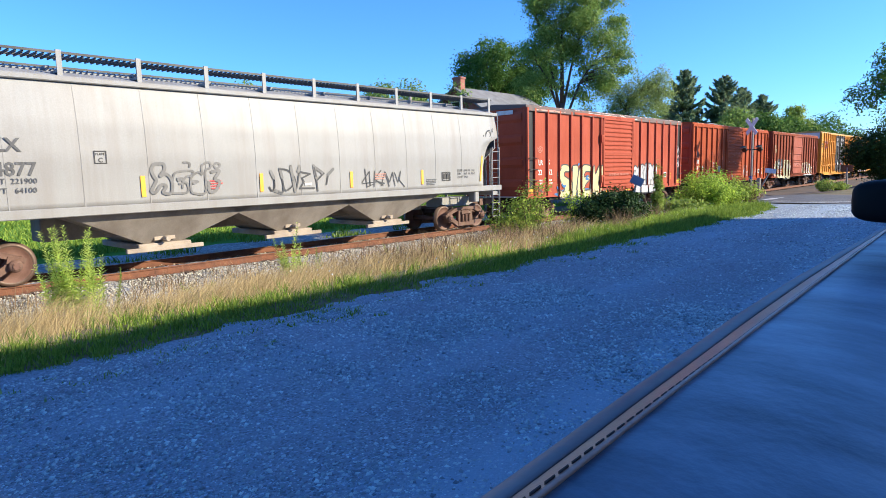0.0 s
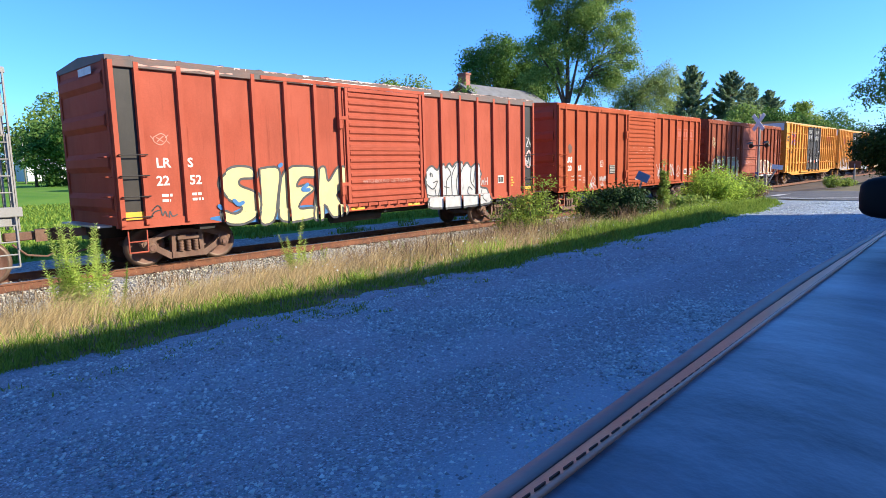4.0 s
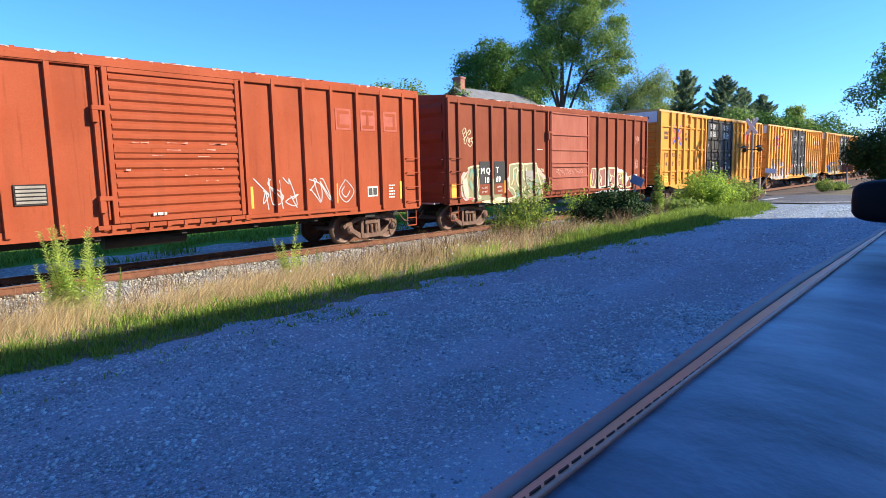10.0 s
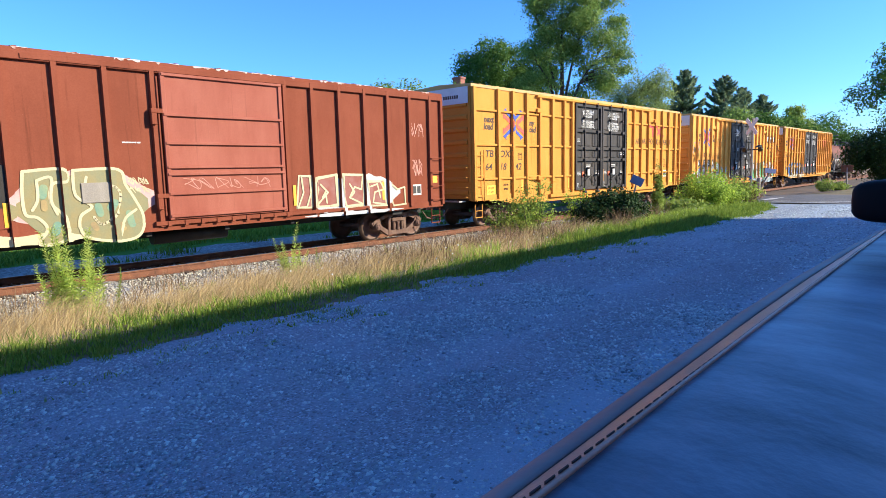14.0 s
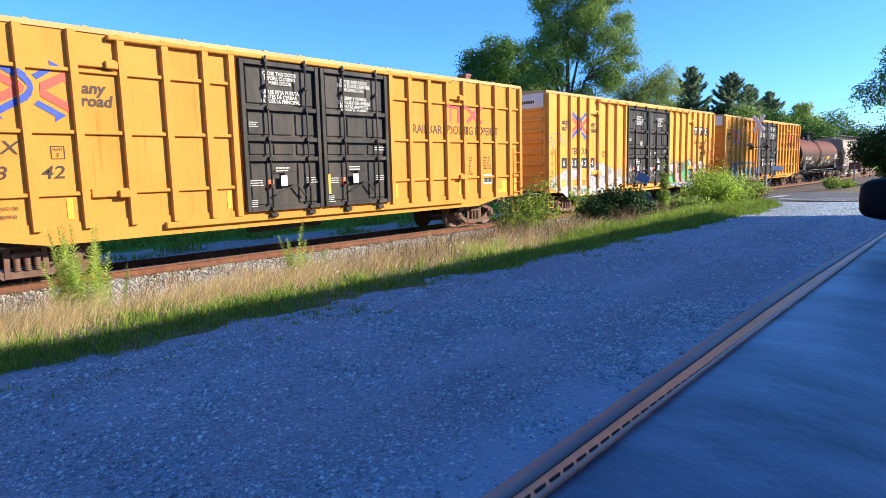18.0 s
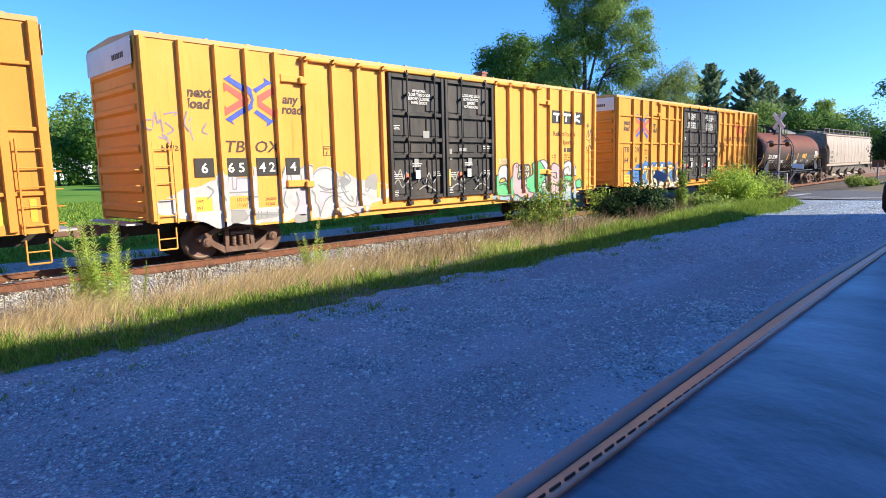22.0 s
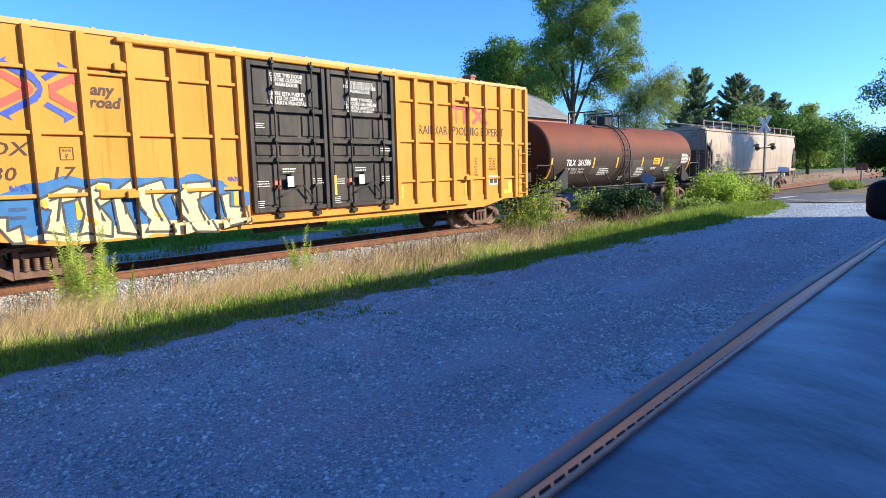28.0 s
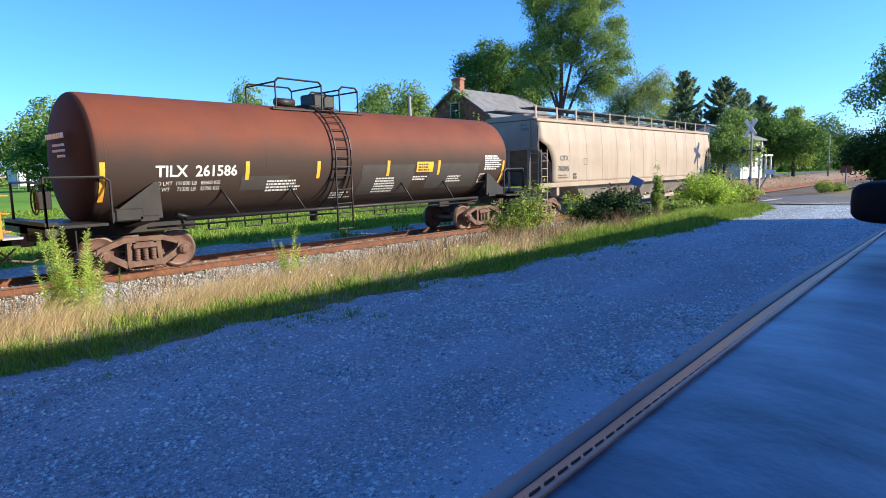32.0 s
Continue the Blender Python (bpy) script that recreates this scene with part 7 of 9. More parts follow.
spray(c, [[(2.4, 1.7), (2.42, 1.6)], [(3.4, 1.95), (3.6, 1.92)], [(4.6, 1.3), (4.7, 1.25)], [(5.2, 1.9), (5.3, 1.85)], [(3.2, 1.3), (3.3, 1.2)]], 0.09, REFLY, -1.545)
spray(c, squiggle(1.9, 2.2, 1.9, 2.02, 3, 4) + squiggle(6.35, 6.65, 1.97, 2.08, 3, 5), 0.014, INKB, -1.528)

# tank car lettering, wrapped round the shell
def wrap(ob, R=1.494, zc=2.62):
    bm = bmesh.new()
    bm.from_mesh(ob.data)
    bm.transform(ob.matrix_basis)
    for v in bm.verts:
        v.co.y = -math.sqrt(max(0.01, (R - 0.35 * (v.co.y + 1.5)) ** 2 - (v.co.z - zc) ** 2))
    bm.to_mesh(ob.data)
    bm.free()
    ob.matrix_basis = Matrix()


c = tank
before = set(c.children)
write(c, "TILX  261586", 0.36, 2.60, 2.17, INKW, -1.5, bold=0.008, xs=1.0)
write(c, "LD LMT  191800 LB   86600 KG", 0.13, 2.6, 1.97, INKW, -1.5, xs=0.92)
write(c, "LT WT     71200 LB   32700 KG", 0.13, 2.6, 1.83, INKW, -1.5, xs=0.92)
for x, za, zb in ((1.48, 1.65, 2.5), (4.9, 2.05, 2.51), (7.1, 2.04, 2.51), (9.75, 2.05, 2.52), (12.07, 2.05, 2.52), (15.68, 1.66, 2.51)):
    bm = bmesh.new()
    for k in range(8):
        a, b = za + (zb - za) * k / 8, za + (zb - za) * (k + 1) / 8
        box(bm, x - 0.055, x + 0.055, -1.505, -1.499, a, b)
    part("reflector", bm, REFLY, c, "yellow reflector strip")
bm = bmesh.new()
for k in range(6):
    box(bm, 11.0, 11.78, -1.504, -1.499, 2.15 + 0.055 * k, 2.15 + 0.055 * (k + 1))
bmesh.ops.remove_doubles(bm, verts=bm.verts[:], dist=0.0005)
part("notice_plate", bm, REFLY, c, "yellow emergency notice plate")
bars(c, "stencil", 11.08, 2.42, 0.62, 3, 0.05, 0.09, INKK, -1.508, 3)
bars(c, "stencil", 5.5, 2.02, 1.15, 4, 0.045, 0.08, INKW, -1.5, 4)
bars(c, "stencil", 9.3, 2.0, 0.9, 6, 0.045, 0.08, INKW, -1.5, 5)
bars(c, "stencil", 10.9, 2.02, 0.7, 2, 0.045, 0.08, INKW, -1.5, 6)
bars(c, "stencil", 12.6, 2.0, 0.85, 3, 0.045, 0.08, INKW, -1.5, 7)
bars(c, "stencil", 14.55, 2.7, 1.0, 7, 0.05, 0.078, INKW, -1.5, 8, 1.0)
bars(c, "stencil", 7.75, 1.62, 0.8, 3, 0.04, 0.07, INKW, -1.5, 9)
frame_box(c, 14.35, 1.72, 0.5, 0.32, INKW, -1.5, 0.03)
def paint_patch(x0, x1, z0, z1):
    """A touched-up rectangle in strips, so that it can follow the round shell."""
    bm = bmesh.new()
    for k in range(8):
        a, b = z0 + (z1 - z0) * k / 8, z0 + (z1 - z0) * (k + 1) / 8
        box(bm, x0 + 0.02 * math.sin(5 * k), x1 + 0.03 * math.sin(3 * k), -1.4995, -1.496, a, b)
    part("touch_up_patch", bm, GREYP, tank, "grey touched-up patch of paint")["kind"] = "stuff"


GREYP = mat("grey_touch_up_paint", (0.058, 0.05, 0.045), (0.048, 0.04, 0.035), 3, 0.75)
paint_patch(4.75, 6.15, 1.78, 2.14)
paint_patch(8.7, 10.9, 1.5, 2.4)
paint_patch(11.6, 14.2, 1.6, 2.42)
for o in [k for k in c.children if k not in before]:
    wrap(o)
bm = bmesh.new()
for r, (z, n, h) in enumerate(((3.05, 9, 0.11), (2.88, 8, 0.05), (2.76, 8, 0.05), (2.64, 5, 0.05))):
    for k in range(n):
        y = -0.72 + k * h * 1.15 * (1 if h > 0.06 else 1.6)
        box(bm, 0.99, 1.03, y, y + h * 0.8, z, z + h)
part("end_stencil", bm, INKW, c, "white stencil bars on the tank head")["kind"] = "stuff"

# grey hopper
c = hop_a
yy = -1.617
INKG = mat("dark_grey_lettering", (0.07, 0.07, 0.075), (0.11, 0.11, 0.115), 6, 0.6, relief=0)
write(c, "LX", 0.36, 2.05, 2.70, INKG, yy, bold=0.008)
write(c, "4877", 0.36, 2.0, 2.24, INKG, yy, bold=0.008)
write(c, "LMT  221900", 0.15, 1.9, 2.08, INKG, yy)
write(c, "WT   64100", 0.15, 1.95, 1.90, INKG, yy)
frame_box(c, 3.77, 2.45, 0.25, 0.27, INKK, yy, 0.02, "C")
for x in (4.72, 7.66, 10.6, 13.55):
    reflector(c, x, 1.72, 2.18, yy, 0.10)
bm = bmesh.new()
for k in range(6):
    hexa(bm, [(16.55 + 0.02 * k - 0.04, yy - 0.004, 1.74 + 0.15 * k), (16.55 + 0.02 * k + 0.04, yy - 0.004, 1.74 + 0.15 * k), (16.55 + 0.02 * k + 0.04, yy, 1.74 + 0.15 * k), (16.55 + 0.02 * k - 0.04, yy, 1.74 + 0.15 * k),
              (16.57 + 0.02 * k - 0.04, yy - 0.004, 1.89 + 0.15 * k), (16.57 + 0.02 * k + 0.04, yy - 0.004, 1.89 + 0.15 * k), (16.57 + 0.02 * k + 0.04, yy, 1.89 + 0.15 * k), (16.57 + 0.02 * k - 0.04, yy, 1.89 + 0.15 * k)])
part("reflector", bm, REFLY, c, "yellow reflector strip")
tag = [smooth_line([(4.98, 2.43), (5.19, 2.44), (5.21, 2.31), (5.11, 2.17), (5.24, 2.21), (5.36, 2.06), (5.33, 1.78), (5.15, 1.8), (5.22, 1.93), (5.12, 1.97), (4.98, 1.81), (4.89, 1.85), (5.01, 2.06), (4.96, 2.17), (4.92, 2.31), (4.98, 2.43)]),
       smooth_line([(5.34, 1.77), (5.39, 2.1), (5.49, 2.25), (5.86, 2.27), (5.83, 2.16), (5.71, 2.14), (5.62, 2.03), (5.72, 1.98), (5.7, 1.78), (5.36, 1.77)]),
       smooth_line([(5.5, 2.1), (5.62, 2.1), (5.52, 2.05), (5.5, 2.1)]),
       smooth_line([(5.54, 1.98), (5.61, 1.98), (5.6, 1.89)]),
       smooth_line([(5.8, 1.8), (5.82, 2.11), (6, 2.24), (6.09, 2.19), (6.09, 2.38), (6.25, 2.47), (6.32, 2.42), (6.29, 2.33), (6.17, 2.24), (6.15, 1.76), (5.86, 1.75), (5.8, 1.8)]),
       smooth_line([(5.86, 2.04), (5.98, 2.02), (5.87, 1.98), (5.86, 2.04)]),
       smooth_line([(6.33, 2.24), (6.53, 2.26), (6.4, 2.07), (6.52, 2), (6.4, 1.79), (6.25, 1.78), (6.24, 2)]),
       smooth_line([(6.4, 2.4), (6.46, 2.45), (6.55, 2.42), (6.53, 2.35), (6.44, 2.33), (6.4, 2.4)]),
       smooth_line([(5.66, 2.47), (5.8, 2.45), (5.8, 2.37)])]
spray(c, tag, 0.05, SPRAYMIST, yy, False, label="grey spray outline of a bubble-letter tag")
spray(c, tag[:1] + tag[6:7], 0.075, SPRAYMIST, yy - 0.0025, False)
love = [[(7.94, 2.22), (8.02, 2.06), (8.03, 1.81), (7.94, 1.73), (7.88, 1.82)], [(8.0, 1.74), (8.24, 1.66), (8.3, 1.8)],
        [(8.22, 2.28), (8.27, 2.06), (8.34, 1.73), (8.55, 1.81), (8.67, 2.0), (8.47, 2.24), (8.22, 2.28)], [(8.55, 2.35), (8.66, 1.69), (8.85, 2.33)]]
love2 = [[(8.83, 2.35), (8.78, 2.21), (9.16, 2.14), (8.89, 2.03), (8.95, 1.94), (8.82, 1.76), (9.29, 1.75)], [(9.29, 2.36), (9.36, 2.02), (9.39, 1.67)],
         [(9.3, 2.33), (9.61, 2.14), (9.38, 1.96)], [(9.95, 2.26), (9.77, 2.11), (9.7, 1.84)]]
spray(c, [smooth_line(s) for s in love] + love2, 0.045, SPRAYK, yy, False)
spray(c, [[p for p in s[:2]] for s in love + love2], 0.085, SPRAYMIST, yy - 0.0005, False)
alk = [[(11.0, 1.86), (11.29, 2.17), (11.31, 1.74)], [(11.12, 2.24), (11.18, 1.71), (11.46, 1.8)], [(11.5, 2.18), (11.46, 1.71)], [(11.76, 2.2), (11.49, 1.94), (11.82, 1.75)],
       [(11.75, 1.73), (11.91, 2.16), (12.08, 1.71)], [(11.94, 2.13), (12.1, 1.83), (12.24, 2.13), (12.32, 1.71)],
       [(12.32, 2.12), (12.45, 1.82), (12.58, 2.16), (12.52, 1.88), (12.73, 1.68)], [(11.02, 1.82), (11.64, 1.86), (11.89, 1.8)]]
spray(c, alk, 0.028, SPRAYK, yy, False)
bars(c, "stencil", 11.5, 2.1, 0.45, 3, 0.03, 0.07, FADED, yy + 0.001, 15)
patch(c, "notice_plate", 8.98, 9.2, 1.83, 1.90, yy + 0.001, INKW, "small white notice plate")
spray(c, [smooth_line([(16.65, 3.16), (16.9, 3.17), (16.82, 3.10)]), [(16.82, 3.38), (16.96, 3.06)], [(16.85, 2.92), (16.83, 3.05)], smooth_line([(16.95, 3.2), (16.99, 3.45), (17.17, 3.57), (17.24, 3.39), (17.03, 3.17), (17.29, 3.32)]), [(17.38, 3.63), (17.37, 3.51)]], 0.035, SPRAYK, yy + 0.05, False)
bars(c, "stencil", 6.25, 2.04, 0.35, 4, 0.03, 0.06, INKR, yy, 5)
bars(c, "stencil", 13.75, 1.88, 0.5, 4, 0.03, 0.055, INKG, yy, 6)
for k, (a, b) in enumerate((("EXW  10-8", "H   9-8"), ("EW     8-8", "H  15-0"), ("CU FT 5461", ""))):
    write(c, a, 0.115, 15.30, 2.10 - 0.112 * k, INKG, yy)
    if b:
        write(c, b, 0.115, 15.88, 2.10 - 0.112 * k, INKG, yy)
frame_box(c, 14.5, 1.80, 0.42, 0.30, INKK, yy, 0.03)
patch(c, "stencil_panel", 14.56, 14.7, 1.86, 2.05, yy, INKK)
patch(c, "stencil_panel", 14.73, 14.87, 1.86, 2.05, yy, INKK)
# beige hopper
c = hop_b
write(c, "CITX", 0.30, 1.6, 2.50, INKG, yy, bold=0.004)
write(c, "702095", 0.30, 1.45, 2.06, INKG, yy, bold=0.004)
lettering("lettering", "CITX", 0.15, 0, 0, 0, INKG, c, m=pose(0.113, -0.62, 3.92, 90, 0, -90))
lettering("lettering", "702095", 0.15, 0, 0, 0, INKG, c, m=pose(0.113, -0.62, 3.74, 90, 0, -90))
bars(c, "stencil", 1.45, 1.9, 0.9, 2, 0.05, 0.1, INKG, yy, 8)
bars(c, "stencil", 2.7, 1.95, 0.3, 2, 0.1, 0.14, INKG, yy, 9)
frame_box(c, 3.6, 2.3, 0.3, 0.3, INKG, yy, 0.02)

def split_letters(ob):
    """One object for each letter of a line of writing; fine stencil lines stay joined."""
    me = ob.data
    co = np.empty(len(me.vertices) * 3)
    me.vertices.foreach_get("co", co)
    co = co.reshape(-1, 3)
    if not len(co):
        return
    if np.ptp(co[:, 1] if abs(np.ptp(co[:, 2])) < 0.02 else co[:, 2]) < 0.11:
        ob["kind"] = "stuff"
        return
    polys = [tuple(p.vertices) for p in me.polygons]
    spans = sorted((min(co[v, 0] for v in p), max(co[v, 0] for v in p), i) for i, p in enumerate(polys))
    groups, end = [], -1e9
    for lo, hi, i in spans:
        if lo > end + 0.004:
            groups.append([])
        groups[-1].append(i)
        end = max(end, hi) if len(groups[-1]) > 1 else hi
    if len(groups) < 2:
        ob.name = "letter"
        return
    for g in groups:
        used = sorted({v for i in g for v in polys[i]})
        index = {v: k for k, v in enumerate(used)}
        m2 = bpy.data.meshes.new("letter")
        m2.from_pydata([tuple(co[v]) for v in used], [], [[index[v] for v in polys[i]] for i in g])
        m2.materials.append(me.materials[0])
        o = new("letter", m2)
        o.parent, o.matrix_basis = ob.parent, ob.matrix_basis.copy()
    bpy.data.objects.remove(ob)


for o in [k for k in scene.objects if k.name.startswith("lettering") and k.type == "MESH" and not k.name.startswith("lettering_panel")]:
    split_letters(o)

# ---------------------------------------------------------------- plants
LEAF_DARK = leaf_mat("dark_green_leaves", (0.06, 0.125, 0.022), (0.15, 0.245, 0.045), 0.4)
LEAF_MID = leaf_mat("green_leaves", (0.125, 0.21, 0.045), (0.31, 0.40, 0.09), 0.5)
LEAF_LIGHT = leaf_mat("light_green_leaves", (0.20, 0.29, 0.045), (0.38, 0.45, 0.09), 0.45)
LEAF_WILLOW = leaf_mat("grey_green_leaves", (0.20, 0.27, 0.075), (0.37, 0.43, 0.14), 0.5)
LEAF_LIME = leaf_mat("lime_green_grass", (0.30, 0.42, 0.045), (0.52, 0.62, 0.10), 0.45)
LEAF_PINE = leaf_mat("blue_green_needles", (0.18, 0.25, 0.14), (0.32, 0.39, 0.22), 0.45)
LEAF_WEED = leaf_mat("bright_weed_leaves", (0.46, 0.58, 0.10), (0.70, 0.78, 0.20), 0.5)
LEAF_OLIVE = leaf_mat("olive_green_leaves", (0.17, 0.26, 0.035), (0.46, 0.54, 0.08), 0.45)
LEAF_YEL = leaf_mat("yellow_green_leaves", (0.17, 0.27, 0.025), (0.56, 0.68, 0.075), 0.5)
LEAF_SHRUB = leaf_mat("deep_green_shrub_leaves", (0.018, 0.04, 0.010), (0.05, 0.09, 0.018), 0.2)
GRASS = leaf_mat("green_grass", (0.105, 0.175, 0.018), (0.32, 0.41, 0.05), 0.35)
STRAW = leaf_mat("dry_grass", (0.44, 0.33, 0.14), (0.68, 0.54, 0.28), 0.35)
SEED = leaf_mat("brown_weed_stalks", (0.16, 0.11, 0.06), (0.28, 0.19, 0.11), 0.2)


def leaves(rs, C, size, aspect=0.6, face=None):
    """Rhombic leaves round the given centres; face: the way each leaf's upper side leans."""
    n = len(C)
    if face is None:
        d = rs.normal(size=(n, 3))
        d /= np.linalg.norm(d, axis=1)[:, None]
        e = np.cross(d, rs.normal(size=(n, 3)))
    else:
        up = face + rs.normal(size=(n, 3)) * 0.55
        up /= np.linalg.norm(up, axis=1)[:, None] + 1e-9
        d = np.cross(up, rs.normal(size=(n, 3)))
        d /= np.linalg.norm(d, axis=1)[:, None] + 1e-9
        e = np.cross(up, d)
    e /= np.linalg.norm(e, axis=1)[:, None] + 1e-9
    s = size * rs.uniform(0.6, 1.3, (n, 1))
    a, b = d * s, e * s * aspect
    V = np.stack([C - a, C + b * 0.9, C + a, C - b * 0.9], 1).reshape(-1, 3)
    F = np.arange(4 * n).reshape(-1, 4)
    return V, F


def tree(name, x, y, h, blobs, n, size, leafm, label, trunk=0.3, seed=1, clump=0.5, per=26, z=None, bole=0.3, turn=0.0, limbs=40, forks=1, aspect=0.6):
    """blobs: (dx, dy, dz, rx, ry, rz) in metres from the foot; leaves sit in drooping clumps at the ends of limbs, mostly near the blobs' skins."""
    rs = np.random.RandomState(seed)
    z = zz(x, y) if z is None else z
    ob = thing(name, pose(x, y, z, 0, 0, turn), label, "tree" if "tree" in name else "bush")
    sub = []
    for b in blobs:
        for k in range(4):
            j = rs.normal(size=3) * 0.55
            q = rs.uniform(0.5, 0.85)
            sub.append((b[0] + j[0] * b[3], b[1] + j[1] * b[4], b[2] + j[2] * b[5], b[3] * q, b[4] * q, b[5] * q))
    main, blobs = blobs, sub
    vol = np.array([b[3] * b[4] * b[5] for b in blobs]) ** 0.6
    pick = rs.choice(len(blobs), size=max(1, n // per), p=vol / vol.sum())
    B = np.array(blobs, dtype=float)[pick]
    u = rs.normal(size=(len(pick), 3))
    u /= np.linalg.norm(u, axis=1)[:, None]
    cen = B[:, :3] + u * B[:, 3:] * (rs.uniform(0.30, 1.0, (len(pick), 1)) ** 0.45)
    off = rs.normal(size=(len(pick), per, 3)) * np.array([1, 1, 0.55]) * (clump * rs.uniform(0.6, 1.25, (len(pick), 1, 1)))
    off[:, :, 2] -= 0.35 * (off[:, :, 0] ** 2 + off[:, :, 1] ** 2) / max(clump, 0.1)
    C = (cen[:, None, :] + off).reshape(-1, 3)
    C[:, 2] = np.maximum(C[:, 2], 0.03)
    face = (0.6 * u[:, None, :] + 0.5 * off / max(clump, 0.1) + np.array([0, 0, 0.6])).reshape(-1, 3)
    V, F = leaves(rs, C, size, aspect, face)
    np_mesh("crown", V, F, leafm, ob)
    bm = bmesh.new()
    top = main[0][:3]
    mid = (top[0] * 0.3, top[1] * 0.3, h * bole)
    rod(bm, (0, 0, -0.1), mid, trunk, trunk * 0.75, 9)
    rod(bm, mid, top, trunk * 0.75, trunk * 0.2, 8)
    roots = [(mid, top, 1.0)]
    for k in range(forks - 1):
        b = main[1 + k]
        f = rs.uniform(0.6, 1.0)
        st = (mid[0] * f, mid[1] * f, mid[2] * f)
        bend = tuple(st[i] + (b[i] - st[i]) * 0.45 + (0.05 * h if i == 2 else 0) for i in range(3))
        rod(bm, st, bend, trunk * 0.5, trunk * 0.34, 7)
        rod(bm, bend, b[:3], trunk * 0.34, trunk * 0.08, 6)
        roots.append((bend, b[:3], 0.5))
    for k in rs.permutation(len(cen))[:limbs]:
        c = cen[k]
        best = None
        for st, en, w in roots:
            f = min(0.95, max(0.0, (c[2] - st[2]) / max(0.5, en[2] - st[2]) * 0.6))
            a = tuple(st[i] + (en[i] - st[i]) * f for i in range(3))
            l = math.dist(a, c)
            if best is None or l < best[0]:
                best = (l, a, w)
        l, a, w = best
        m2 = tuple(a[i] + (c[i] - a[i]) * 0.5 + (0.10 * l if i == 2 else 0) for i in range(3))
        rod(bm, a, m2, trunk * 0.22 * w ** 0.5, trunk * 0.12, 5)
        rod(bm, m2, tuple(c), trunk * 0.12, trunk * 0.03, 5)
    part("trunk", bm, BARK, ob)
    return ob


def pine(x, y, h, r, seed, label="dark blue-green spruce tree"):
    """Whorls of boughs with upturned ends; short sprays of needles stand along each bough and hang from it."""
    rs = np.random.RandomState(seed)
    ob = thing("spruce_tree", pose(x, y, zz(x, y)), label, "tree", "spruces behind the houses")
    bm = bmesh.new()
    rod(bm, (0, 0, -0.1), (0, 0, h - 0.2), 0.02 * h, 0.02, 8)
    C, D = [], []
    zc = h * 0.10
    while zc < h * 0.99:
        f = 1 - zc / h
        rad = 1.2 * r * f ** 0.8 * rs.uniform(0.85, 1.1) + 0.15
        for i in range(8):
            a = rs.uniform(0, 2 * math.pi)
            l = rad * rs.uniform(0.55, 1.18)
            t = np.linspace(0, 1, 7)
            rise = l * (-0.30 * t * (1 - f * 0.3) + 0.42 * t ** 3) + 0.3 * l * t * (f < 0.3)
            P = np.stack([l * t * math.cos(a), l * t * math.sin(a), zc + rise], 1)
            if f < 0.75:
                for p, q in zip(P[::2], P[2::2]):
                    rod(bm, tuple(p), tuple(q), 0.035 * f + 0.012, 0.012, 4, caps=False)
            m = int(26 + 34 * l)
            tt = rs.uniform(0.12, 1.0, m) ** 0.8
            c = np.stack([np.interp(tt, t, P[:, j]) for j in range(3)], 1)
            side = rs.normal(size=(m, 1)) * 0.16 * l * (1.15 - tt[:, None])
            c = c + side * np.array([-math.sin(a), math.cos(a), 0]) + np.stack([np.zeros(m), np.zeros(m), -np.abs(rs.normal(size=m)) * 0.16 - 0.25 * np.abs(side[:, 0])], 1)
            d = np.stack([np.full(m, math.cos(a)), np.full(m, math.sin(a)), 0.15 + 0.6 * (tt - 0.5)], 1) + rs.normal(size=(m, 3)) * 0.45
            C.append(c)
            D.append(d)
        zc += h * 0.027
    part("trunk", bm, BARK, ob)
    C, D = np.concatenate(C), np.concatenate(D)
    D /= np.linalg.norm(D, axis=1)[:, None]
    E = np.cross(D, rs.normal(size=D.shape) * 0.5 + np.array([0, 0, 1.0]))
    E /= np.linalg.norm(E, axis=1)[:, None] + 1e-9
    k = rs.uniform(0.7, 1.3, (len(C), 1))
    A, Bq = D * 0.34 * k, E * 0.10 * k
    np_mesh("crown", np.stack([C - A, C + Bq, C + A, C - Bq], 1).reshape(-1, 3), np.arange(4 * len(C)).reshape(-1, 4), LEAF_PINE, ob)
    return ob


def blades(name, P, H, W, material, label, seed, lean=0.35, parent=None, wind=0.0):
    """Grass blades: bent triangles pairs at the points P with heights H."""
    rs = np.random.RandomState(seed)
    n = len(P)
    a = rs.uniform(0, 2 * math.pi, n)
    d = np.stack([np.cos(a), np.sin(a), np.zeros(n)], 1) * W * 0.5
    b = rs.uniform(0, 2 * math.pi, n)
    k = (np.abs(rs.normal(size=n)) * lean)[:, None] * H[:, None]
    off = np.stack([np.cos(b), np.sin(b), np.zeros(n)], 1) * k
    off = off + np.array([wind, -0.15 * wind, 0]) * H[:, None] * rs.uniform(0.2, 1.2, (n, 1))
    up = np.array([0, 0, 1.0]) * H[:, None]
    V = np.stack([P - d, P + d, P + off * 0.35 + up * 0.6 + d * 0.7, P + off * 0.35 + up * 0.6 - d * 0.7, P + off + up], 1).reshape(-1, 3)
    i = np.arange(n)[:, None] * 5
    T = np.concatenate([i + np.array([[0, 1, 2]]), i + np.array([[0, 2, 3]]), i + np.array([[3, 2, 4]])], 0)
    ob = np_mesh(name, V, T, material, parent)
    if label:
        tagged(ob, label, "grass", kind="stuff")
    return ob


def scatter(rs, n, x0, x1, y0, y1, bias=1.0):
    x = x0 + (x1 - x0) * rs.uniform(0, 1, n) ** bias
    y = rs.uniform(y0, y1, n)
    return x, y


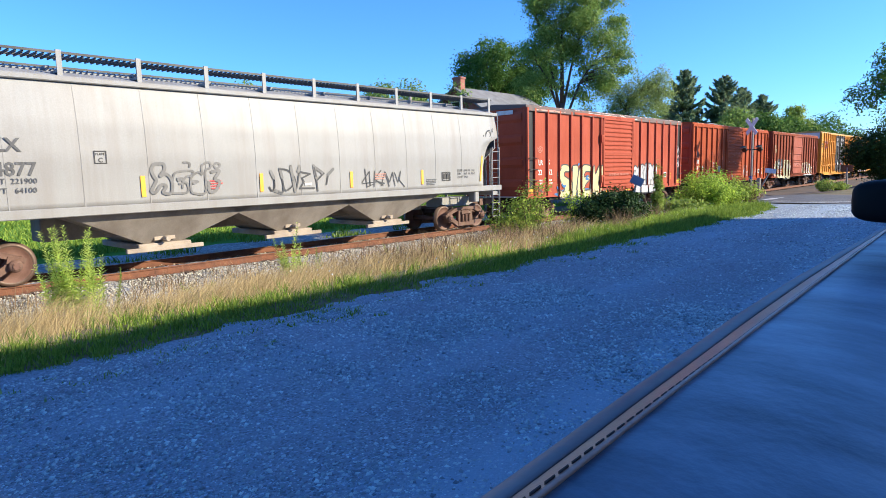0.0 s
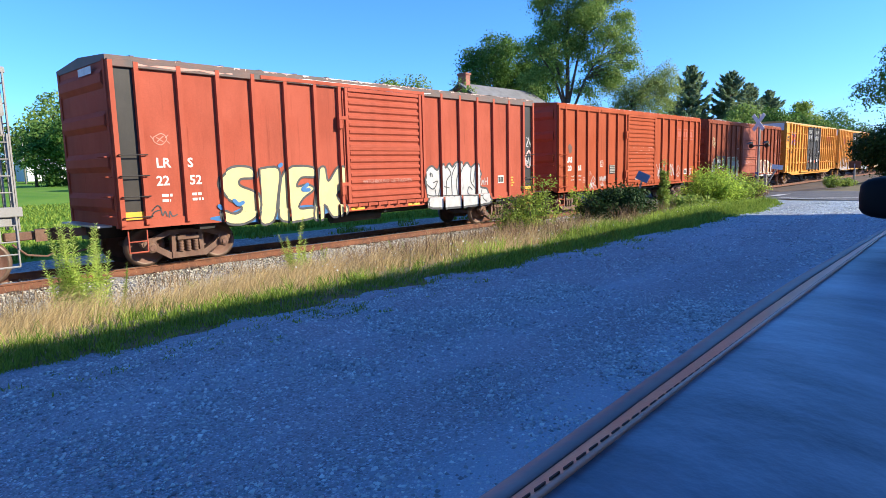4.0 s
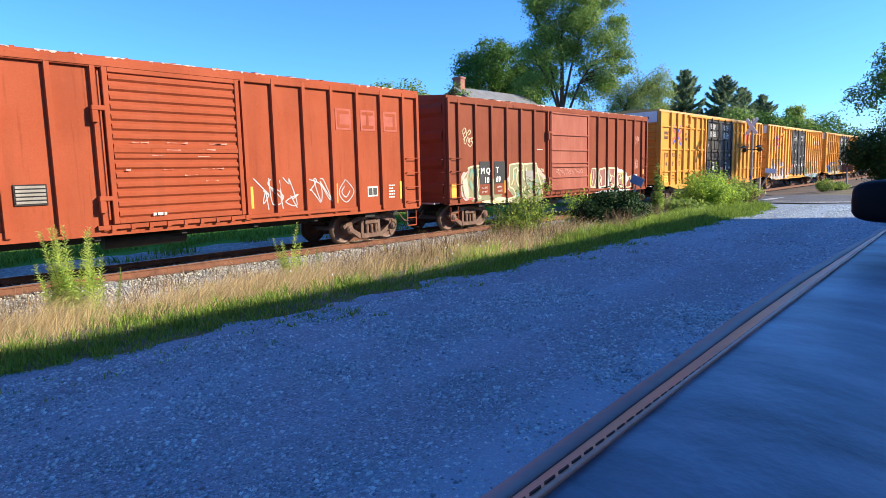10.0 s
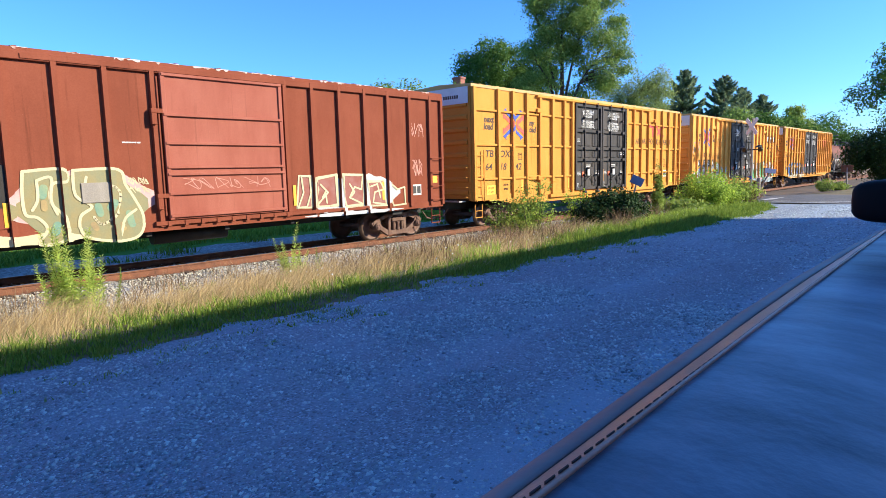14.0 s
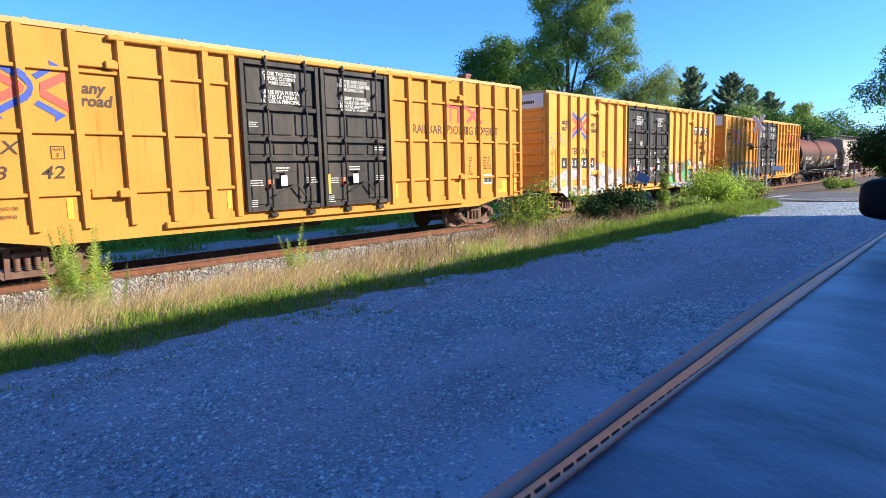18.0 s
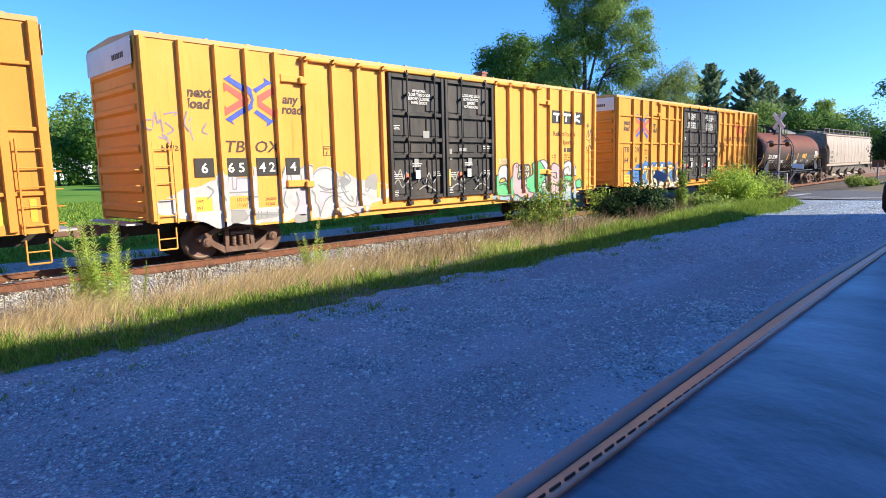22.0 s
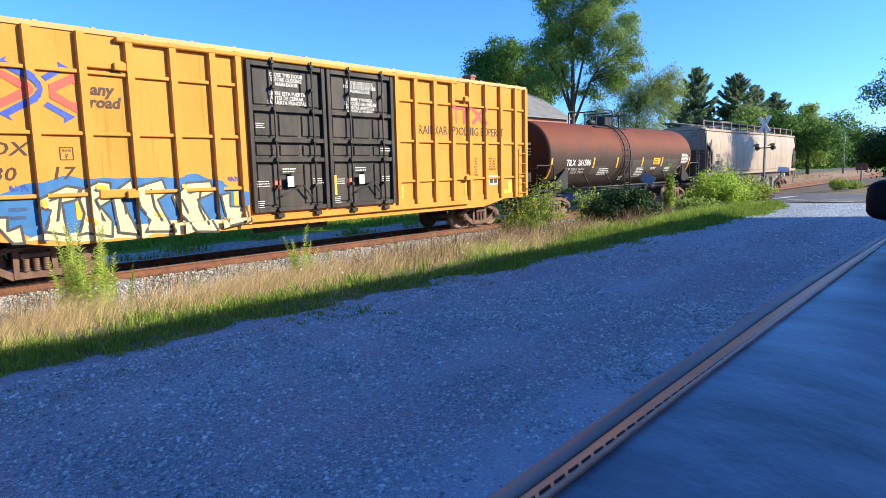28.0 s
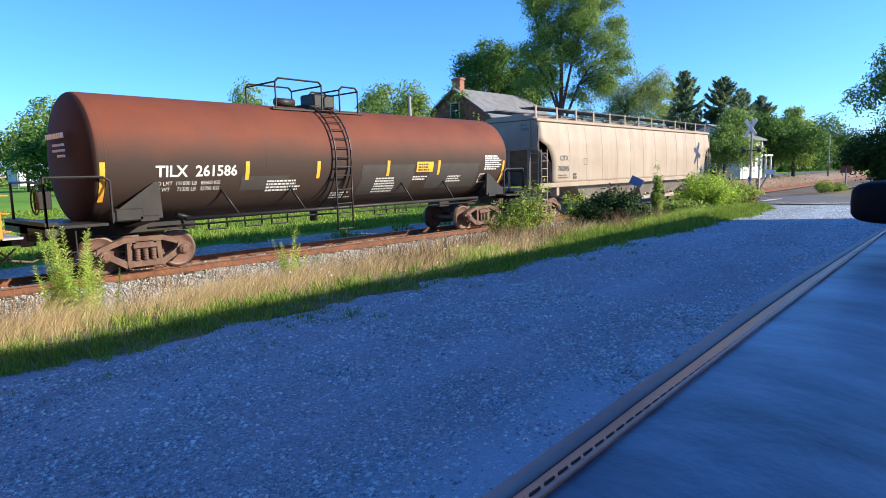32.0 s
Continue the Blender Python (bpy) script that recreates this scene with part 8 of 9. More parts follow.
def verge():
    rs = np.random.RandomState(11)
    def nz(x, y, f, k):
        return np.array([noise.noise((a * f, b * f * 1.4, k)) for a, b in zip(x, y)])
    # short green grass next to the yard: clumps with bare dusty ground between them
    x, y = scatter(rs, 230000, -3, 30, 4.9, 9.2, 1.5)
    n1, n2, n3 = nz(x, y, 0.55, 0), nz(x, y, 2.4, 9), nz(x, y, 5.5, 17)
    edge = 5.66 + 0.30 * nz(x, 0 * y + 3 / 0.98, 0.7, 0) + 0.5 * sm(20, 25, x) + 0.9 * sm(25, 29, x)
    far = sm(10, 14, x)
    rag = edge + (1.0 - 0.6 * sm(9, 14, x)) * n2 + (0.55 - 0.25 * far) * n3 + 0.5 * (1 - sm(5, 9, x)) * nz(x, y, 1.1, 4)
    keep = (y > rag) & (rs.uniform(size=len(x)) < 0.85 - (1.15 - 0.77 * far) * sm(6.35, 7.5, y) + 0.7 * n1 + 0.5 * n2 + 0.5 * n3)
    # stray tufts on the gravel
    keep |= (y > edge - 0.75) & (n2 > 0.42) & (n3 > 0.05) & (x < 12)
    keep &= x < 31.5 + skew(y) - 2.0 * (1 - sm(7.0, 9.0, y))
    x, y, n1, n3, far = x[keep], y[keep], n1[keep], n3[keep], far[keep]
    H = (0.030 + 0.050 * sm(5.6, 6.6, y) + 0.06 * far) * rs.uniform(0.4, 1.6, len(x)) * (1 + 0.6 * n1) * np.clip(1 + 1.3 * n3, 0.35, 2)
    blades("verge_grass", np.stack([x, y, zg(x, y)], 1), H, 0.010 + 0.0007 * x[:, None], GRASS, "short green grass along the gravel yard", 1, 0.8)
    # dry grass
    x, y = scatter(rs, 165000, -3, 17, 6.2, 12.3, 1.35)
    n1, n2 = nz(x, y, 0.5, 5), nz(x, y, 1.6, 2)
    keep = rs.uniform(size=len(x)) < 0.10 * sm(6.3, 6.9, y) + 0.34 * sm(6.8, 8.0, y) + 0.7 * n1 + 0.55 * n2 - 0.62 * sm(9.4, 11.2, y) - 0.25 * sm(11, 17, x)
    x, y, n2 = x[keep], y[keep], n2[keep]
    H = (0.10 + 0.24 * sm(6.9, 8.6, y) - 0.18 * sm(10.0, 11.6, y)) * rs.uniform(0.3, 1.5, len(x)) * (1 + 0.6 * n2)
    blades("dry_grass", np.stack([x, y, zg(x, y)], 1), H, 0.0045 + 0.0004 * x[:, None], STRAW, "straw-coloured dry grass beside the ballast", 2, 0.8, wind=0.9)
    x, y = scatter(rs, 14000, -2, 14, 7.6, 11.2, 1.2)
    n1 = nz(x, y, 0.7, 51)
    keep = n1 > 0.12
    x, y = x[keep], y[keep]
    blades("green_tufts", np.stack([x, y, zg(x, y)], 1), 0.16 * rs.uniform(0.4, 1.5, len(x)), 0.009 + 0 * x[:, None], GRASS, "green tufts in the dry grass", 9, 0.7)
    # brown stalks with seed heads at the track and in the straw
    x, y = scatter(rs, 6500, -2, 20, 10.2, 13.7, 1.2)
    n1 = nz(x, y, 0.8, 21)
    keep = n1 > 0.04
    x, y = x[keep], y[keep]
    H = 0.5 * rs.uniform(0.4, 1.5, len(x))
    blades("weed_stalks", np.stack([x, y, zg(x, y)], 1), H, 0.014 + 0 * x[:, None], SEED, "dry brown weed stalks near the rail", 7, 0.5)
    # tall green mixed in, far part
    x, y = scatter(rs, 70000, 8.5, 30.5, 6.9, 12.6, 0.8)
    n1 = nz(x, y, 0.5, 15)
    keep = rs.uniform(size=len(x)) < 0.05 + 0.85 * sm(14, 19, x) + n1 - 0.5 * sm(11.4, 12.6, y)
    keep &= x < 31.5 + skew(y)
    x, y, n1 = x[keep], y[keep], n1[keep]
    H = (0.20 - 0.08 * sm(20, 25, x)) * rs.uniform(0.3, 1.5, len(x)) * (1 + 0.6 * n1)
    blades("tall_grass", np.stack([x, y, zg(x, y)], 1), H, 0.014 + 0 * x[:, None], LEAF_LIME, "tall green grass near the crossing", 3, 0.6)
    x, y = scatter(rs, 9000, 8, 19, 7.6, 10.5, 1.0)
    n1 = nz(x, y, 0.7, 31)
    keep = n1 > 0.0
    x, y = x[keep], y[keep]
    blades("mixed_stalks", np.stack([x, y, zg(x, y)], 1), 0.5 * rs.uniform(0.4, 1.4, len(x)), 0.012 + 0 * x[:, None], SEED, "brown and grey stalks in the verge", 8, 0.5)
    # field beyond the track
    x, y = scatter(rs, 70000, -2, 50, 24.0, 48, 1.0)
    H = 0.13 * rs.uniform(0.4, 1.6, len(x))
    blades("field_grass", np.stack([x, y, zg(x, y)], 1), H, 0.05 + 0 * x[:, None], GRASS, "green grass beyond the railway", 4, 0.8)
    x, y = scatter(rs, 30000, -2, 45, 18.4, 25, 1.0)
    keep = nz(x, y, 0.6, 44) > 0.34 - 0.8 * sm(21.4, 23.5, y)
    x, y = x[keep], y[keep]
    blades("track_grass", np.stack([x, y, zg(x, y) + 0.02], 1), 0.2 * rs.uniform(0.4, 1.6, len(x)), 0.04 + 0 * x[:, None], GRASS, "tufts of grass and weeds behind the track", 14, 0.8)
    # small white flowers
    x, y = scatter(rs, 420, 5, 24, 6.6, 9.0, 1.0)
    V, F = leaves(rs, np.stack([x, y, zg(x, y) + rs.uniform(0.10, 0.35, len(x))], 1), 0.015, 0.9)
    tagged(np_mesh("white_flowers", V, F, WHITEP), "tiny white meadow flowers in the verge", "flower", kind="stuff")


def stones():
    """Loose stones on the ballast and on the yard."""
    rs = np.random.RandomState(3)
    base = np.array([(1, 0, 0), (-1, 0, 0), (0, 1, 0), (0, -1, 0), (0, 0, 1), (0, 0, -1)], dtype=float)
    tri = np.array([(0, 2, 4), (2, 1, 4), (1, 3, 4), (3, 0, 4), (2, 0, 5), (1, 2, 5), (3, 1, 5), (0, 3, 5)])
    def lay(name, x, y, z, size, m, label):
        n = len(x)
        k = rs.uniform(0.55, 1.35, (n, 6, 1)) * base[None]
        a = rs.uniform(0, 2 * math.pi, n)
        c, s_ = np.cos(a)[:, None], np.sin(a)[:, None]
        k[:, :, 2] *= 0.7
        X = k[:, :, 0] * c - k[:, :, 1] * s_
        Y = k[:, :, 0] * s_ + k[:, :, 1] * c
        V = np.stack([X, Y, k[:, :, 2] + 0.25 * X], 2) * size[:, None, None] + np.stack([x, y, z], 1)[:, None, :]
        F = (np.arange(n)[:, None, None] * 6 + tri[None]).reshape(-1, 3)
        tagged(np_mesh(name, V.reshape(-1, 3), F, m), label, "stones", kind="stuff")
    STONE = mat("loose_ballast_stone", (0.44, 0.42, 0.385), (0.31, 0.29, 0.265), 8, 0.9, vary=0.5)
    CHIP = mat("loose_gravel_chip", (0.50, 0.565, 0.66), (0.31, 0.355, 0.43), 5, 0.8, vary=0.55)
    x, y = scatter(rs, 15000, -2, 26, 11.0, 14.7, 1.3)
    yy = y - YC
    z = np.interp(yy, [-4.7, -2.6, -1.6], [-0.42, -0.21, -0.185])
    lay("ballast_stones", x, y, z + 0.01, rs.uniform(0.02, 0.045, len(x)), STONE, "loose grey ballast stones")
    x, y = scatter(rs, 7000, -2, 26, 15.1, 19.6, 1.3)
    z = np.interp(y - YC, [1.6, 2.35, 3.8], [-0.185, -0.2, -0.5])
    lay("ballast_stones", x, y, z + 0.01, rs.uniform(0.02, 0.045, len(x)), STONE, "loose grey ballast stones")
    x, y = scatter(rs, 1800, 46, 100, 18.1, 21.3, 1.4)
    ROCK = mat("bank_rock", (0.25, 0.19, 0.145), (0.15, 0.105, 0.075), 3, 0.9, vary=0.5)
    lay("bank_rocks", x, y, zg(x, y) + 0.02, 0.03 + 0.12 * rs.uniform(0, 1, len(x)) ** 3, ROCK, "rubble of pale rocks on the earth bank")
    x = np.concatenate([scatter(rs, 90000, 0.2, 7, 0, 1, 1.1)[0], scatter(rs, 60000, 6, 26, 0, 1, 1.3)[0]])
    y = 0.4 + 5.25 * rs.uniform(0, 1, len(x))
    # chips lie thick in bands between the wheel tracks
    band = np.array([noise.noise((a * 0.10, b * 1.1, 3)) + 0.8 * noise.noise((a * 0.9, b * 1.5, 8)) for a, b in zip(x, y)])
    keep = rs.uniform(size=len(x)) < 0.68 + 0.55 * band
    x, y, band = x[keep], y[keep], band[keep]
    big = rs.uniform(0, 1, len(x)) ** np.where(band > 0.15, 3.0, 4.0)
    lay("gravel_chips", x, y, zg(x, y) + 0.016, (0.004 + 0.017 * big) * (1 + 0.025 * x), CHIP, "loose crushed-stone chips on the yard")


stones()
verge()

tree("maple_tree", 63.7, 48.7, 18, [(0, 0, 13.0, 3.8, 3.6, 5), (-3.6, 2.8, 10.4, 3.0, 2.6, 4.0), (2.4, -2.2, 9.8, 3.6, 3, 5), (-0.5, 0, 16.6, 1.6, 1.4, 1.8), (1.8, -1.6, 15.8, 1.5, 1.4, 1.8), (-2.6, 2.2, 14.4, 1.6, 1.4, 1.8), (3.8, -3.4, 13.0, 1.7, 1.6, 1.8), (-5.4, 4.4, 9.0, 1.6, 1.6, 2.4)], 56000, 0.15, LEAF_DARK, "large dark green maple tree behind the brick house", 0.45, 2, 0.5, 30)
# blobs here run across the view: the tree is turned by 47.7 degrees
tree("tall_tree", 61.8, 37.7, 22, [(0, 0, 20.0, 2.6, 3.0, 2.4), (-3.0, 0.3, 18.6, 1.4, 2.0, 2.6), (2.7, 0, 18.2, 2.2, 2.4, 1.5), (4.4, 0, 14.6, 2.0, 2.0, 1.4), (-3.5, 0.5, 14.6, 1.4, 1.8, 1.5), (5.4, 0, 20.9, 1.5, 1.2, 0.55), (6.4, 0, 17.4, 1.5, 1.4, 0.7), (6.7, 0, 14.6, 1.2, 1.3, 0.8),
     (0.9, 0, 15.2, 2.0, 2.2, 1.6), (-1.2, 0, 12.4, 1.8, 2.0, 1.3), (4.7, 0, 11.6, 2.2, 2.0, 1.2), (-3.2, 0, 10.6, 1.7, 1.6, 1.1), (7.0, 0, 12.4, 0.9, 1.0, 0.6), (-1.6, 0, 16.6, 1.5, 1.8, 1.2), (1.2, 0, 22.4, 2.0, 2.0, 1.0), (2.2, 0, 9.8, 1.5, 1.5, 0.7), (0.6, -1.0, 17.6, 2.0, 1.2, 1.5), (3.0, -0.6, 12.9, 1.8, 1.4, 1.3), (-2.2, -0.6, 19.0, 1.2, 1.2, 1.6), (2.6, -0.8, 16.4, 1.5, 1.2, 1.1), (-0.4, -1.0, 14.0, 1.3, 1.2, 1.0), (3.6, 0, 19.6, 1.8, 1.5, 0.9)],
     60000, 0.12, LEAF_MID, "tall green tree with airy spreading branches", 0.36, 3, 0.42, 24, bole=0.40, turn=-47.7, limbs=130, forks=5)
tree("broadleaf_tree", 70.4, 34.2, 12, [(0, 0, 9.2, 2.4, 2.4, 3.4), (2.0, -1.8, 7.2, 2.0, 2.0, 3.4), (-2.4, 2.4, 6.8, 2.4, 2.4, 3.6), (-1.2, 1.2, 10.6, 1.3, 1.3, 1.6), (1.6, -1.3, 10.2, 1.4, 1.4, 1.3)], 42000, 0.15, LEAF_WILLOW, "grey-green feathery broadleaf tree", 0.3, 4, 0.5, 30, aspect=0.28)
for i, (x, y, h, r) in enumerate(((100.6, 39.2, 16.9, 6.4), (104.5, 34.2, 15.7, 6.4), (112.9, 34.1, 14.6, 5.2), (123.4, 33.9, 14.1, 5.4))):
    pine(x, y, h, r, 20 + i)
tree("front_yard_tree", 62, 20.0, 6, [(0, 0, 3.7, 1.8, 1.8, 1.6), (1.0, -0.8, 2.9, 1.5, 1.5, 1.3), (-1.0, 0.9, 2.7, 1.4, 1.4, 1.2), (0.3, -0.4, 4.7, 1.0, 1.0, 0.9)], 16000, 0.12, LEAF_MID, "rounded green yard tree before the white house", 0.14, 6, 0.35, z=zz(62, 21.5))
tree("maple_tree", 84, 21.5, 10, [(0, 0, 5.5, 2.8, 2.8, 2.7), (2.5, -1.0, 5.0, 2.4, 2.4, 2.1), (-2.0, 1.2, 4.9, 2.2, 2.2, 2.0)], 26000, 0.16, LEAF_DARK, "dense dark green maple tree beside the lane", 0.25, 7, 0.5)
tree("maple_tree", 90.5, 20.6, 11, [(0, 0, 6.4, 2.0, 2.0, 2.6), (0.8, -0.6, 5.2, 1.9, 1.9, 2.2), (-0.3, 0.2, 8.0, 1.0, 1.0, 1.2)], 14000, 0.17, LEAF_LIGHT, "green maple tree beside the lane", 0.22, 8, 0.45)
for i, (x, y, s) in enumerate(((150, 31, 0.85), (161, 28.6, 0.9), (140, 34, 0.7), (205, 15, 1.2), (170, 9, 0.9))):
    tree("distant_tree", x, y, 11, [(0, 0, 6.4 * s, 5 * s, 5 * s, 4.5 * s), (3, -3, 5 * s, 4, 4, 4)], 12000, 0.26, LEAF_DARK, "distant dark green tree beyond the crossing", 0.3, 30 + i, 0.9)
tree("roadside_tree", 50.5, 2.0, 10, [(0, 0, 6.6, 2.8, 2.6, 2.6), (0.5, 2.9, 4.2, 2.6, 1.9, 1.2), (-0.3, 3.4, 7.4, 1.6, 1.5, 1.0), (0, 4.4, 6.2, 1.1, 0.9, 0.4), (0.2, 2.8, 8.5, 1.6, 1.4, 0.9)], 22000, 0.095, LEAF_DARK, "leafy green roadside tree", 0.2, 9, 0.35)
tree("dark_bush", 51.2, 4.9, 3.6, [(0, 0, 2.0, 2.2, 1.9, 2.0), (1.0, 0.9, 1.4, 1.8, 1.5, 1.5)], 22000, 0.10, LEAF_SHRUB, "dense dark green bush at the road", 0.08, 10, 0.3)
for i, (x, y, h, r) in enumerate(((30, 51, 10.6, 2.5), (36.5, 46.5, 9.0, 1.7), (39, 45, 9.4, 1.8), (41.5, 43.5, 10.2, 1.9), (44, 42, 9.6, 2.0), (46.5, 39, 8.0, 2.0), (48.5, 40.5, 9.0, 2.2))):
    tree("back_tree", x, y, h, [(0, 0, h * 0.66, r, r, h * 0.30), (r * 0.6, -r * 0.3, h * 0.42, r, r, h * 0.3)], 9000, 0.13, LEAF_MID, "light green sapling behind the railway", 0.12, 40 + i, 0.4)
for i, (x, y, h) in enumerate(((28.0, 92, 9.4), (32.0, 95, 8.6), (36.5, 99, 9.8), (24.5, 97, 7.6))):
    tree("field_tree", x, y, h, [(0, 0, h * 0.62, 2.8, 2.6, h * 0.30), (1.6, 0, h * 0.45, 2.4, 2.2, h * 0.28)], 9000, 0.22, LEAF_DARK, "dark green tree across the grass field", 0.22, 90 + i, 0.5)
rs0 = np.random.RandomState(5)
for i in range(16):
    x = -60 + i * 8.5
    y = 185 + 12 * rs0.uniform(-1, 1)
    h = 13 + 4 * rs0.uniform()
    tree("distant_tree", x, y, h, [(0, 0, h * 0.55, 6.5, 5, h * 0.42), (4, 0, h * 0.45, 5, 4, h * 0.36)], 5000, 0.45, LEAF_MID, "distant green tree of the far treeline", 0.3, 60 + i, 1.1)

# shrubs and weeds along the verge
def shrub(name, x, y, h, r, n, size, m, label, seed, stems=9):
    rs = np.random.RandomState(seed)
    ob = thing(name, pose(x, y, zz(x, y)), label, "bush")
    bm = bmesh.new()
    C = []
    for k in range(stems):
        a, q = rs.uniform(0, 2 * math.pi), r * rs.uniform(0.1, 1) ** 0.7
        hh = h * (1 - 0.45 * (q / r) ** 2) * rs.uniform(0.7, 1.1)
        tip = np.array([q * math.cos(a), q * math.sin(a), hh])
        base = tip * np.array([0.35, 0.35, 0])
        rod(bm, tuple(base), tuple(tip), 0.012, 0.004, 4, caps=False)
        t = rs.uniform(0.08, 1.0, n // stems)
        knots = rs.uniform(0.25, 1.0, 5)
        t = np.where(rs.uniform(size=len(t)) < 0.65, knots[rs.randint(0, 5, len(t))] + rs.normal(size=len(t)) * 0.035, t)
        C.append(base + (tip - base) * t[:, None] + rs.normal(size=(len(t), 3)) * (0.08 * r + 0.035) * np.array([1, 1, 0.7]))
    C = np.concatenate(C)
    C[:, 2] = np.abs(C[:, 2])
    part("stem_bundle", bm, BARK, ob)["kind"] = "stuff"
    out = C * np.array([1, 1, 0.4]) / max(r, 0.2)
    V, F = leaves(rs, C, size, 0.5, 0.7 * out + np.array([0, 0, 0.5]))
    np_mesh("foliage", V, F, m, ob)
    return ob


shrub("shrub", 14.3, 9.7, 1.75, 0.8, 4200, 0.045, LEAF_OLIVE, "yellow-green shrub beside the track", 1, 30)
shrub("shrub", 13.7, 10.3, 1.5, 0.6, 2000, 0.045, LEAF_OLIVE, "light green shrub beside the track", 2, 24)
shrub("dark_shrub", 17.1, 8.7, 1.25, 1.05, 16000, 0.055, LEAF_SHRUB, "dense dark green shrub in the verge", 3, 60)
shrub("shrub", 17.2, 9.9, 1.4, 0.8, 2600, 0.05, LEAF_YEL, "yellow-green shrub behind the dark bush", 4, 24)
shrub("vine_post", 21.4, 9.1, 2.0, 0.24, 3000, 0.06, LEAF_LIGHT, "leafy green vine grown up a post", 5, 12)
shrub("shrub", 25.2, 8.9, 1.75, 1.4, 11000, 0.055, LEAF_YEL, "broad yellow-green shrub near the crossing", 6, 46)
shrub("shrub", 27.2, 8.7, 1.4, 1.3, 9000, 0.055, LEAF_OLIVE, "yellow-green shrub near the crossing", 7, 40)
shrub("dry_shrub", 28.2, 8.3, 1.0, 0.8, 4200, 0.045, SEED, "brown half-dry shrub near the crossing", 9, 34)
shrub("shrub", 22.6, 8.9, 0.8, 1.0, 3000, 0.06, LEAF_LIGHT, "light green shrub in the verge", 8, 28)


def weed(x, y, h, seed, label, m=None, stems=11, spread=0.16, leaf=0.06, lean=0.16):
    """Upright stems in a tuft; narrow leaves stand round each stem all the way up, and shorten towards its tip."""
    rs = np.random.RandomState(seed)
    ob = thing("tall_weed", pose(x, y, zz(x, y)), label, "weed", "weeds beside the track")
    bm = bmesh.new()
    V = []
    for k in range(stems):
        a, q = rs.uniform(0, 2 * math.pi), spread * rs.uniform(0.1, 1.0) ** 0.6
        base = np.array([q * math.cos(a), q * math.sin(a), 0.0])
        hh = h * rs.uniform(0.35, 1.02)
        b = a + rs.normal() * 0.6
        tip = base + np.array([math.cos(b) * lean * hh * rs.uniform(0.2, 1.2), math.sin(b) * lean * hh * rs.uniform(0.2, 1.2), hh])
        rod(bm, tuple(base), tuple(tip), 0.006, 0.003, 4, caps=False)
        n = int(115 * hh)
        t = np.linspace(0.06, 1.0, n)
        P = base + (tip - base) * t[:, None]
        g = rs.uniform(0, 6.28) + np.arange(n) * 2.4
        rise = 0.15 + 0.75 * t + rs.normal(size=n) * 0.3
        D = np.stack([np.cos(g), np.sin(g), rise], 1)
        D /= np.linalg.norm(D, axis=1)[:, None]
        L = (leaf * (1.25 - 0.75 * t ** 2) * rs.uniform(0.6, 1.3, n))[:, None]
        E = np.cross(D, np.array([0, 0, 1.0])) * L * 0.16
        V.append(np.stack([P, P + D * L * 0.45 + E, P + D * L - np.array([0, 0, 0.15]) * L, P + D * L * 0.45 - E], 1).reshape(-1, 3))
    part("stem_bundle", bm, LEAF_MID, ob)["kind"] = "stuff"
    V = np.concatenate(V)
    np_mesh("foliage", V, np.arange(len(V)).reshape(-1, 4), m or LEAF_WEED, ob)


shrub("roadside_weed", 42.0, 7.9, 0.75, 0.6, 1400, 0.06, LEAF_LIGHT, "light green weeds at the edge of the road", 18, 20)
shrub("roadside_weed", 43.4, 7.4, 0.5, 0.6, 1300, 0.06, LEAF_LIGHT, "light green weeds at the edge of the road", 19, 20)
weed(3.40, 11.05, 1.80, 1, "tall bright green weed beside the ballast", None, 15, 0.30, 0.14, 0.2)
weed(3.12, 11.2, 1.25, 2, "bright green weed beside the ballast", None, 14, 0.2, 0.13, 0.25)
weed(3.75, 11.0, 0.9, 6, "short green weed with pale lower leaves", LEAF_OLIVE, 7, 0.15, 0.07, 0.25)
weed(8.15, 12.15, 1.0, 3, "bright green weed at the ballast edge", None, 14, 0.14, 0.12, 0.35)
weed(8.05, 12.2, 1.55, 8, "arching green weed at the ballast edge", None, 2, 0.05, 0.12, 0.45)
weed(8.55, 12.0, 0.75, 4, "small green weed at the ballast edge", LEAF_OLIVE, 8, 0.18, 0.09, 0.5)
weed(5.9, 12.35, 0.45, 5, "low green weed in the ballast", LEAF_LIGHT, 9, 0.22, 0.10, 0.9)
weed(11.8, 12.5, 0.55, 7, "low green weed in the ballast", LEAF_LIGHT, 8, 0.2, 0.10, 0.8)

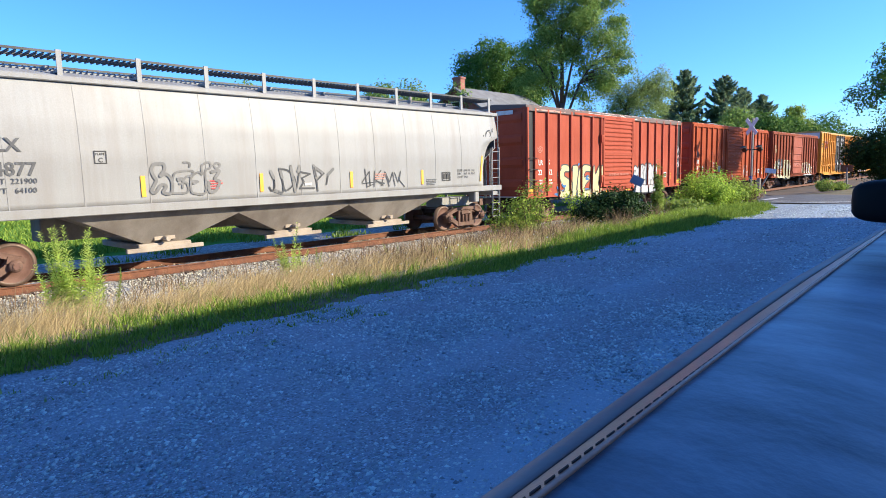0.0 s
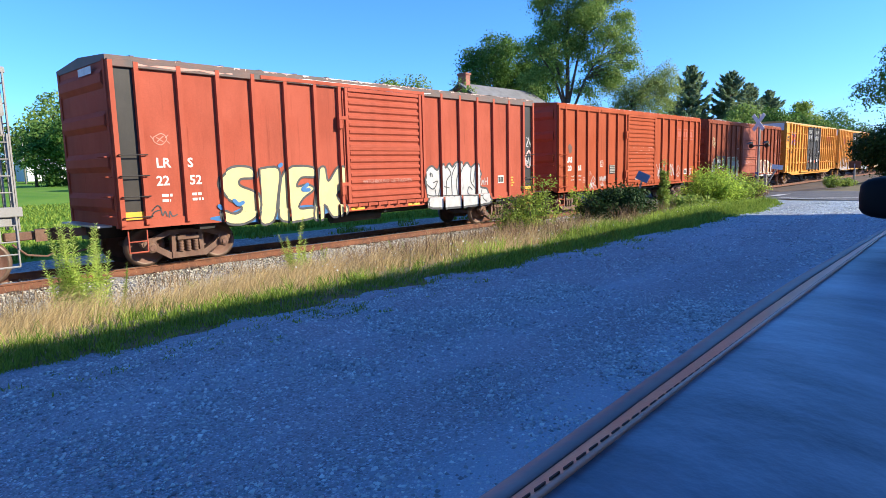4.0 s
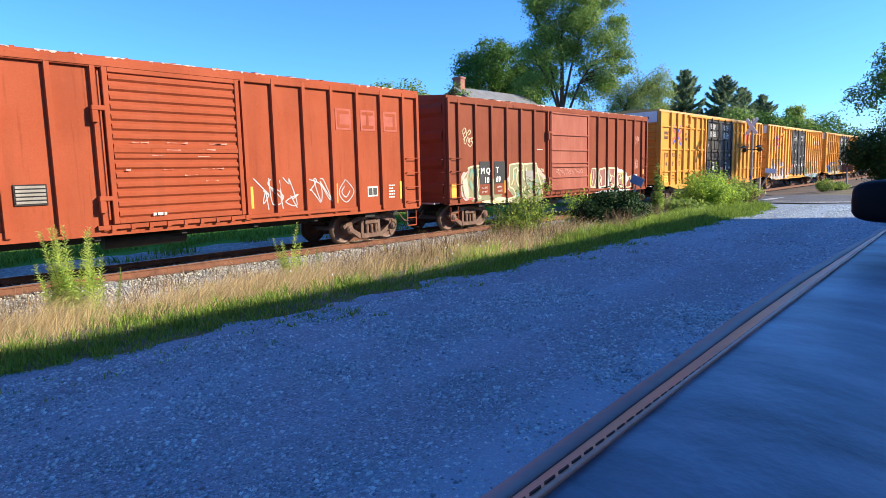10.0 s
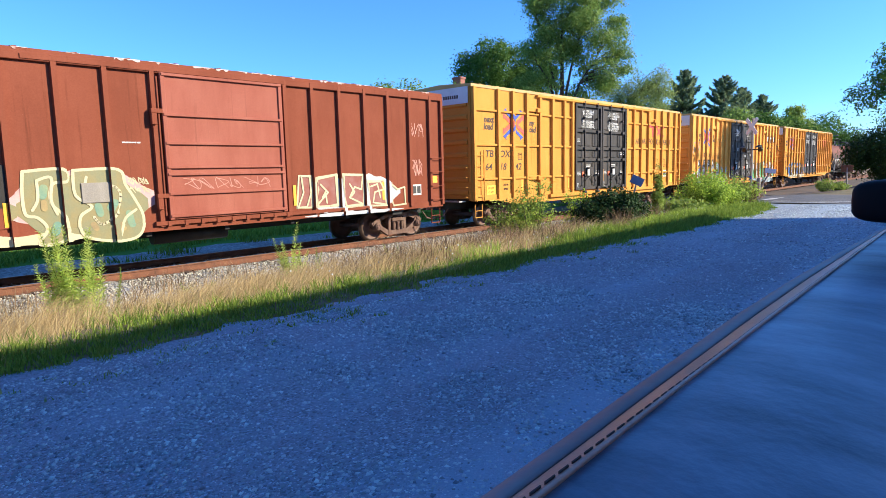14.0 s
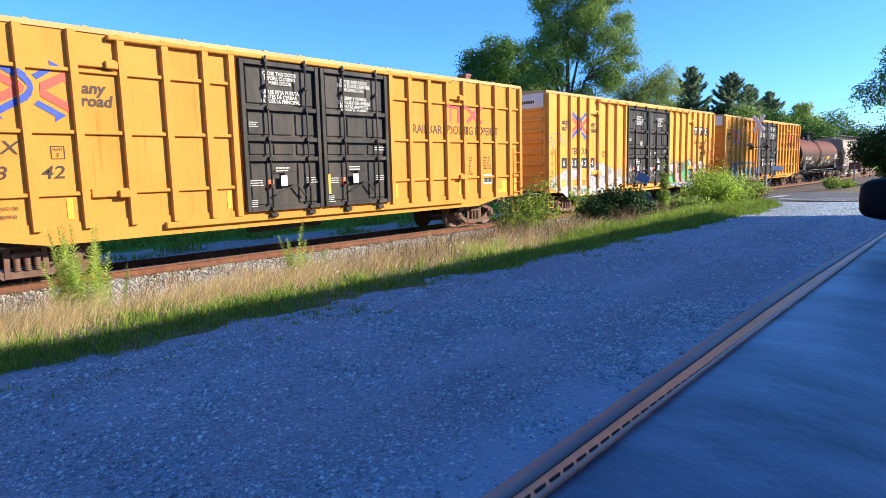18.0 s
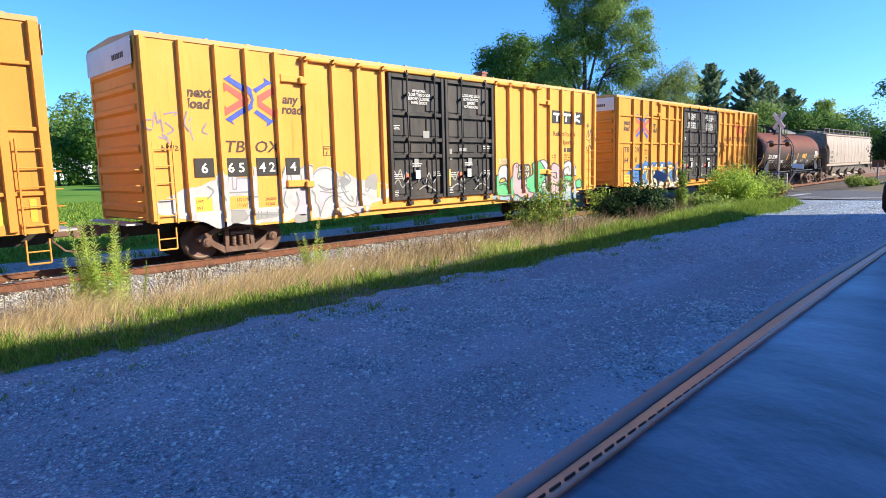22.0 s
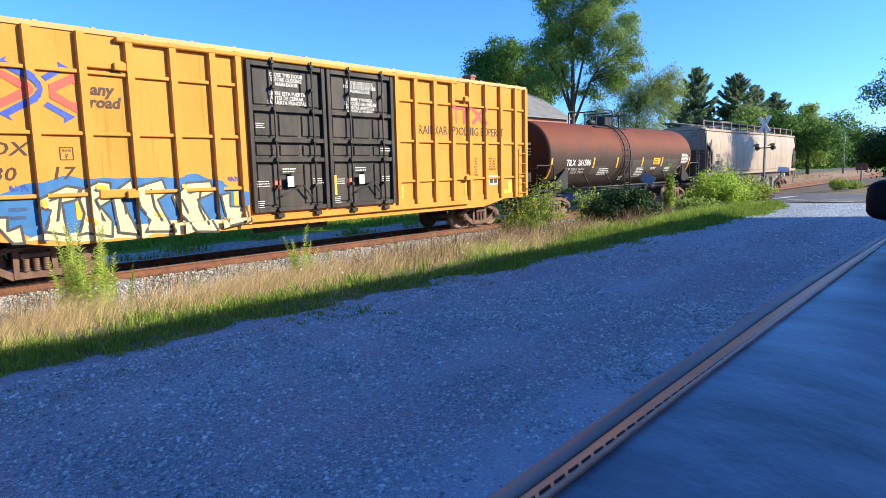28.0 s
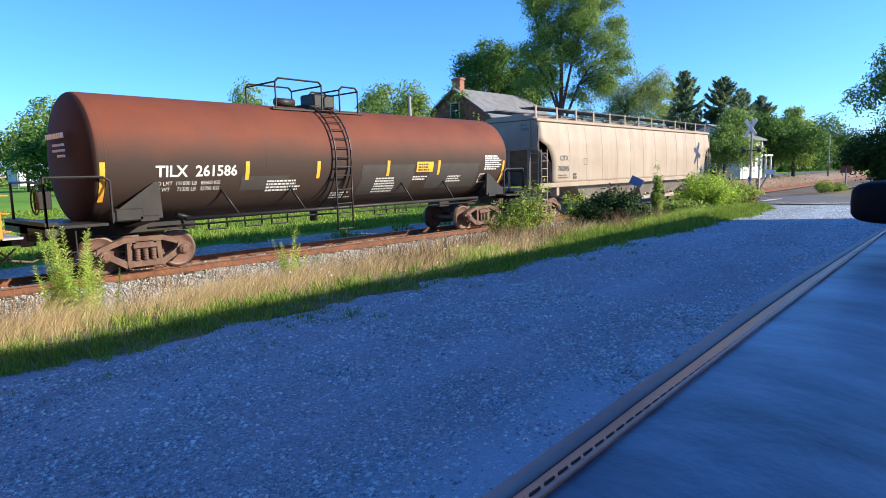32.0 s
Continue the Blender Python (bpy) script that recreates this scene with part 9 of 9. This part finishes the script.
# ---------------------------------------------------------------- buildings and signs
def gable(name, x0, x1, y0, y1, z0, ze, zr, wallm, roofm, label, axis="x", cat="house", over=0.35, kind=""):
    ob = thing(name, Matrix(), label, cat, kind=kind)
    bm = bmesh.new()
    if axis == "x":
        ym = (y0 + y1) / 2
        extrude_poly(bm, [(y0, z0), (y1, z0), (y1, ze), (ym, zr), (y0, ze)], "x", x0, x1)
    else:
        xm = (x0 + x1) / 2
        extrude_poly(bm, [(x0, z0), (x1, z0), (x1, ze), (xm, zr), (x0, ze)], "y", y0, y1)
    part("wall", bm, wallm, ob)
    for s in (-1, 1):
        bm = bmesh.new()
        if axis == "x":
            ym = (y0 + y1) / 2
            yy = y0 if s < 0 else y1
            k = (zr - ze) / abs(ym - yy) * over
            extrude_poly(bm, [(yy + s * over, ze - k + 0.03), (yy + s * over, ze - k + 0.2), (ym, zr + 0.2), (ym, zr + 0.03)], "x", x0 - over, x1 + over)
        else:
            xm = (x0 + x1) / 2
            xx = x0 if s < 0 else x1
            k = (zr - ze) / abs(xm - xx) * over
            extrude_poly(bm, [(xx + s * over, ze - k + 0.03), (xx + s * over, ze - k + 0.2), (xm, zr + 0.2), (xm, zr + 0.03)], "y", y0 - over, y1 + over)
        part("roof", bm, roofm, ob)
    return ob


def window(ob, x0, x1, z0, z1, y, axis="y", s=-1):
    bm = bmesh.new()
    def bx(a, b, c, d, lo, hi):
        if axis == "y":
            box(bm, a, b, min(y + s * lo, y + s * hi), max(y + s * lo, y + s * hi), c, d)
        else:
            box(bm, min(y + s * lo, y + s * hi), max(y + s * lo, y + s * hi), a, b, c, d)
    for a, b, c, d in ((x0 - 0.1, x1 + 0.1, z1, z1 + 0.12), (x0 - 0.15, x1 + 0.15, z0 - 0.1, z0), (x0 - 0.1, x0, z0, z1), (x1, x1 + 0.1, z0, z1), (x0, x1, (z0 + z1) / 2 - 0.03, (z0 + z1) / 2 + 0.03)):
        bx(a, b, c, d, -0.02, 0.06)
    w = part("window", bm, WHITEP, ob, "white window frame")
    bm = bmesh.new()
    bx(x0, x1, z0, z1, -0.01, 0.02)
    part("pane", bm, GLASSD, w)


brick_house = gable("brick_house", 47.0, 58.5, 36.4, 45.0, 0.8, 7.3, 10.1, BRICK, SLATE, "red brick house with a grey shingle gable roof")
bm = bmesh.new()
bbox(bm, 47.2, 47.9, 40.2, 41.2, 9.0, 11.2, 0.03)
bbox(bm, 47.12, 47.98, 40.12, 41.28, 11.05, 11.25, 0.02)
part("chimney", bm, BRICK, brick_house, "red brick chimney")
window(brick_house, 40.2, 41.2, 7.4, 8.8, 47.0, "x", -1)
window(brick_house, 38.0, 39.0, 4.4, 5.9, 47.0, "x", -1)
window(brick_house, 42.2, 43.2, 4.4, 5.9, 47.0, "x", -1)

BLUEGREY = mat("blue_grey_siding", (0.085, 0.105, 0.145), (0.07, 0.088, 0.125), 1, 0.7)
grey_house = gable("grey_house", 28.9, 34.5, 66, 76, 0.9, 4.6, 6.6, BLUEGREY, SLATE, "blue-grey clapboard house with white window frames", "y")
for xx in (29.6, 30.8, 32.8):
    window(grey_house, xx, xx + 0.5, 2.4, 3.7, 66, "y", -1)
gable("white_garage", 21.6, 25.0, 62, 67, 0.9, 2.5, 3.2, SIDING, SLATE, "low white garage behind the grass field", "x", "garage")
red_house = gable("brick_house", 37.0, 43.5, 71, 80, 0.9, 5.2, 7.6, BRICK, SLATE, "red brick house across the grass field", "y")
for xx in (37.8, 39.8, 41.8):
    window(red_house, xx, xx + 0.8, 2.2, 3.6, 71, "y", -1)

white_house = gable("white_house", 72, 80, 21.5, 29, 0.6, 5.0, 6.6, SIDING, SLATE, "white clapboard house with a porch", "x")
for yy in (23, 25.5):
    window(white_house, yy, yy + 0.9, 3.6, 4.7, 72, "x", -1)
for xx in (73.5, 76, 78.4):
    window(white_house, xx, xx + 0.9, 3.6, 4.8, 21.5, "y", -1)
    window(white_house, xx, xx + 0.9, 1.9, 3.0, 21.5, "y", -1)
bm = bmesh.new()
box(bm, 71.6, 76.2, 19.4, 21.45, 3.05, 3.2)
for x in (71.8, 74.0, 76.0):
    box(bm, x - 0.08, x + 0.08, 19.5, 19.66, 0.5, 3.05)
part("porch", bm, WHITEP, white_house, "white porch roof on posts")

# an unseen low building, added behind the camera to shade the yard
gable("warehouse", -60.0, 26.0, -34.0, -4.7, 0.5, 6.8, 8.6, SIDING, GALV, "unseen long low white building added behind the gravel yard to shade it", "x", "warehouse", 0.1)
far_shed = gable("far_building", 33.5, 41, 138, 146, 1.4, 4.6, 5.4, SIDING, GALV, "small white building across the field", "x", "building")


def pole(x, y, h, r, label, name="utility_pole", arm=0.0):
    ob = thing(name, pose(x, y, zz(x, y)), label, "pole")
    bm = bmesh.new()
    rod(bm, (0, 0, -0.2), (0, 0, h), r, r * 0.7, 10)
    part("shaft", bm, GREYWOOD, ob)
    if arm:
        bm = bmesh.new()
        box(bm, -0.06, 0.06, -arm, arm, h - 0.5, h - 0.38)
        for y in (-arm * 0.8, 0.0, arm * 0.8):
            rod(bm, (0, y, h - 0.38), (0, y, h - 0.2), 0.05, seg=6)
        part("crossarm", bm, GREYWOOD, ob)
    return ob


pole(31.8, 31.8, 7.0, 0.15, "short weathered wooden pole behind the track", "wooden_pole")
pole(108, 19.9, 6.2, 0.13, "wooden utility pole with a crossarm", arm=1.0)
pole(17.6, 53.0, 7.6, 0.15, "grey wooden utility pole with a crossarm", arm=1.0)
pole(32.7, 136.1, 9.0, 0.16, "distant wooden utility pole", arm=1.1)
pole(36.5, 142, 8.0, 0.16, "distant wooden utility pole", arm=1.1)


def wires():
    bm = bmesh.new()
    for dy, dz in ((-0.8, 0), (0.8, 0), (0, -0.6)):
        a, b = Vector((108, 19.9 + dy, 6.9 + dz)), Vector((60, -12 + dy, 7.2 + dz))
        pts = [a.lerp(b, t / 10) - Vector((0, 0, 1.2 * 4 * (t / 10) * (1 - t / 10))) for t in range(11)]
        pipe(bm, pts, 0.02, 4)
    tagged(part("overhead_wire", bm, BLACKM), "black overhead wires between poles", "wire")


wires()


SIGNBACK = mat("blue_grey_board", (0.20, 0.23, 0.34), (0.15, 0.175, 0.27), 3, 0.5, relief=0.03)


def crossbuck():
    x, y = 40.6, 11.55
    ob = thing("crossbuck_sign", pose(x, y, zz(x, y)), "white railway crossbuck on a wooden mast with flasher arms", "sign")
    ob.matrix_basis = pose(x, y, zz(x, y), 0, 0, -30)
    bm = bmesh.new()
    bbox(bm, -0.055, 0.055, -0.055, 0.055, -0.3, 4.75, 0.01)
    part("mast", bm, GREYWOOD, ob, "weathered grey mast")
    for a in (-1, 1):
        bm = bmesh.new()
        bbox(bm, -0.02, 0.02, -0.61, 0.61, -0.115, 0.115, 0.006)
        o = part("blade", bm, WHITEP, ob, "white crossbuck blade")
        o.matrix_basis = pose(-0.10 - 0.02 * a, 0, 4.28, 48 * a, 0, 0)
    bm = bmesh.new()
    rod(bm, (0, -0.7, 2.9), (0, 0.7, 2.9), 0.03)
    part("flasher_arm", bm, BLACKM, ob)
    for s in (-1, 1):
        bm = bmesh.new()
        lathe(bm, [(-0.04, 0.15), (0.0, 0.15), (0.01, 0.09), (0.14, 0.09)], 18, "x", (0.0, s * 0.6, 2.9))
        extrude_poly(bm, [(-0.3, 3.01), (-0.02, 3.15), (0.0, 3.15), (0.0, 3.01)], "y", s * 0.6 - 0.14, s * 0.6 + 0.14)
        part("flasher_lamp", bm, BLACKM, ob, "black flasher lamp with hood, seen from the side")
    bm = bmesh.new()
    bbox(bm, -0.09, -0.07, -0.11, 0.11, 1.05, 1.33, 0.004)
    part("notice_plate", bm, INKB, ob, "small blue notice plate")
    ob = thing("leaning_sign", pose(41.4, 10.8, zz(41.4, 10.8)), "white sign board on a leaning post", "sign")
    bm = bmesh.new()
    rod(bm, (0, 0.75, -0.1), (0, -0.1, 1.5), 0.05)
    part("post", bm, GREYWOOD, ob)
    bm = bmesh.new()
    bbox(bm, -0.30, 0.30, -0.03, 0.0, -0.15, 0.15, 0.006)
    o = part("board", bm, WHITEP, ob)
    o.matrix_basis = pose(-0.08, -0.12, 1.52, 0, 0, -75) @ pose(0, 0, 0, -25, 8, 0)
    ob = thing("marker_post", pose(39.6, 10.85, zz(39.6, 10.85)), "short weathered wooden marker post", "post")
    bm = bmesh.new()
    bbox(bm, -0.09, 0.09, -0.09, 0.09, -0.2, 1.15, 0.02)
    part("shaft", bm, GREYWOOD, ob)
    ob = thing("tilted_sign", pose(20.9, 9.7, zz(20.9, 9.7)), "tilted grey sign board on a leaning post in the verge", "sign")
    bm = bmesh.new()
    rod(bm, (-0.15, 0.36, -0.1), (0, 0, 1.62), 0.03)
    part("post", bm, GREYWOOD, ob)
    bm = bmesh.new()
    bbox(bm, -0.22, 0.22, -0.02, 0.0, -0.15, 0.15, 0.006)
    o = part("board", bm, SIGNBACK, ob, "plain grey back of the board")
    o.matrix_basis = pose(-0.06, -0.03, 1.62, 0, 0, -65) @ pose(0, 0, 0, -12, 26, 0)
    ob = thing("road_sign", pose(43.6, 7.1, zz(43.6, 7.1)), "brown road sign on a post beside the road", "sign")
    bm = bmesh.new()
    rod(bm, (0, 0, -0.1), (0, 0, 1.3), 0.05)
    part("post", bm, GREYWOOD, ob)
    bm = bmesh.new()
    bbox(bm, -0.04, 0.0, -0.3, 0.3, 1.05, 1.45, 0.006)
    part("board", bm, RUST, ob)


crossbuck()


def far_car(x, y, turn, paint, label):
    ob = thing("distant_car", pose(x, y, zz(x, y), 0, 0, turn), label, "car")
    bm = bmesh.new()
    extrude_poly(bm, [(0, 0.3), (4.4, 0.3), (4.45, 0.75), (3.4, 0.9), (2.7, 1.42), (0.9, 1.45), (0.1, 0.95), (-0.05, 0.6)], "y", -0.85, 0.85)
    bmesh.ops.bevel(bm, geom=bm.edges[:], offset=0.06, segments=2, affect="EDGES")
    part("body", bm, paint, ob)
    for px in (0.85, 3.55):
        for py in (-0.8, 0.8):
            bm = bmesh.new()
            lathe(bm, [(py - 0.1, 0.28), (py - 0.08, 0.33), (py + 0.08, 0.33), (py + 0.1, 0.28)], 16, "y", (px, 0, 0.33))
            part("wheel", bm, INKK, ob)
    for py in (-0.65, 0.65):
        bm = bmesh.new()
        bbox(bm, -0.09, 0.0, py - 0.15, py + 0.15, 0.7, 0.85, 0.02)
        part("tail_lamp", bm, INKR, ob, "red tail lamp")
    bm = bmesh.new()
    hexa(bm, [(0.05, -0.65, 0.98), (0.1, -0.65, 0.96), (0.1, 0.65, 0.96), (0.05, 0.65, 0.98), (0.72, -0.6, 1.40), (0.76, -0.6, 1.38), (0.76, 0.6, 1.38), (0.72, 0.6, 1.40)])
    part("rear_window", bm, GLASSD, ob)


far_car(66.0, 22.6, 0, BLACKM, "dark car parked beside the lane by the white house")
far_car(26.0, 48.0, 0, INKB, "blue car parked across the grass field")

# ---------------------------------------------------------------- the parked car from whose window one looks
def parked_car():
    LEATHER = mat("dark_blue_vinyl", (0.04, 0.056, 0.098), (0.24, 0.275, 0.36), 9, 0.42, relief=0.05, grain=120, spec=0.5, stretch=(1.3, 0.55, 1))
    TRIM = mat("tan_stitched_trim", (0.46, 0.25, 0.16), (0.36, 0.185, 0.115), 12, 0.38, relief=0.06, grain=200, spec=0.6)
    THREAD = mat("dark_thread", (0.045, 0.032, 0.03), (0.06, 0.045, 0.04), 20, 0.8)
    RUBBER = mat("grey_rubber_seal", (0.21, 0.19, 0.19), (0.15, 0.135, 0.14), 6, 0.5, relief=0.04, spec=0.35)
    MIRROR = mat("black_mirror_shell", (0.006, 0.006, 0.007), (0.009, 0.009, 0.01), 6, 0.6, spec=0.1)
    PAINT = mat("dark_car_paint", (0.03, 0.035, 0.05), (0.035, 0.04, 0.055), 2, 0.25, relief=0)
    zs = EYE_Z - 0.16
    ob = thing("parked_car", pose(0, 0, 0.55), "dark parked car with its window down, door trim stitched", "car")
    z = zs - 0.55
    dz = 0.16
    xs = np.concatenate([np.linspace(-0.3, 0.6, 30), np.linspace(0.64, 2.2, 24)])
    def out(x):
        return dz * float(np.interp(x / dz, [0, 1.42, 1.92, 2.46, 3.15, 4.26, 5.9, 10.6], [1.11, 1.135, 1.16, 1.19, 1.22, 1.278, 1.32, 1.33]))
    def inn(x):
        return dz * float(np.interp(x / dz, [0, 1.52, 2.09, 2.68, 3.5, 4.9, 7.3, 10.6], [0.955, 0.99, 1.01, 1.032, 1.055, 1.09, 1.15, 1.23]))
    def strip(rows, m, name, label=""):
        bm = bmesh.new()
        ring = [[bm.verts.new((x * (1 - h / dz), (inn(x) * (1 - k) + out(x) * k) * (1 - h / dz) + dy, z + h)) for k, dy, h in rows] for x in xs]
        for a, b in zip(ring, ring[1:]):
            for i in range(len(rows) - 1):
                bm.faces.new((a[i], b[i], b[i + 1], a[i + 1])).smooth = True
        bmesh.ops.recalc_face_normals(bm, faces=bm.faces)
        return part(name, bm, m, door, label)
    bm = bmesh.new()
    bbox(bm, -0.4, 2.15, 0.10, 0.15, -0.1, z - 0.09, 0.02)
    door = part("door", bm, PAINT, ob, "dark painted door")
    strip([(0, 0.004, -0.002), (0, -0.03, -0.001), (0, -0.08, -0.004), (0, -0.14, -0.012), (0, -0.24, -0.03), (0, -0.32, -0.08), (0, -0.34, -0.2), (0, -0.36, -0.5)], LEATHER, "door_panel", "dark blue vinyl door panel")
    strip([(0, -0.001, -0.004), (0.06, 0, 0.001), (0.16, 0, 0.0015), (0.24, 0, 0.0), (0.40, 0, -0.005), (0.52, 0, -0.010)], TRIM, "stitched_edge", "tan stitched leather edging")
    strip([(0.515, 0, -0.012), (0.54, 0, -0.0095), (0.7, 0, -0.009), (0.88, 0, -0.010), (0.97, 0, -0.012), (1.0, 0, -0.015), (1.0, 0.001, -0.03), (1.0, -0.03, -0.12)], RUBBER, "window_seal")
    bm = bmesh.new()
    def seam(x, dy):
        k = float(np.interp(x / dz, [1.5, 2.2, 2.8, 3.6], [0.26, 0.20, 0.155, 0.125]))
        return inn(x) * (1 - k) + out(x) * k + dy
    x = 0.1
    while x < 1.5:
        e = x + 0.0095
        lo = [(x, seam(x, -0.0005)), (e, seam(e, -0.0004)), (e, seam(e, 0.0004)), (x, seam(x, 0.0005))]
        hexa(bm, [(*p, z - 0.0005) for p in lo] + [(*p, z + 0.0014) for p in lo])
        x += 0.0140
    part("stitching", bm, THREAD, door, "dark thread stitches")
    bm = bmesh.new()
    bmesh.ops.create_uvsphere(bm, u_segments=24, v_segments=14, radius=1.0)
    for v in bm.verts:
        c = v.co
        k = 2.0 / 4.5
        v.co = Vector((math.copysign(abs(c.x) ** k, c.x) * 0.05, math.copysign(abs(c.y) ** k, c.y) * 0.105, math.copysign(abs(c.z) ** k, c.z) * 0.038))
    for f in bm.faces:
        f.smooth = True
    mir = part("wing_mirror", bm, MIRROR, ob, "black wing mirror")
    mir.matrix_basis = pose(1.33, 0.10, EYE_Z - 0.55 - 0.07)
    # the rest of the car: low body, seats' plinth, wheels
    bm = bmesh.new()
    extrude_poly(bm, [(-2.3, 0.35), (2.3, 0.35), (2.42, 0.62), (2.3, 0.88), (1.35, 1.0), (1.3, 0.45), (-1.2, 0.45), (-1.25, 1.05), (-2.35, 0.98), (-2.42, 0.6)], "y", -1.62, 0.09)
    bmesh.ops.bevel(bm, geom=[e for e in bm.edges if abs(e.verts[0].co.y - e.verts[1].co.y) < 1e-4], offset=0.05, segments=2, affect="EDGES")
    part("body", bm, PAINT, ob, "dark painted body")
    bm = bmesh.new()
    bbox(bm, -1.2, 1.3, -1.62, -1.5, 0.4, z - 0.04, 0.03)
    part("far_door", bm, PAINT, ob)
    for px in (-1.45, 1.5):
        for py in (0.0, -1.52):
            bm = bmesh.new()
            lathe(bm, [(py - 0.09, 0.25), (py - 0.10, 0.31), (py - 0.07, 0.33), (py + 0.07, 0.33), (py + 0.10, 0.31), (py + 0.09, 0.25)], 24, "y", (px, 0, 0.33))
            wh = part("wheel", bm, RUBBER, ob, "black tyre")
            bm = bmesh.new()
            lathe(bm, [(py - 0.105, 0.05), (py - 0.10, 0.22), (py + 0.10, 0.22), (py + 0.105, 0.05)], 20, "y", (px, 0, 0.33))
            part("rim", bm, GALV, wh, "grey metal rim")


parked_car()


# ---------------------------------------------------------------- motion
def motions():
    for car, x0 in CARS:
        walk(car, [(t, pose(x0 - run(t), YC, 0)) for t in TIMES])
    n = 240
    for w, dx, x in AXLES:
        rows = []
        for i in range(n + 1):
            t = 32.0 * i / n
            a = -math.degrees((run(t) - run(0)) / 0.44)
            rows.append((t, pose(dx, 0, 0.44, 0, a, 0)))
        walk(w, rows)


motions()
